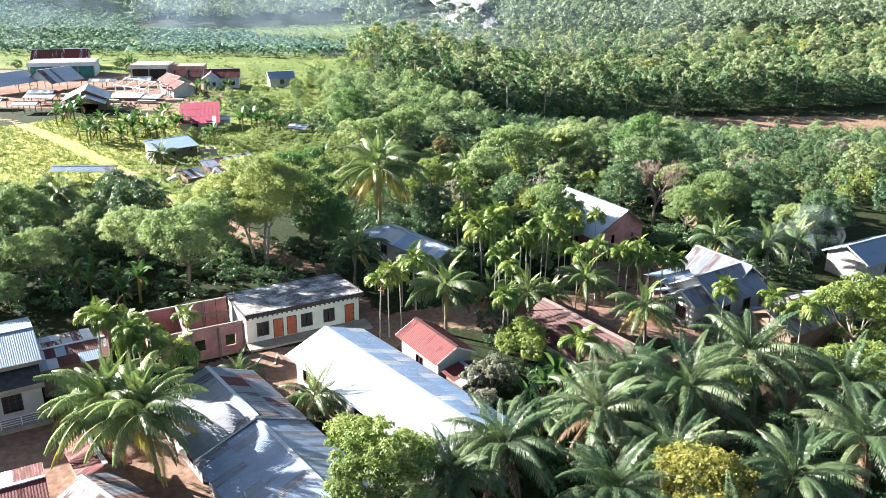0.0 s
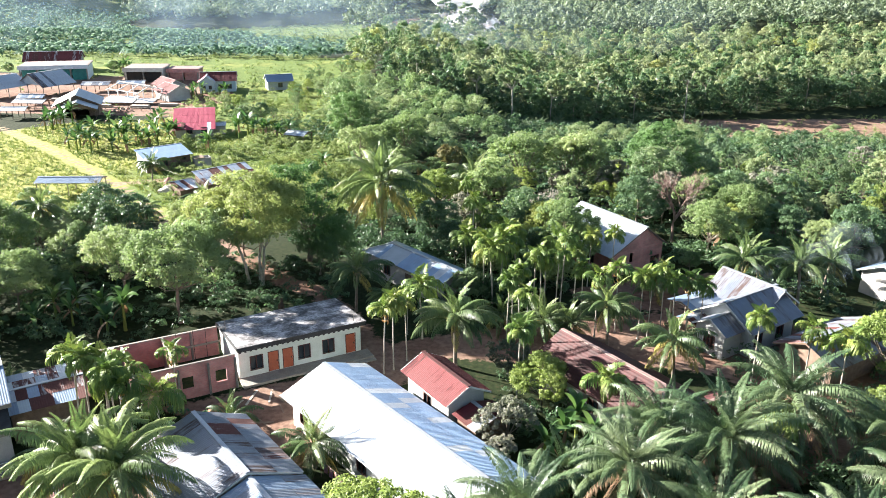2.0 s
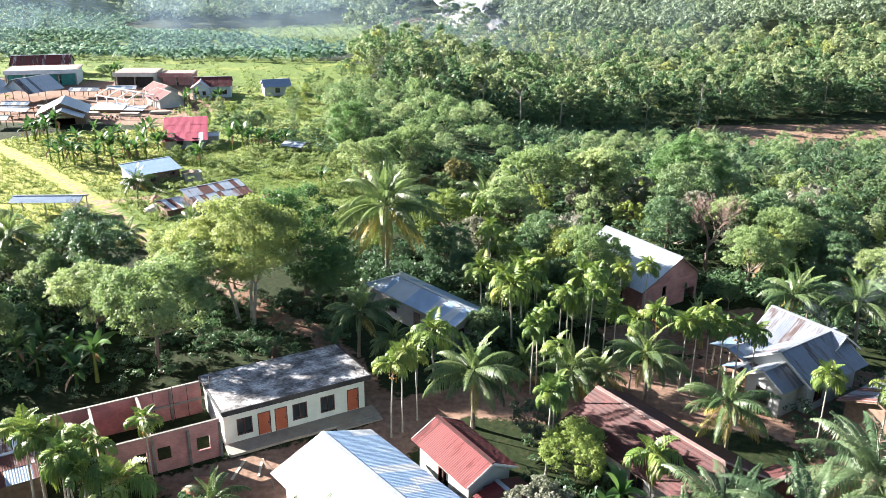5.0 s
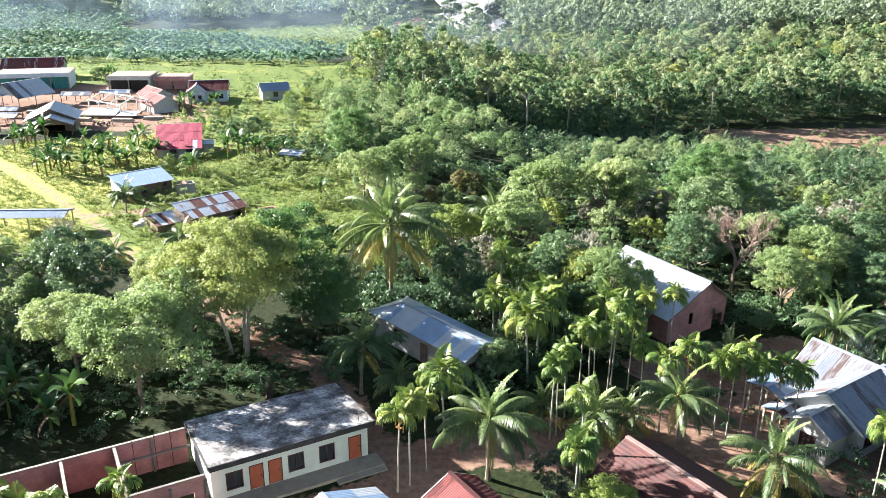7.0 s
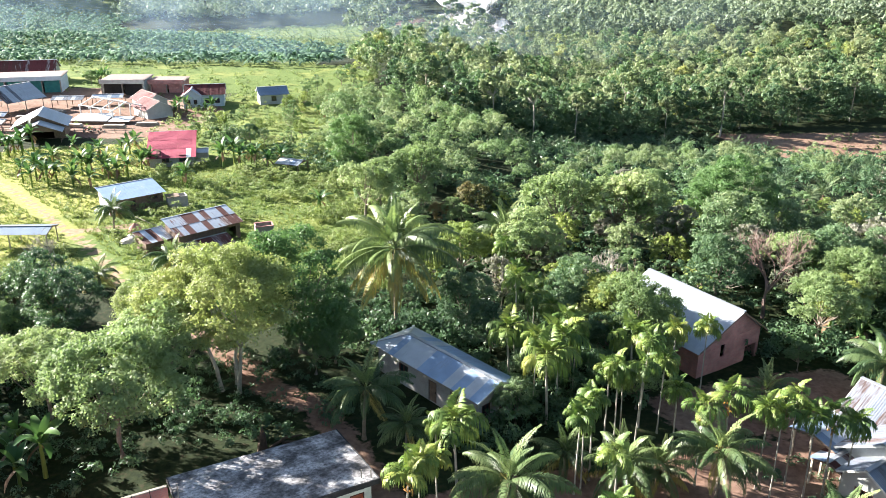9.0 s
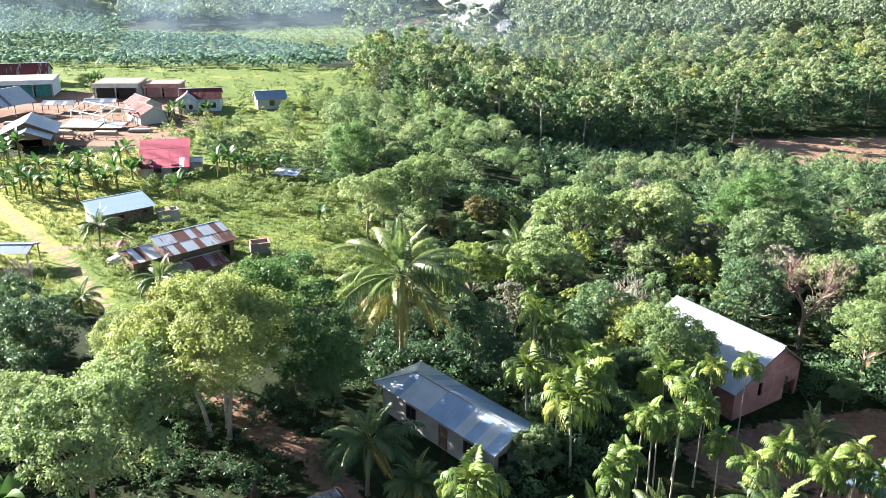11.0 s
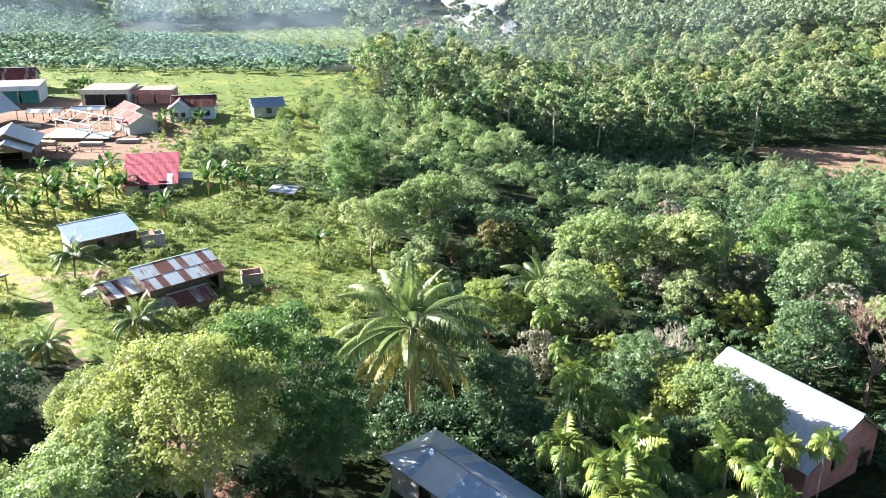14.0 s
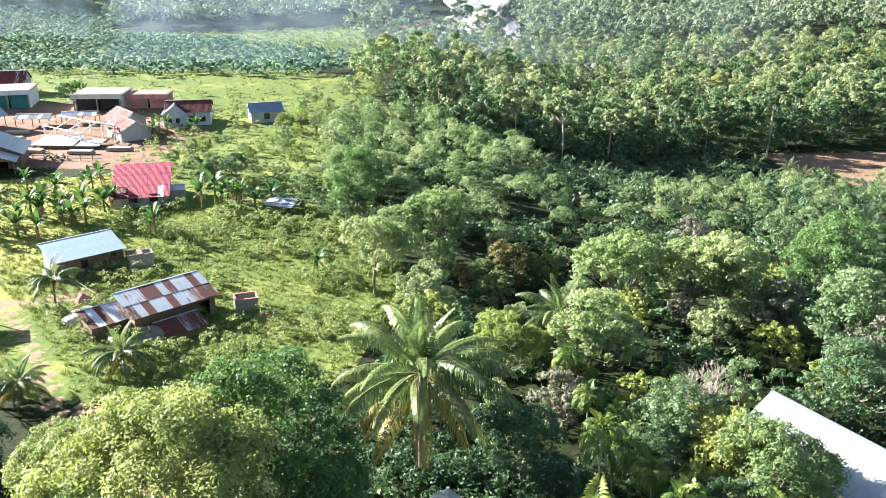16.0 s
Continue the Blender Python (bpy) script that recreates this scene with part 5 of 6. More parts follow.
# Near-black panels fill the open fronts; the rooms' shade is in their colour.
shop(-93.0, 263.0, 4, 11, 9, 4.0, "plaster", "shade_panel", "two bay flat roofed shop, dark panels painting its unlit open fronts", 2)
shop(-82.0, 265.5, 3, 9, 6, 3.3, "brick_raw", "brick_raw", "low brick building with a pale flat roof", 2)
shop(-122.0, 265.0, 14, 19, 10, 4.2, "plaster_blue", "teal", "wide shop building with teal shutters and a pale front", 4)
house("rust_roof_house", "house with a dull red roof behind the shops", -130.0, 281.0, 14, 18, 9, 3.4, 6.0, [("rust_tin", 1), ("red_tin", 1)], "plaster_grey", 0.5, seed=70)


def timber_frame():
    z = height(-84, 231)
    t = thing("building_skeleton", pose(-84.5, 228.0, z, 0, 0, -32), "unfinished white timber building frame with bare rafters", "frame")
    for i in range(4):
        for sy in (-1, 1):
            part("post", Geo().box(-6 + 4 * i - 0.12, -6 + 4 * i + 0.12, sy * 4 - 0.12, sy * 4 + 0.12, -0.5, 3.2), M["frame_white"], t)
        for sy in (-1, 1):
            part("rafter", Geo().beam((-6 + 4 * i, sy * 4.6, 3.0), (-6 + 4 * i, 0, 4.6), 0.16, 0.22), M["frame_white"], t)
    for y, zz in ((-4, 3.2), (4, 3.2), (0, 4.6)):
        part("beam", Geo().box(-6.4, 6.4, y - 0.1, y + 0.1, zz, zz + 0.22), M["frame_white"], t)
    t = thing("zinc_stack", pose(-84.0, 221.5, height(-84, 221.5), 0, 0, 0), "bright white zinc sheets laid out on a low rack", "roof sheets")
    part("rack", Geo().box(-6, 6, -3, 3, 0.3, 0.9), M["timber"], t)
    part("sheet", Geo().slab([(-6.4, -3.3, 1.0), (2.2, -3.3, 1.0), (1.8, 3.3, 1.5), (-6.2, 3.3, 1.5)], 0.06), M["white_tin"], t)
    part("sheet", Geo().slab([(2.6, -3.5, 0.98), (7.4, -3.5, 0.98), (7.2, 1.0, 1.3), (2.6, 1.0, 1.3)], 0.06), M["white_tin"], t)


timber_frame()
for k, (x, y, a) in enumerate(((-91, 212, 10), (-95, 222, 4), (-78, 213, 0), (-72, 217, 6), (-88, 214, -8), (-99, 228, 0), (-101, 234, 5), (-104, 226, 10), (-118, 215, 0), (-96, 215, 12))):
    t = thing("timber_stack", pose(x, y, height(x, y), 0, 0, a), "stack of sawn planks on bearers", "planks", "plank stacks")
    for j in range(4):
        part("plank", Geo().box(-2.6 + 0.1 * j, 2.6 - 0.13 * j, -0.7, 0.7, 0.16 * j + 0.15, 0.16 * j + 0.29), M["timber_pale" if (k + j) % 2 else "concrete_pale"], t)
    part("bearer", Geo().box(-2.2, -2.0, -0.7, 0.7, -0.1, 0.149).box(2.0, 2.2, -0.7, 0.7, -0.1, 0.149), M["timber"], t)


def motorbike(m):
    t = thing("motorbike", m, "parked motorbike with a red tank on the village yard", "motorbike", "motorbikes")
    for x in (-0.6, 0.6):
        w = part("wheel", Geo().tube([(x, -0.05, 0.3), (x, 0.05, 0.3)], [0.3, 0.3], 14), M["rubber"], t)
    part("body", Geo().tube([(-0.6, 0, 0.4), (-0.2, 0, 0.65), (0.3, 0, 0.75), (0.55, 0, 0.85)], [0.08, 0.16, 0.15, 0.06], 8), M["paint_red"], t)
    part("seat", Geo().box(-0.65, 0.05, -0.13, 0.13, 0.78, 0.88), M["rubber"], t)
    part("handlebar", Geo().tube([(0.5, -0.35, 1.0), (0.55, 0, 0.95), (0.5, 0.35, 1.0)], [0.02, 0.025, 0.02], 5), M["slab_edge"], t)
    part("fork", Geo().tube([(0.6, 0, 0.3), (0.5, 0, 0.98)], [0.035, 0.035], 5), M["slab_edge"], t)
    return t


for x, y, a in ((-80.5, 207.5, 70), (-79.2, 207.8, 85), (-81.8, 207.2, 60)):
    plant("motorbike", motorbike, stand(x, y, a, 1.0, 0.0))

# ---- trees, one by one ----
BIG = {
    "gold": broad_tree("shade_tree", "wide shade tree with yellow green leaves and pale forked trunks", 6.6, 5.0, 8.4, 380, 100, 0.125, "leaf_olive", 1, 0.19, 3, "shade trees", "bark_pale", 3),
    "dark": broad_tree("shade_tree", "large dense dark green tree", 6.2, 5.4, 8.0, 260, 70, 0.17, "leaf_dark", 2, 0.3, 1, "shade trees", "bark", 3, skirt=-0.85),
    "round": broad_tree("shade_tree", "broad tree with a loose light green crown", 5.4, 4.5, 7.4, 250, 78, 0.145, "leaf_pale", 3, 0.24, 1, "shade trees", "bark", 3),
    "lime": broad_tree("fruit_tree", "dense fruit tree with fresh yellow green leaves", 4.4, 3.6, 5.0, 230, 80, 0.125, "leaf_bright", 4, 0.22, 1, "fruit trees", "bark", 3),
    "yellow": broad_tree("fruit_tree", "bushy tree with golden yellow leaves", 4.4, 3.2, 4.6, 210, 80, 0.115, "leaf_gold", 5, 0.2, 1, "fruit trees", "bark", 3),
    "airy": broad_tree("shade_tree", "broad tree with a loose light green crown", 5.4, 4.5, 7.4, 170, 50, 0.2, "leaf_pale", 13, 0.24, 1, "shade trees", "bark", 3),
    "lush": broad_tree("shade_tree", "large dense tree with lush green leaves", 6.2, 5.4, 8.0, 300, 88, 0.145, "leaf_lush", 12, 0.3, 1, "shade trees", "bark", 3, skirt=-0.85),
    "deep": broad_tree("shade_tree", "low dark tree with small glossy leaves", 6.0, 5.0, 7.6, 230, 62, 0.175, "leaf_deep", 8, 0.28, 1, "shade trees", "bark", 3, skirt=-0.85),
    "grey": broad_tree("fruit_tree", "bushy tree with pale greyish green leaves", 3.0, 2.6, 3.6, 120, 60, 0.13, "leaf_grey", 6, 0.16, 1, "fruit trees", "bark", 3),
}
for kind, x, y, turn, size in (
        ("gold", -23.4, 98.4, 20, 1.08), ("lush", -18.2, 105.6, 80, 1.02), ("lush", -14.6, 103.4, 200, 0.5), ("dark", -16.2, 101.2, 10, 0.42), ("round", -29.3, 87.2, 0, 0.98), ("dark", -38.5, 97.5, 200, 0.92), ("round", -36.5, 91.0, 130, 0.85),
        ("round", -27.5, 94.5, 250, 0.95), ("dark", -48.2, 106, 300, 0.9), ("dark", -44.0, 98, 30, 0.88), ("round", -54, 98, 60, 0.9), ("dark", -60, 104, 90, 1.0),
        ("dark", 26.0, 134.0, 10, 1.12), ("round", 21.5, 137.0, 70, 1.0), ("lush", 36.0, 141.0, 120, 0.95), ("deep", 31.5, 128.0, 200, 0.9), ("dark", -16.5, 155.5, 90, 0.85), ("lush", -20.5, 175.0, 30, 0.8), ("dark", 8.0, 141.0, 160, 0.85), ("dark", 47.0, 137.0, 240, 0.95), ("deep", 43.5, 107.5, 10, 0.7), ("round", 47.0, 103.5, 80, 0.62), ("deep", 52.0, 106.5, 200, 0.75), ("round", 14.4, 104.4, 60, 0.8), ("deep", -41.5, 106.5, 60, 0.78), ("deep", -47.0, 113.0, 140, 0.72), ("dark", -54.0, 108.0, 40, 0.85), ("lush", -27.0, 107.0, 160, 0.6), ("gold", -30.5, 102.5, 220, 0.7), ("dark", -53, 118, 190, 0.62), ("dark", -64, 126, 10, 0.7), ("round", -47, 88, 10, 0.7),
        ("lime", -4.6, 47.2, 40, 1.06), ("yellow", 18.0, 45.0, 10, 1.05), ("lime", 41.0, 73.2, 100, 1.05), ("grey", 4.6, 64.5, 0, 0.8), ("lime", 8.0, 70.2, 200, 0.62), ("grey", 3.6, 60.8, 90, 0.72), ("grey", 5.4, 75.5, 180, 0.9),
        ("lime", 36.5, 61.5, 60, 0.9), ("round", 45.5, 66.5, 30, 0.9), ("round", 33.5, 106.5, 40, 0.75), ("lime", 36.5, 110, 20, 0.8), ("round", 39.5, 112, 70, 0.8), ("lime", 12.4, 107.5, 20, 0.9), ("deep", 10.0, 110, 120, 0.8),
        ("round", -15.5, 146.5, 0, 0.85), ("dark", -20.5, 171, 50, 0.8), ("round", -8, 157, 100, 0.9), ("round", -14, 153, 200, 0.75), ("dark", -3, 147, 20, 0.8), ("round", 12, 139, 70, 0.95), ("round", 19.5, 139, 10, 0.9), ("dark", 29, 131, 190, 0.9), ("lime", -2, 124, 20, 0.9), ("round", 6, 125, 220, 0.8), ("dark", -48, 82, 10, 0.85), ("dark", -53, 89, 70, 0.95), ("round", -51, 77, 140, 0.9), ("dark", -58, 83, 200, 1.0), ("dark", -44.5, 91.5, 20, 0.75), ("deep", 9.5, 97.5, 10, 0.45), ("deep", 12.5, 102.0, 60, 0.58), ("deep", 5.0, 100.0, 120, 0.45), ("deep", 0.5, 105.0, 200, 0.55), ("deep", 8.0, 107.0, 250, 0.6), ("round", 16.0, 102.5, 10, 0.55), ("deep", 2.2, 93.0, 90, 0.4), ("deep", -1.5, 109.5, 30, 0.65), ("round", 13.0, 95.5, 190, 0.42), ("dark", 30.2, 102.6, 30, 0.56), ("deep", 40.0, 119.0, 75, 0.85), ("deep", 46.5, 117.5, 15, 0.85), ("deep", 44.0, 112.5, 130, 0.6), ("round", 36.0, 119.0, 30, 0.75), ("deep", 26.5, 117.5, 220, 0.8)):
    kind = "airy" if kind == "round" and y > 112 else kind
    plant(kind, BIG[kind], stand(x, y, turn, size))

MID = {}
for k, (leaf, rx, rz, zc, label) in enumerate((
        ("leaf_green", 4.6, 4.6, 5.6, "forest tree with a rounded green crown"), ("leaf_dark", 4.2, 5.2, 6.2, "tall dark green forest tree"), ("leaf_pale", 4.0, 4.0, 4.8, "smaller forest tree with light green leaves"),
        ("leaf_bright", 4.2, 4.2, 5.0, "forest tree with yellow green leaves"), ("leaf_deep", 5.0, 4.6, 5.6, "broad dark forest tree"), ("leaf_rust", 3.8, 3.8, 4.8, "forest tree with rust tinged leaves"), ("leaf_grey", 4.0, 4.2, 5.2, "forest tree with greyish leaves"))):
    MID[k] = broad_tree("forest_tree", label, rx, rz, zc, 124, 40, 0.2, leaf, 20 + k, 0.18, 1, "forest trees", "bark", 3, -0.9)
TALL = broad_tree("forest_tree", "rubber tree with a high crown over a bare pale trunk", 3.6, 3.4, 11.4, 70, 34, 0.3, "leaf_green", 40, 0.2, 1, "forest trees", "bark_pale", 3)

plant("bare_pink", bare_tree("leafless tree with dense reddish grey twigs", 9.0, 0.85, 3, "bark_red"), stand(31.0, 114.2, 0, 1.4))
plant("bare_grey", bare_tree("leafless tree with pale grey twigs", 7.5, 0.8, 5, "bark_pale"), stand(12.6, 113.5, 0, 1.05))
plant("bare_grey", None, stand(-50.5, 122.5, 90, 0.85))
plant("bare_grey", None, stand(5.0, 128.5, 200, 1.0))

# ---- palms ----
COCO = {"tall": coconut_palm(9.4, 3, (7, 10, 11, 13), 1.2, 0.3, "coconut_tall"), "sunny": coconut_palm(6.2, 15, (8, 12, 12, 4), 1.05, 0.6, "coconut_tall"), "mid": coconut_palm(6.2, 5, (5, 9, 9, 2), 1.0), "low": coconut_palm(2.6, 7, (5, 7, 7, 3), 0.95, 0.2), "lean": coconut_palm(7.5, 9, (4, 7, 7, 7), 0.95, 1.2)}
for kind, x, y, turn, size in (
        ("tall", -9.0, 109.4, 10, 1.04), ("mid", 0.4, 78.2, 40, 0.92), ("mid", -10.6, 90.6, 80, 0.9), ("low", -10.9, 61.6, 10, 0.82), ("sunny", -25.6, 53.6, 120, 0.95), ("sunny", -21.8, 52.6, 200, 1.04),
        ("lean", 20.5, 73.5, 60, 0.8), ("mid", 16.1, 82.5, 10, 0.88), ("low", 9.8, 84.6, 90, 1.0), ("mid", 33.4, 94.4, 170, 0.9), ("mid", 39.5, 92.0, 250, 0.95), ("lean", 36.8, 97.2, 20, 0.75), ("mid", 43.8, 95.5, 60, 0.85),
        ("mid", -54.5, 111.3, 30, 0.9), ("mid", -50.6, 141.2, 100, 0.72), ("low", -37.9, 127.6, 40, 0.95), ("mid", 3.8, 128.4, 250, 1.0), ("low", -39.8, 71.0, 200, 0.7), ("low", -31.0, 60.6, 10, 0.9),
        ("low", 12.4, 84.6, 30, 0.8), ("low", -18.6, 66.2, 60, 0.75), ("low", 24.5, 95.5, 60, 0.9), ("low", 5.5, 86.5, 0, 0.8), ("mid", -7.0, 88.0, 60, 0.6), ("low", -45.0, 122.0, 30, 0.8)):
    plant("coco_" + kind, COCO[kind], stand(x, y, turn, size))

ARECA = {"a": areca_palm(8.0, 1), "b": areca_palm(7.0, 2, (3, 4, 2), 1.0, True), "c": areca_palm(9.6, 3, (2, 4, 3)), "d": areca_palm(4.4, 4, (3, 4, 3), 1.05)}
for kind, x, y, turn, size in (
        ("b", -6.5, 76.6, 0, 0.9), ("a", -5.6, 77.4, 50, 0.84), ("a", -4.4, 79.2, 100, 0.86), ("b", -24.1, 69.6, 150, 0.86), ("a", 5.9, 71.6, 20, 1.0), ("c", 7.2, 76.5, 70, 0.84), ("a", 6.6, 73.8, 200, 0.95),
        ("c", 2.8, 103.5, 0, 1.05), ("a", 7.8, 98.2, 40, 0.95), ("a", 7.9, 100.4, 90, 0.92), ("a", 5.8, 83.6, 10, 0.93), ("c", 6.4, 84.3, 60, 0.85), ("a", 7.2, 85.3, 120, 1.0), ("a", 9.2, 90.2, 30, 0.95), ("c", 9.9, 89.6, 80, 0.9),
        ("a", 10.5, 90.3, 140, 0.9), ("c", 11.6, 89.5, 200, 0.92), ("c", 12.6, 92.6, 250, 0.98), ("a", 14.0, 91.8, 20, 0.95), ("a", 14.2, 88.0, 70, 0.9), ("b", 15.2, 84.8, 110, 1.0), ("b", 17.6, 86.0, 160, 1.05), ("a", 19.7, 84.4, 210, 1.0), ("c", 20.4, 83.4, 0, 0.84),
        ("c", 22.1, 84.9, 50, 0.92), ("a", 22.9, 83.4, 90, 0.98), ("b", 24.4, 83.6, 130, 1.02), ("a", 25.7, 83.2, 170, 0.94), ("b", -30.9, 65.4, 10, 1.15), ("a", -29.4, 64.2, 60, 1.1), ("b", -28.0, 64.6, 100, 1.1), ("a", -26.6, 62.8, 140, 1.08), ("b", -25.2, 62.2, 200, 1.0), ("a", -27.6, 63.4, 300, 0.95), ("d", -27.5, 66.0, 200, 1.2), ("d", -23.0, 62.0, 20, 1.0),
        ("d", 12.8, 66.8, 20, 0.85), ("a", 28.2, 74.6, 30, 1.0), ("b", 32.4, 73.2, 80, 1.0), ("b", 34.6, 70.8, 120, 1.02), ("b", 33.6, 72.0, 10, 0.9), ("c", 2.4, 116.0, 0, 0.9), ("c", 6.8, 99.4, 200, 0.85), ("a", 3.6, 112.0, 90, 0.9), ("a", 3.8, 94.8, 20, 1.0), ("d", 4.8, 93.0, 90, 1.1),
        ("a", 6.3, 103.0, 150, 0.9), ("d", 4.4, 106.0, 30, 1.0), ("a", 5.4, 110.5, 70, 0.8), ("a", 19.4, 98.0, 40, 0.95), ("a", 16.6, 98.2, 0, 0.9), ("d", 13.0, 98.0, 120, 1.0), ("d", 6.0, 96.0, 10, 1.1), ("d", 2.0, 99.0, 90, 1.0),
        ("a", -4.6, 85.0, 40, 0.72), ("d", -3.0, 84.0, 90, 1.0), ("b", 43.0, 75.5, 20, 0.95), ("d", 24.6, 60.0, 20, 0.9)):
    plant("areca_" + kind, ARECA[kind], stand(x, y, turn, size))

def joined(name, pieces, mat):
    """One mesh out of placed copies of leaf meshes."""
    vs, fs, n = [], [], 0
    for me, m in pieces:
        v, f = np.empty(3 * len(me.vertices), np.float32), np.empty(len(me.loops), np.int32)
        me.vertices.foreach_get("co", v)
        me.loops.foreach_get("vertex_index", f)
        w = np.array(m)
        vs.append(v.reshape(-1, 3) @ w[:3, :3].T + w[:3, 3])
        fs.append(f.reshape(-1, 3) + n)
        n += len(me.vertices)
    return quads(name, np.concatenate(vs), np.concatenate(fs), mat)


def plantation_palm(seed):
    def build(m):
        t = thing("oil_palm", m, "young oil palm with a low spreading silvery green crown", "palm tree", "plantation palms")
        r = random.Random(seed)
        kinds = [frond("leaf", 4.0, up, bend, 22, 0.9, 0.14, 0.6, M["oil"], 0.5, seed=seed + k) for k, (up, bend) in enumerate(((76, 50), (52, 84), (24, 88)))]
        leaf = [(kinds[min(2, i // 7)], Matrix.Translation((0, 0, 1.4)) @ Euler((radians(r.uniform(-14, 14)), 0, radians(137.5 * i + r.uniform(-14, 14)))).to_matrix().to_4x4() @ Matrix.Scale(r.uniform(0.85, 1.1), 4)) for i in range(22)]
        part("trunk", Geo().tube([(0, 0, 0), (0, 0, 0.9), (0, 0, 1.6)], [0.4, 0.36, 0.2], 7), M["husk"], t)
        part("crown", joined("crown", leaf, M["oil"]), None, t, "feathery arching crown")
        return t
    return build


OIL = {"far": plantation_palm(40), "near": oil_palm(4.2, 1, (6, 12, 12, 5)), "young": oil_palm(1.8, 2, (6, 10, 8, 2), 0.85)}
for kind, x, y, turn, size in (
        ("near", 12.4, 55.2, 0, 1.15), ("near", 15.8, 60.2, 70, 0.95), ("near", 4.6, 50.8, 60, 0.95), ("near", 20.0, 58.0, 120, 1.1), ("near", 27.0, 63.8, 200, 1.1), ("near", 33.5, 59.5, 250, 1.0), ("near", 31.6, 51.6, 20, 1.0), ("near", 24.8, 47.8, 80, 0.9),
        ("young", 8.6, 59.0, 30, 0.9), ("near", 17.0, 50.0, 40, 0.9), ("near", 0.8, 47.6, 150, 0.85), ("near", 12.0, 46.2, 230, 0.9), ("young", 28.8, 66.6, 40, 1.0), ("young", 23.5, 60.0, 140, 0.9), ("near", 38.5, 55.0, 10, 1.0), ("young", 27.5, 52.5, 300, 1.1), ("near", 18.5, 40.5, 0, 0.9), ("near", 43, 60, 60, 0.9), ("young", 35.5, 65.5, 60, 0.9)):
    plant("oil_" + kind, OIL[kind], stand(x, y, turn, size))

BANANA = {k: banana_plant(k, 2.0 + 0.35 * k) for k in range(3)}
rng = random.Random(11)
spots = [(-42.7, 87.1), (-40.6, 86.2), (-38.2, 88.6), (-36.0, 84.0), (-34.6, 85.2), (-37.4, 86.0), (-43.8, 84.6), (-41.2, 89.0), (10.5, 66.2), (9.4, 64.8), (11.4, 63.6), (7.4, 62.4), (-22.9, 150.8), (-33, 227), (-35, 231), (39, 108), (41.5, 108.6), (37.6, 106.2), (35.8, 108.8), (46.5, 106), (44, 103.5), (48, 104), (41, 101),
         (-45.7, 180.0), (-43.1, 180.0), (-44.5, 177.8), (-41.5, 178.2), (-40, 180.5), (-42, 183), (-38.5, 178), (-37, 180), (-34, 178), (-36, 176.5), (-47.4, 165.0), (-48.5, 166)]
spots += [(rng.uniform(-76, -58), rng.uniform(164, 178)) for _ in range(26)] + [(rng.uniform(-90, -64), rng.uniform(181, 193)) for _ in range(14)] + [(rng.uniform(-72, -62), rng.uniform(228, 238)) for _ in range(6)] + [(rng.uniform(-108, -95), rng.uniform(272, 280)) for _ in range(5)]
for x, y in spots:
    k = rng.randrange(3)
    plant("banana_%d" % k, BANANA[k], stand(x, y, rng.uniform(0, 360), rng.uniform(0.85, 1.2) * (1.05 if y > 150 else 1.0)))

# ---- forest behind the village ----
WOOD = [(-13, 113), (0, 116), (12, 116), (26, 117), (50, 118), (112, 150), (150, 222), (90, 218), (75, 238), (66, 252), (20, 252), (-16, 262), (-30, 245), (-27, 185), (-13, 170), (-10, 145)]
WOOD_LEFT = [(-95, 70), (-66, 74), (-52, 84), (-46, 92), (-41, 102), (-45, 112), (-58, 118), (-100, 122)]
WOOD_RIGHT = [(58, 50), (66, 84), (62, 92), (66, 104), (54, 116), (112, 148), (130, 120), (90, 60)]
HAMLET_TREES = [(-56, 196), (-40, 186), (-28, 188), (-24, 300), (-34, 300), (-42, 262), (-44, 232), (-56, 214)]


def scatter(poly, gap, seed, tries=6000, keep=1.0):
    r = random.Random(seed)
    xs, ys = [p[0] for p in poly], [p[1] for p in poly]
    out, cells = [], {}
    for _ in range(tries):
        x, y = r.uniform(min(xs), max(xs)), r.uniform(min(ys), max(ys))
        if float(inside(poly, np.array([x]), np.array([y]))[0]) < 0:
            continue
        c = (int(x // gap), int(y // gap))
        if all((x - u) ** 2 + (y - v) ** 2 > gap * gap for i in (-1, 0, 1) for j in (-1, 0, 1) for u, v in cells.get((c[0] + i, c[1] + j), ())):
            cells.setdefault(c, []).append((x, y))
            out.append((x, y))
    return out


rng = random.Random(5)
BACK = []


def wood_edge(x):
    """Where the plantation wood begins, at each x."""
    return float(np.interp(x, (-30, 0, 19, 42, 66, 113, 165), (262, 236, 232, 252, 262, 279, 292)))


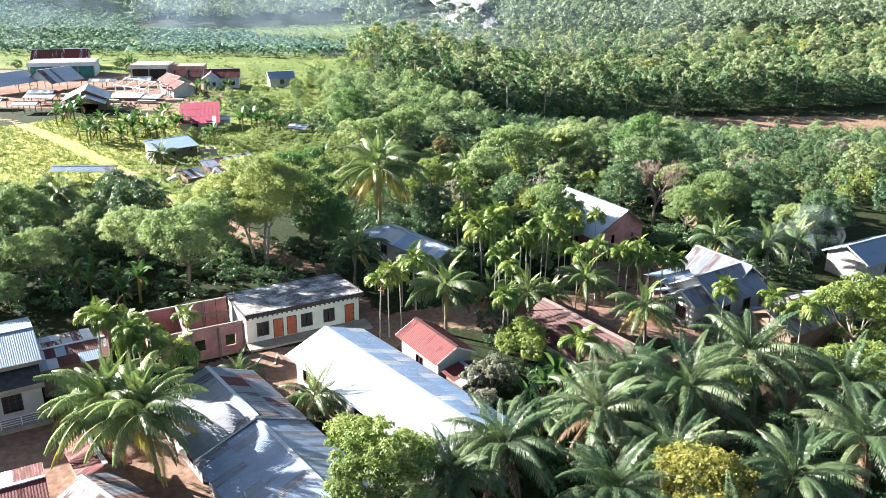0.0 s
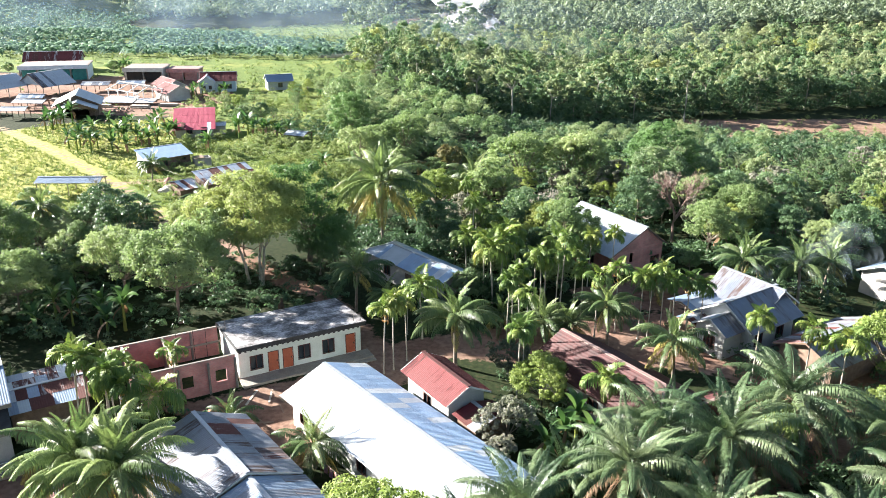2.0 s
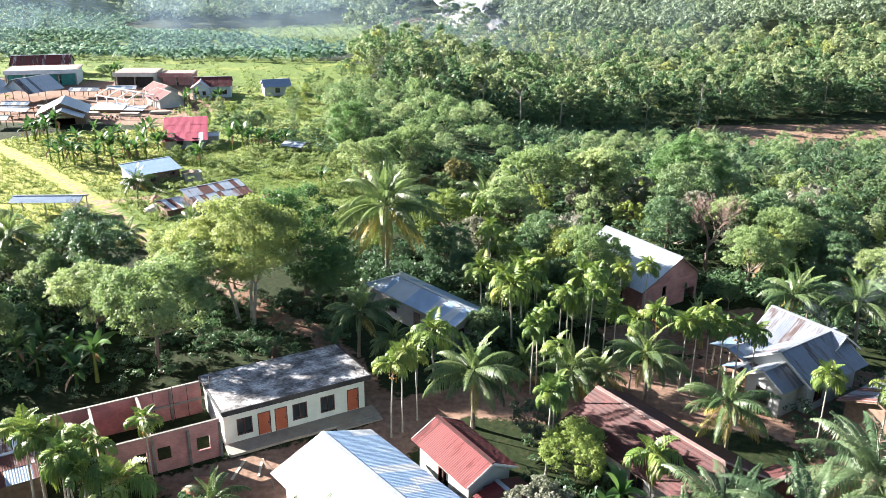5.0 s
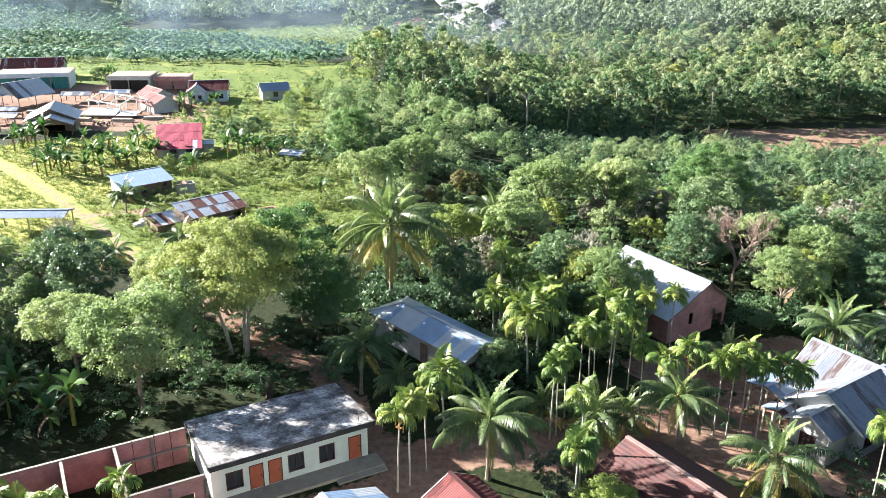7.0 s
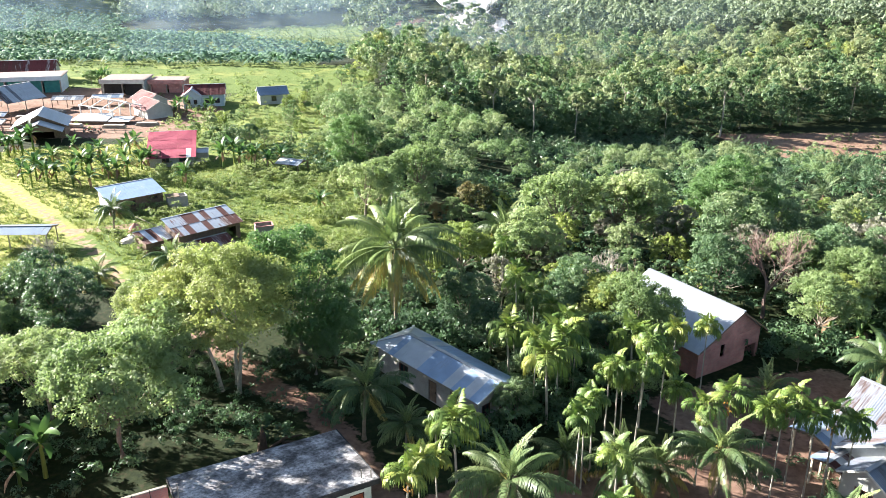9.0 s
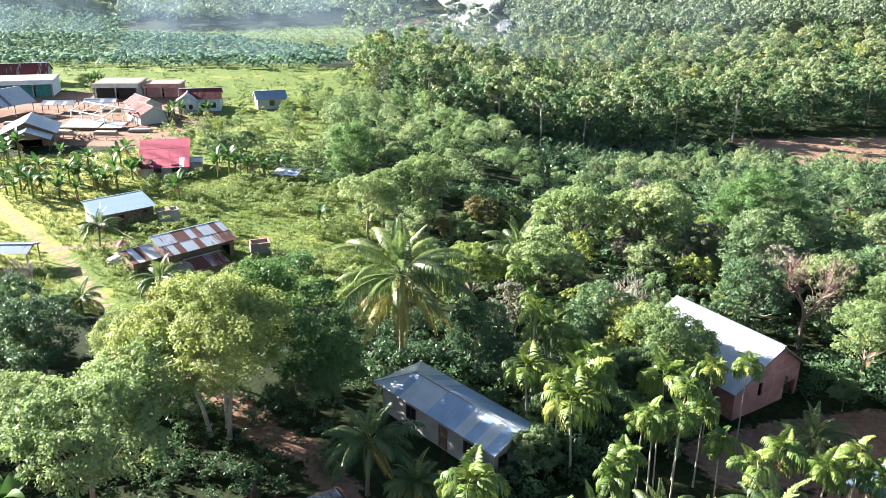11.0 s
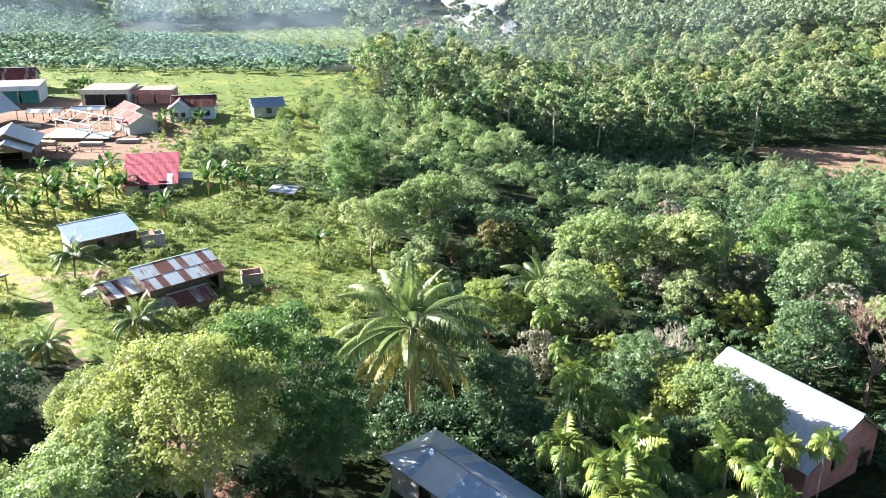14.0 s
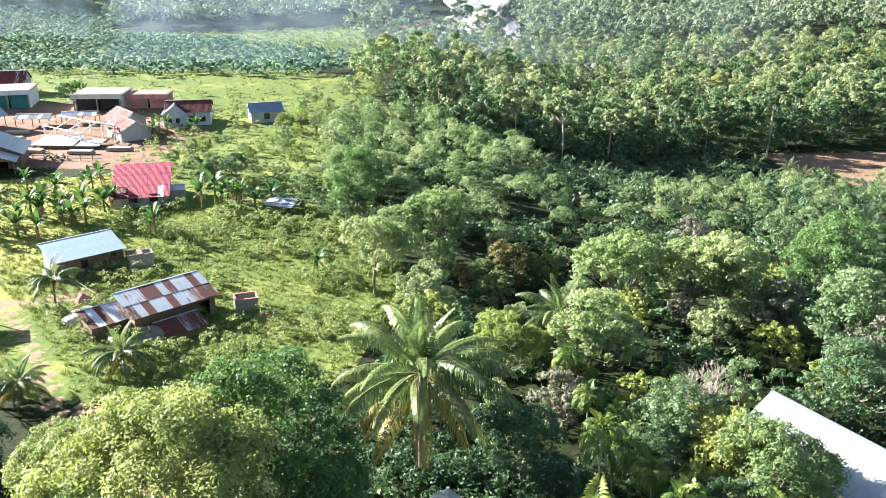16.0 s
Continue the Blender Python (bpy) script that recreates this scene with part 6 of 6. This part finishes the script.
for x, y in scatter(WOOD, 4.9, 1, 12000):
    if y > wood_edge(x) - 3:
        continue
    if x > 10 and y > wood_edge(x) - 44 and float(inside(CLEARING, np.array([x]), np.array([y]))[0]) < 0:
        if rng.random() < 0.8:
            plant("oil_far", OIL["far"], stand(x, y, rng.uniform(0, 360), rng.uniform(0.85, 1.15)))
        continue
    if x > 48 and y > 158 and rng.random() < 0.6:
        plant("oil_far", OIL["far"], stand(x, y, rng.uniform(0, 360), rng.uniform(0.8, 1.1)))
        continue
    if y > 168:
        BACK.append((x, y, (0.5 if x > 8 else 0.74) * rng.uniform(0.75, 1.15), rng.uniform(0.8, 1.2)))
        continue
    if any((x - u) ** 2 + (y - v) ** 2 < r * r for u, v, r in ((31, 114, 4.2), (27, 112, 3.5), (12.6, 113.5, 4.5), (-9.2, 110.1, 6), (5, 128, 4))):
        continue
    k = rng.choices(range(7), (6, 4, 5, 3.4, 2.4, 0.6, 3.2))[0]
    near = min(1.0, max(0.75, (y - 80) / 55))
    plant("mid_%d" % k, MID[k], stand(x, y, rng.uniform(0, 360), rng.choice((0.7, 0.9, 1.05, 1.25)) * rng.uniform(0.9, 1.1) * near * (1.0 if y < 138 else 0.85 if y < 152 else 0.68), 0.1, rng.uniform(-3, 3)))
for x, y in scatter(WOOD_LEFT, 5.6, 2) + scatter(WOOD_RIGHT, 7.6, 3):
    k = rng.choices(range(5), (4, 4, 2, 1, 3))[0]
    plant("mid_%d" % k, MID[k], stand(x, y, rng.uniform(0, 360), rng.uniform(0.7, 1.05)))
for x, y in scatter(HAMLET_TREES, 6.6, 4):
    k = rng.choices(range(4), (4, 2, 2, 3))[0]
    plant("mid_%d" % k, MID[k], stand(x, y, rng.uniform(0, 360), rng.uniform(0.5, 0.85)))
for x, y, s in ((-108, 274, 1.0), (-47, 188, 1.0), (-51, 196, 0.8), (-43, 193, 1.1), (-110, 277, 0.8), (-57, 203, 0.7), (-140, 270, 0.9)):
    plant("dark", BIG["dark"], stand(x, y, 40 * s, s * 0.78))
for x, d, k in ((17.2, -4.5, 1.18), (29.4, -3, 0.85), (38, 3, 0.75), (48, 14, 1.0), (58, 1, 0.7), (74, -4, 1.12), (83, 3, 0.9), (97, 3, 0.85), (104, 5, 0.95), (121, 2, 1.0), (138, 3, 1.0), (8, 3, 0.9), (-9, 3, 0.9)):
    plant("tall", TALL, stand(x, wood_edge(x) + d, 77 * x, k))


# ---- far woods and plantations, one mass each ----
def mass(name, label, category, templates, places, mat, seed):
    """Joins many small plants into one mesh. places: rows of x, y, size, squash."""
    r = np.random.default_rng(seed)
    vs, fs, n = [], [], 0
    for x, y, s, h in places:
        v, f = templates[r.integers(len(templates))]
        a = r.uniform(0, 6.283)
        c, d = math.cos(a), math.sin(a)
        w = np.stack([(v[:, 0] * c - v[:, 1] * d) * s + x, (v[:, 0] * d + v[:, 1] * c) * s + y, v[:, 2] * s * h + float(land(x, y))], 1)
        vs.append(w)
        fs.append(f + n)
        n += len(v)
    return single(name, quads(name, np.concatenate(vs), np.concatenate(fs), M[mat]), None, Matrix(), label, category, kind="stuff")


def far_crown(seed, rx, rz, zc, clumps, per, size):
    c, r = crown_clumps(rx, rz, zc, clumps, seed, 0.27, 7, 0.5)
    return leaves(c, r, per, size, seed, 0.75, 3)


CROWNS = [far_crown(80 + k, 3.4, 3.2, 6.6, 20, 22, 0.33) for k in range(4)]
SMALL = [far_crown(90 + k, 3.6, 3.4, 6.6, 12, 13, 0.52) for k in range(3)]
HILL = [far_crown(95 + k, 3.6, 3.4, 6.0, 16, 10, 0.5) for k in range(3)]


def band(x0, x1, y0, y1, gap, seed, ok, low=0.8, high=1.25):
    r = random.Random(seed)
    out = []
    y = y0
    while y < y1:
        x = x0 - y * 0.62 + r.uniform(0, gap)
        while x < x1 + y * 0.62:
            u, v = x + r.uniform(-0.5, 0.5) * gap, y + r.uniform(-0.9, 0.9) * gap
            if ok(u, v):
                out.append((u, v, r.uniform(low, high) * gap / 5.6, r.uniform(0.8, 1.25)))
            x += gap
        y += gap
    return out


burnt = lambda x, y: -44 < x < 36 and 440 < y < 640
edge = lambda y: -48 - 0.8 * max(0, y - 395) + 8 * math.sin(y * 0.08)
plantation = lambda x, y: x < edge(min(y, 640)) and y < 700
glade = lambda x, y: edge(y) < x < -36 - 0.12 * (y - 400) + 9 * math.sin(y * 0.06) and 385 < y < 620
pick, mixed_green, mixed_dark, mixed_gold = random.Random(3), [], [], []
for spot in band(-10, 20, 226, 430, 5.6, 7, lambda x, y: y > wood_edge(x) + 4 and not plantation(x, y) and not glade(x, y) and x > -32):
    u = pick.random()
    (mixed_green if u < 0.62 else mixed_dark if u < 0.95 else mixed_gold).append(spot)
mass("rubber_wood", "wide plantation wood of green tree crowns", "wood", CROWNS, mixed_green, "leaf_wood", 1)
mass("dark_crowns", "darker green crowns scattered through the plantation wood", "wood", CROWNS, mixed_dark, "leaf_dark", 21)
mass("yellow_crowns", "yellowing crowns scattered through the plantation wood", "wood", CROWNS, mixed_gold, "leaf_olive", 22)
THICKET = [far_crown(70 + k, 4.2, 4.0, 6.0, 48, 36, 0.24) for k in range(4)]
mass("back_wood", "dense mixed wood on the valley side", "wood", THICKET, BACK[::2], "leaf_green", 11)
mass("dark_back_wood", "darker crowns in the mixed wood on the valley side", "wood", THICKET, BACK[1::2], "leaf_dark", 12)
EDGE = [(x + rng.uniform(-1.5, 1.5), wood_edge(x) + 1.5 + d + rng.uniform(-2, 2), rng.uniform(0.75, 1.2), rng.uniform(0.85, 1.2)) for x in range(-18, 166, 3) for d in (0, 5)]
# The edge faces away from the sun; darker leaves paint its shade.
mass("wood_edge", "leafy edge of the plantation wood, its shade put into the colour", "wood", [far_crown(50 + k, 3.0, 5.4, 5.4, 28, 26, 0.3) for k in range(3)], EDGE, "leaf_deep", 13)
mass("far_wood", "distant wooded slopes", "wood", SMALL, band(0, 0, 432, 760, 9.0, 8, lambda x, y: not plantation(x, y) and not glade(x, y) and not burnt(x, y)), "leaf_hazed", 2)
mass("hill_wood", "wooded hills at the skyline", "wood", HILL, band(0, 0, 764, 960, 22.0, 9, lambda x, y: True), "leaf_hazed", 3)


def star(seed, n, length, up):
    """A small palm crown: keeled arching blades round one point."""
    r = np.random.default_rng(seed)
    vs, fs = [], []
    for i in range(n):
        a, e = 2.4 * i + r.uniform(-0.3, 0.3), radians(r.uniform(5, 70))
        d, s = np.array([math.cos(a), math.sin(a), 0]), np.array([-math.sin(a), math.cos(a), 0])
        p0 = np.array([0, 0, up])
        p1 = p0 + length * 0.55 * (d * math.cos(e) + np.array([0, 0, math.sin(e)]))
        p2 = p1 + length * 0.55 * (d * 0.8 + np.array([0, 0, math.sin(e) - 0.9]))
        w = 0.16 * length
        q = len(vs)
        vs += [p0 - s * 0.05, p0 + s * 0.05, p1 + s * w - (0, 0, w * 0.5), p1, p1 - s * w - (0, 0, w * 0.5), p2 - s * 0.2 * w, p2 + s * 0.2 * w]
        fs += [(q, q + 1, q + 2, q + 3), (q, q + 3, q + 4, q), (q + 3, q + 2, q + 6, q + 5), (q + 4, q + 3, q + 5, q + 4)]
    return np.array(vs), np.array([f if f[0] != f[3] else (f[0], f[1], f[2], f[2]) for f in fs])


STARS = []
for k in range(3):
    v, f = star(k, 13, 3.3, 2.0)
    tri = np.concatenate([f[:, [0, 1, 2]], f[:, [0, 2, 3]]])
    tri = tri[(tri[:, 0] != tri[:, 1]) & (tri[:, 1] != tri[:, 2]) & (tri[:, 0] != tri[:, 2])]
    STARS.append((v, tri))
mass("oil_palm_plantation", "distant plantation of oil palms in rows", "plantation", STARS, band(0, -20, 316, 700, 5.2, 10, lambda x, y: plantation(x, y)), "plantation", 4)
mass("young_plantation", "distant slope planted with young palms", "plantation", [(v * np.array([0.55, 0.55, 0.45]), f) for v, f in STARS[:1]], band(0, -20, 385, 640, 5.5, 12, lambda x, y: glade(x, y)), "grass", 5)

# ---- undergrowth and grass ----
rng = random.Random(21)
BUSH = []
for k in range(4):
    c, r = crown_clumps(0.9, 0.7, 0.5, 6, 60 + k, 0.42, 4)
    BUSH.append(leaves(c, r, 18, 0.13, 60 + k, 0.75, 3))
# shaded: bushes under trees, their shade given as a darker leaf colour.
low, shaded = [], []
GARDEN = [(-48, 82), (-32, 82), (-26, 88), (-12, 92), (-14, 104), (-34, 106), (-50, 98)]
GARDEN_MID = [(-4, 86), (4, 90), (14, 96), (14, 112), (-10, 114), (-13, 108), (0, 100)]
GARDEN_RIGHT = [(0, 44), (50, 44), (60, 72), (48, 92), (46, 104), (34, 108), (36, 96), (46, 86), (44, 72), (30, 60), (20, 60), (14, 64), (8, 78), (3, 74), (4, 58)]
GARDEN_LEFT = [(-34, 66), (-24, 70), (-20, 66), (-22, 60), (-30, 58)]
for poly, n, s in ((GARDEN, 320, 1.0), (YARD_RIGHT, 230, 0.9), (GARDEN_MID, 320, 1.4), ([(-16, 104), (-2, 106), (-4, 118), (-16, 122), (-22, 112)], 120, 1.3), ([(24, 104), (50, 100), (56, 116), (36, 120), (24, 118)], 160, 1.5), (CLEARING, 160, 1.0), (MEADOW, 420, 1.0), (HAMLET_GREEN, 420, 1.2), ([(-14, 168), (-30, 176), (-44, 190), (-30, 196), (-14, 176)], 120, 1.2), (GARDEN_RIGHT, 420, 1.3), (GARDEN_LEFT, 40, 1.0), (WOOD, 1200, 2.2), (FIELD, 2800, 1.05), (WOOD_LEFT, 350, 2.0), (VILLAGE, 40, 0.9), ([(-8, 236), (19, 232), (42, 252), (66, 262), (113, 279), (165, 292), (165, 298), (66, 268), (-10, 262)], 420, 2.3)):
    xs, ys = [p[0] for p in poly], [p[1] for p in poly]
    k = 0
    while k < n:
        x, y = rng.uniform(min(xs), max(xs)), rng.uniform(min(ys), max(ys))
        if float(inside(poly, np.array([x]), np.array([y]))[0]) > 0:
            k += 1
            if float(along(TRACK, np.array([x]), np.array([y]))[0]) > 2.5 and not (poly is FIELD and (x < -56 and rng.random() < 0.9 or noise.noise(Vector((x, y, 0)) * 0.12) < -0.1)):
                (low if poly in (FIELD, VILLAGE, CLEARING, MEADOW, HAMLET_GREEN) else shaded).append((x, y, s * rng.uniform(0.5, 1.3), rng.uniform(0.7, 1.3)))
mass("undergrowth", "low green bushes and weeds between trees and over the grass", "bushes", BUSH, low, "leaf_weed", 6)
mass("shade_undergrowth", "low bushes under the trees, darkened in colour for the shade there", "bushes", BUSH, shaded, "leaf_deep", 16)

TUFTS = []
for k in range(3):
    r = np.random.default_rng(k)
    vs, fs = [], []
    for i in range(9):
        a, d = r.uniform(0, 6.28), r.uniform(0, 0.3)
        p = np.array([d * math.cos(a), d * math.sin(a), -0.03])
        s = np.array([-math.sin(a), math.cos(a), 0]) * 0.05
        q = len(vs)
        vs += [p - s, p + s, p + np.array([math.cos(a) * 0.2, math.sin(a) * 0.2, r.uniform(0.25, 0.5)])]
        fs.append((q, q + 1, q + 2))
    TUFTS.append((np.array(vs), np.array(fs)))
tufts = []
while len(tufts) < 14000:
    x, y = rng.uniform(-110, -12), rng.uniform(121, 196)
    if float(inside(FIELD, np.array([x]), np.array([y]))[0]) > 0 and float(along(TRACK, np.array([x]), np.array([y]))[0]) > 1.6:
        tufts.append((x, y, rng.uniform(0.5, 1.2), 1.0))
mass("grass", "tufts of rough yellow green grass", "grass", TUFTS, tufts, "grass", 7)

# ---- small things about the yards ----
def stump(m):
    t = thing("broken_stump", m, "broken reddish tree stump behind the row house", "stump")
    part("trunk", Geo().tube([(0, 0, -0.1), (0.05, 0, 0.8), (0.1, 0.05, 1.7), (0.16, 0.1, 2.5)], [0.5, 0.4, 0.3, 0.06], 7), M["husk"], t)
    for a in (0.4, 2.4, 4.4):
        part("splinter", Geo().tube([(0.3 * math.cos(a), 0.3 * math.sin(a), 0), (0.2 * math.cos(a), 0.2 * math.sin(a), 0.9), (0.34 * math.cos(a), 0.34 * math.sin(a), 1.7)], [0.2, 0.14, 0.03], 5), M["husk"], t)
    return t


stump(stand(-18.6, 88.4, 20, 1.0))
for k, (x, y, a, l) in enumerate(((-16.6, 88.8, 15, 4.2), (-15.6, 89.6, -10, 3.4), (-17.0, 90.0, 40, 3.0), (-14.8, 88.6, 70, 2.2))):
    single("fallen_log", Geo().tube([(-l / 2, 0, 0.12), (0, 0.08, 0.2 + 0.1 * k), (l / 2, 0, 0.14)], [0.13, 0.12, 0.07], 7), M["husk"], stand(x, y, a, 1.0, 0.0), "fallen brown log among weeds", "log", "fallen logs")
rngs = random.Random(3)
for k in range(9):
    x, y = -18.0 + rngs.uniform(-3, 4), 70.5 + rngs.uniform(-3, 2.5)
    single("loose_plank", Geo().box(-1.1, 1.1, -0.09, 0.09, 0.0, 0.05), M["timber" if k % 2 else "timber_pale"], stand(x, y, rngs.uniform(0, 180), rngs.uniform(0.6, 1.2), -0.01), "loose building plank lying on red earth", "plank", "loose planks")
for k, (x, y) in enumerate(((-13.0, 66.8), (-12.2, 67.6), (-11.7, 66.9))):
    single("sack", Geo().tube([(-0.35, 0, 0.14), (-0.2, 0, 0.17), (0.2, 0, 0.17), (0.36, 0, 0.13)], [0.06, 0.17, 0.17, 0.05], 8), M["concrete_pale"], stand(x, y, 40 * k, 1.0, 0.0), "pale cement sack on the yard", "sack", "sacks")


def washing(x, y, a):
    t = thing("washing_line", stand(x, y, a, 1.0, 0.0), "washing line with purple and orange cloths between two poles", "washing line")
    for sx in (-1.6, 1.6):
        part("pole", Geo().tube([(sx, 0, -0.1), (sx, 0, 1.8)], [0.035, 0.03], 5), M["timber"], t)
    part("line", Geo().tube([(-1.6, 0, 1.7), (0, 0, 1.62), (1.6, 0, 1.7)], [0.012] * 3, 4), M["concrete_pale"], t)
    for k in range(4):
        g, c = Geo(), -1.2 + 0.75 * k
        for i in range(5):
            for j in range(4):
                g.v.append((c + 0.14 * i, 0.05 * math.sin(1.7 * i + j), 1.62 - 0.3 * j))
        g.f = [(i * 4 + j, i * 4 + j + 1, i * 4 + j + 5, i * 4 + j + 4) for i in range(4) for j in range(3)]
        part("cloth", g, M["cloth"], t, "hung coloured cloth")


washing(-9.2, 59.2, -50)


def dish(m):
    """A wire mesh bowl, tilted to the sky, on a pole."""
    t = thing("satellite_dish", m, "large grey mesh satellite dish on a pole beside the patched hut", "satellite dish")
    part("pole", Geo().tube([(0, 0, -0.2), (0, 0, 1.25)], [0.05, 0.045], 7), M["concrete"], t)
    g, n = Geo(), 20
    for k in range(6):
        q = 1.25 * k / 5
        for i in range(n):
            g.v.append((q * math.cos(6.283 * i / n), q * math.sin(6.283 * i / n), 0.24 * q * q))
    g.f = [(k * n + i, k * n + (i + 1) % n, (k + 1) * n + (i + 1) % n, (k + 1) * n + i) for k in range(5) for i in range(n)]
    bowl = part("bowl", g, M["concrete"], t, at=pose(0, 0, 1.25, 24, 12, 0))
    for i in range(3):
        c, d = math.cos(2.094 * i), math.sin(2.094 * i)
        part("strut", Geo().tube([(1.2 * c, 1.2 * d, 0.35), (0.05 * c, 0.05 * d, 1.0)], [0.015, 0.015], 4), M["slab_edge"], bowl)
    part("feed_horn", Geo().tube([(0, 0, 0.92), (0, 0, 1.1)], [0.07, 0.05], 8), M["slab_edge"], bowl)
    return t


dish(stand(-37.0, 132.6, 0, 1.0, 0.0))


def cable(name, a, b, sag, label):
    pts = [Vector(a).lerp(Vector(b), s) - Vector((0, 0, sag * 4 * s * (1 - s))) for s in (0, 0.15, 0.3, 0.5, 0.7, 0.85, 1)]
    single(name, Geo().tube(pts, [0.035] * 7, 4), M["concrete_pale"], Matrix(), label, "cable")


cable("power_cable", (-54.2, 149.0, 2.0), (-41.0, 137.0, 1.6), 0.7, "slack pale cable running between the two huts")
single("tarpaulin", Geo().slab([(-1.6, -1.2, 1.3), (1.6, -1.3, 1.2), (1.5, 1.2, 1.9), (-1.5, 1.3, 2.0)], 0.05).box(-1.4, -1.3, -1.1, -1.0, -0.2, 1.2).box(1.3, 1.4, -1.1, -1.0, -0.2, 1.1), M["blue_sheet"], stand(-26.7, 252.0, 10, 1.2, 0.0), "blue tarpaulin shelter at the edge of the wood", "tarpaulin")
single("water_drum", Geo().tube([(0, 0, 0), (0, 0, 0.9), (0, 0, 0.95)], [0.3, 0.3, 0.1], 12), M["blue_sheet"], stand(-38.2, 60.6, 0, 1.0, 0.0), "blue plastic water drum beside the veranda", "drum")
part_fence = [(-104 + 2.2 * i, 206.5 + 0.3 * math.sin(i)) for i in range(16)]
fence = thing("rail_fence", pose(0, 0, 0), "grey rail fence round the market ground", "fence")
for (x0, y0), (x1, y1) in zip(part_fence, part_fence[1:]):
    z = height(x0, y0)
    part("post", Geo().box(x0 - 0.06, x0 + 0.06, y0 - 0.06, y0 + 0.06, z - 0.3, z + 1.1), M["timber_pale"], fence)
    for h in (0.45, 0.95):
        part("rail", Geo().beam((x0, y0, z + h), (x1, y1, height(x1, y1) + h), 0.05, 0.1), M["timber_pale"], fence)

# ---- smoke, and a haze shell over the far slopes ----
def smoke_haze_material(name, colour, thick, scale, thins=None):
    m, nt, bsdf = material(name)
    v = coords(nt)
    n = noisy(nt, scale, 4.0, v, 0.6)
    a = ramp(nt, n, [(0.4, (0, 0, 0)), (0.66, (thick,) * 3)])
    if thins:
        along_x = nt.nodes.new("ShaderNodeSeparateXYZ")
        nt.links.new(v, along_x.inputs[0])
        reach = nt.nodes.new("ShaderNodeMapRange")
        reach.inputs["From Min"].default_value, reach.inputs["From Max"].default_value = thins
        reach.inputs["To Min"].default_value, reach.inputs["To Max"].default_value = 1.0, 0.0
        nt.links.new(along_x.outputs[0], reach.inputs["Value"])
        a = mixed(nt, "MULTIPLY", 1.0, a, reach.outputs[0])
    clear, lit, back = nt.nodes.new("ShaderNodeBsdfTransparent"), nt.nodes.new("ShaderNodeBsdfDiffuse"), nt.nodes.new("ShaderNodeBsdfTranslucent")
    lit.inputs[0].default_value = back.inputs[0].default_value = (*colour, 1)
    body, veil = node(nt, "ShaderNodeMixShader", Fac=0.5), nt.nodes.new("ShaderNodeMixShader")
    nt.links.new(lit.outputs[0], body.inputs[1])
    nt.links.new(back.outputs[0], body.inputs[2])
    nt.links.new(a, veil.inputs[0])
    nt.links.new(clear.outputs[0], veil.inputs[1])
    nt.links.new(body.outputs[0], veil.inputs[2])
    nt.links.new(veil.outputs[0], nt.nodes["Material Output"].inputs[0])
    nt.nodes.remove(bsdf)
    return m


M["smoke_white"] = smoke_haze_material("white_smoke", (0.85, 0.87, 0.9), 0.8, 0.075)
M["smoke_blue"] = smoke_haze_material("thin_blue_smoke", (0.62, 0.74, 0.88), 0.05, 0.3)


def puffs(name, label, centre, blobs, mat, seed):
    """Billowing smoke: a few overlapping soft lumps."""
    rng = np.random.default_rng(seed)
    bm = bmesh.new()
    for x, y, z, r in blobs:
        made = bmesh.ops.create_icosphere(bm, subdivisions=3, radius=r)["verts"]
        for v in made:
            k = 1 + 0.35 * noise.noise(v.co / r * 1.7 + Vector((x, y, z)))
            v.co = Vector((x, y, z)) + v.co * k
    me = bpy.data.meshes.new(name)
    bm.to_mesh(me)
    bm.free()
    me.materials.append(M[mat])
    me.polygons.foreach_set("use_smooth", np.ones(len(me.polygons), bool))
    single(name, me, None, Matrix.Translation(centre), label, "smoke", kind="stuff")


puffs("field_smoke", "white smoke rising from a burning field before the hills", (3, 472, height(3, 472)),
      [(-6, 0, 9, 9), (8, 3, 11, 11), (19, -2, 8, 8), (6, 6, 28, 15)], "smoke_white", 1)
# Haze over the far slopes, put in as one large see-through shell.
M["haze_thin"] = smoke_haze_material("thin_far_haze", (0.42, 0.58, 0.8), 0.2, 0.012, (30, 260))
haze_bm = bmesh.new()
for v in bmesh.ops.create_icosphere(haze_bm, subdivisions=4, radius=1.0)["verts"]:
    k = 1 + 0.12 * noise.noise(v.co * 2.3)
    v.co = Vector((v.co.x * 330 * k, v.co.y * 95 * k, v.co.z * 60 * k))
haze_mesh = bpy.data.meshes.new("drifting_smoke")
haze_bm.to_mesh(haze_mesh)
haze_bm.free()
haze_mesh.materials.append(M["haze_thin"])
haze_mesh.polygons.foreach_set("use_smooth", np.ones(len(haze_mesh.polygons), bool))
single("drifting_smoke", haze_mesh, None, Matrix.Translation((-120, 430, -8)), "thin pale shell added as haze over the far slopes", "smoke", kind="stuff")
wisp = random.Random(9)
puffs("hearth_smoke", "thin bluish smoke drifting over the yard", (38.0, 93.0, 0.5),
      [(-3.0 + 3.4 * k, wisp.uniform(-1, 1), 3.0 + 1.1 * k, 2.0 + 0.35 * k) for k in range(4)], "smoke_blue", 2)
for x, y, s in ((-1, 449, 1.4), (10, 453, 1.35), (16, 450, 1.1)):
    plant("tall", None, stand(x, y, 30 * s, s))
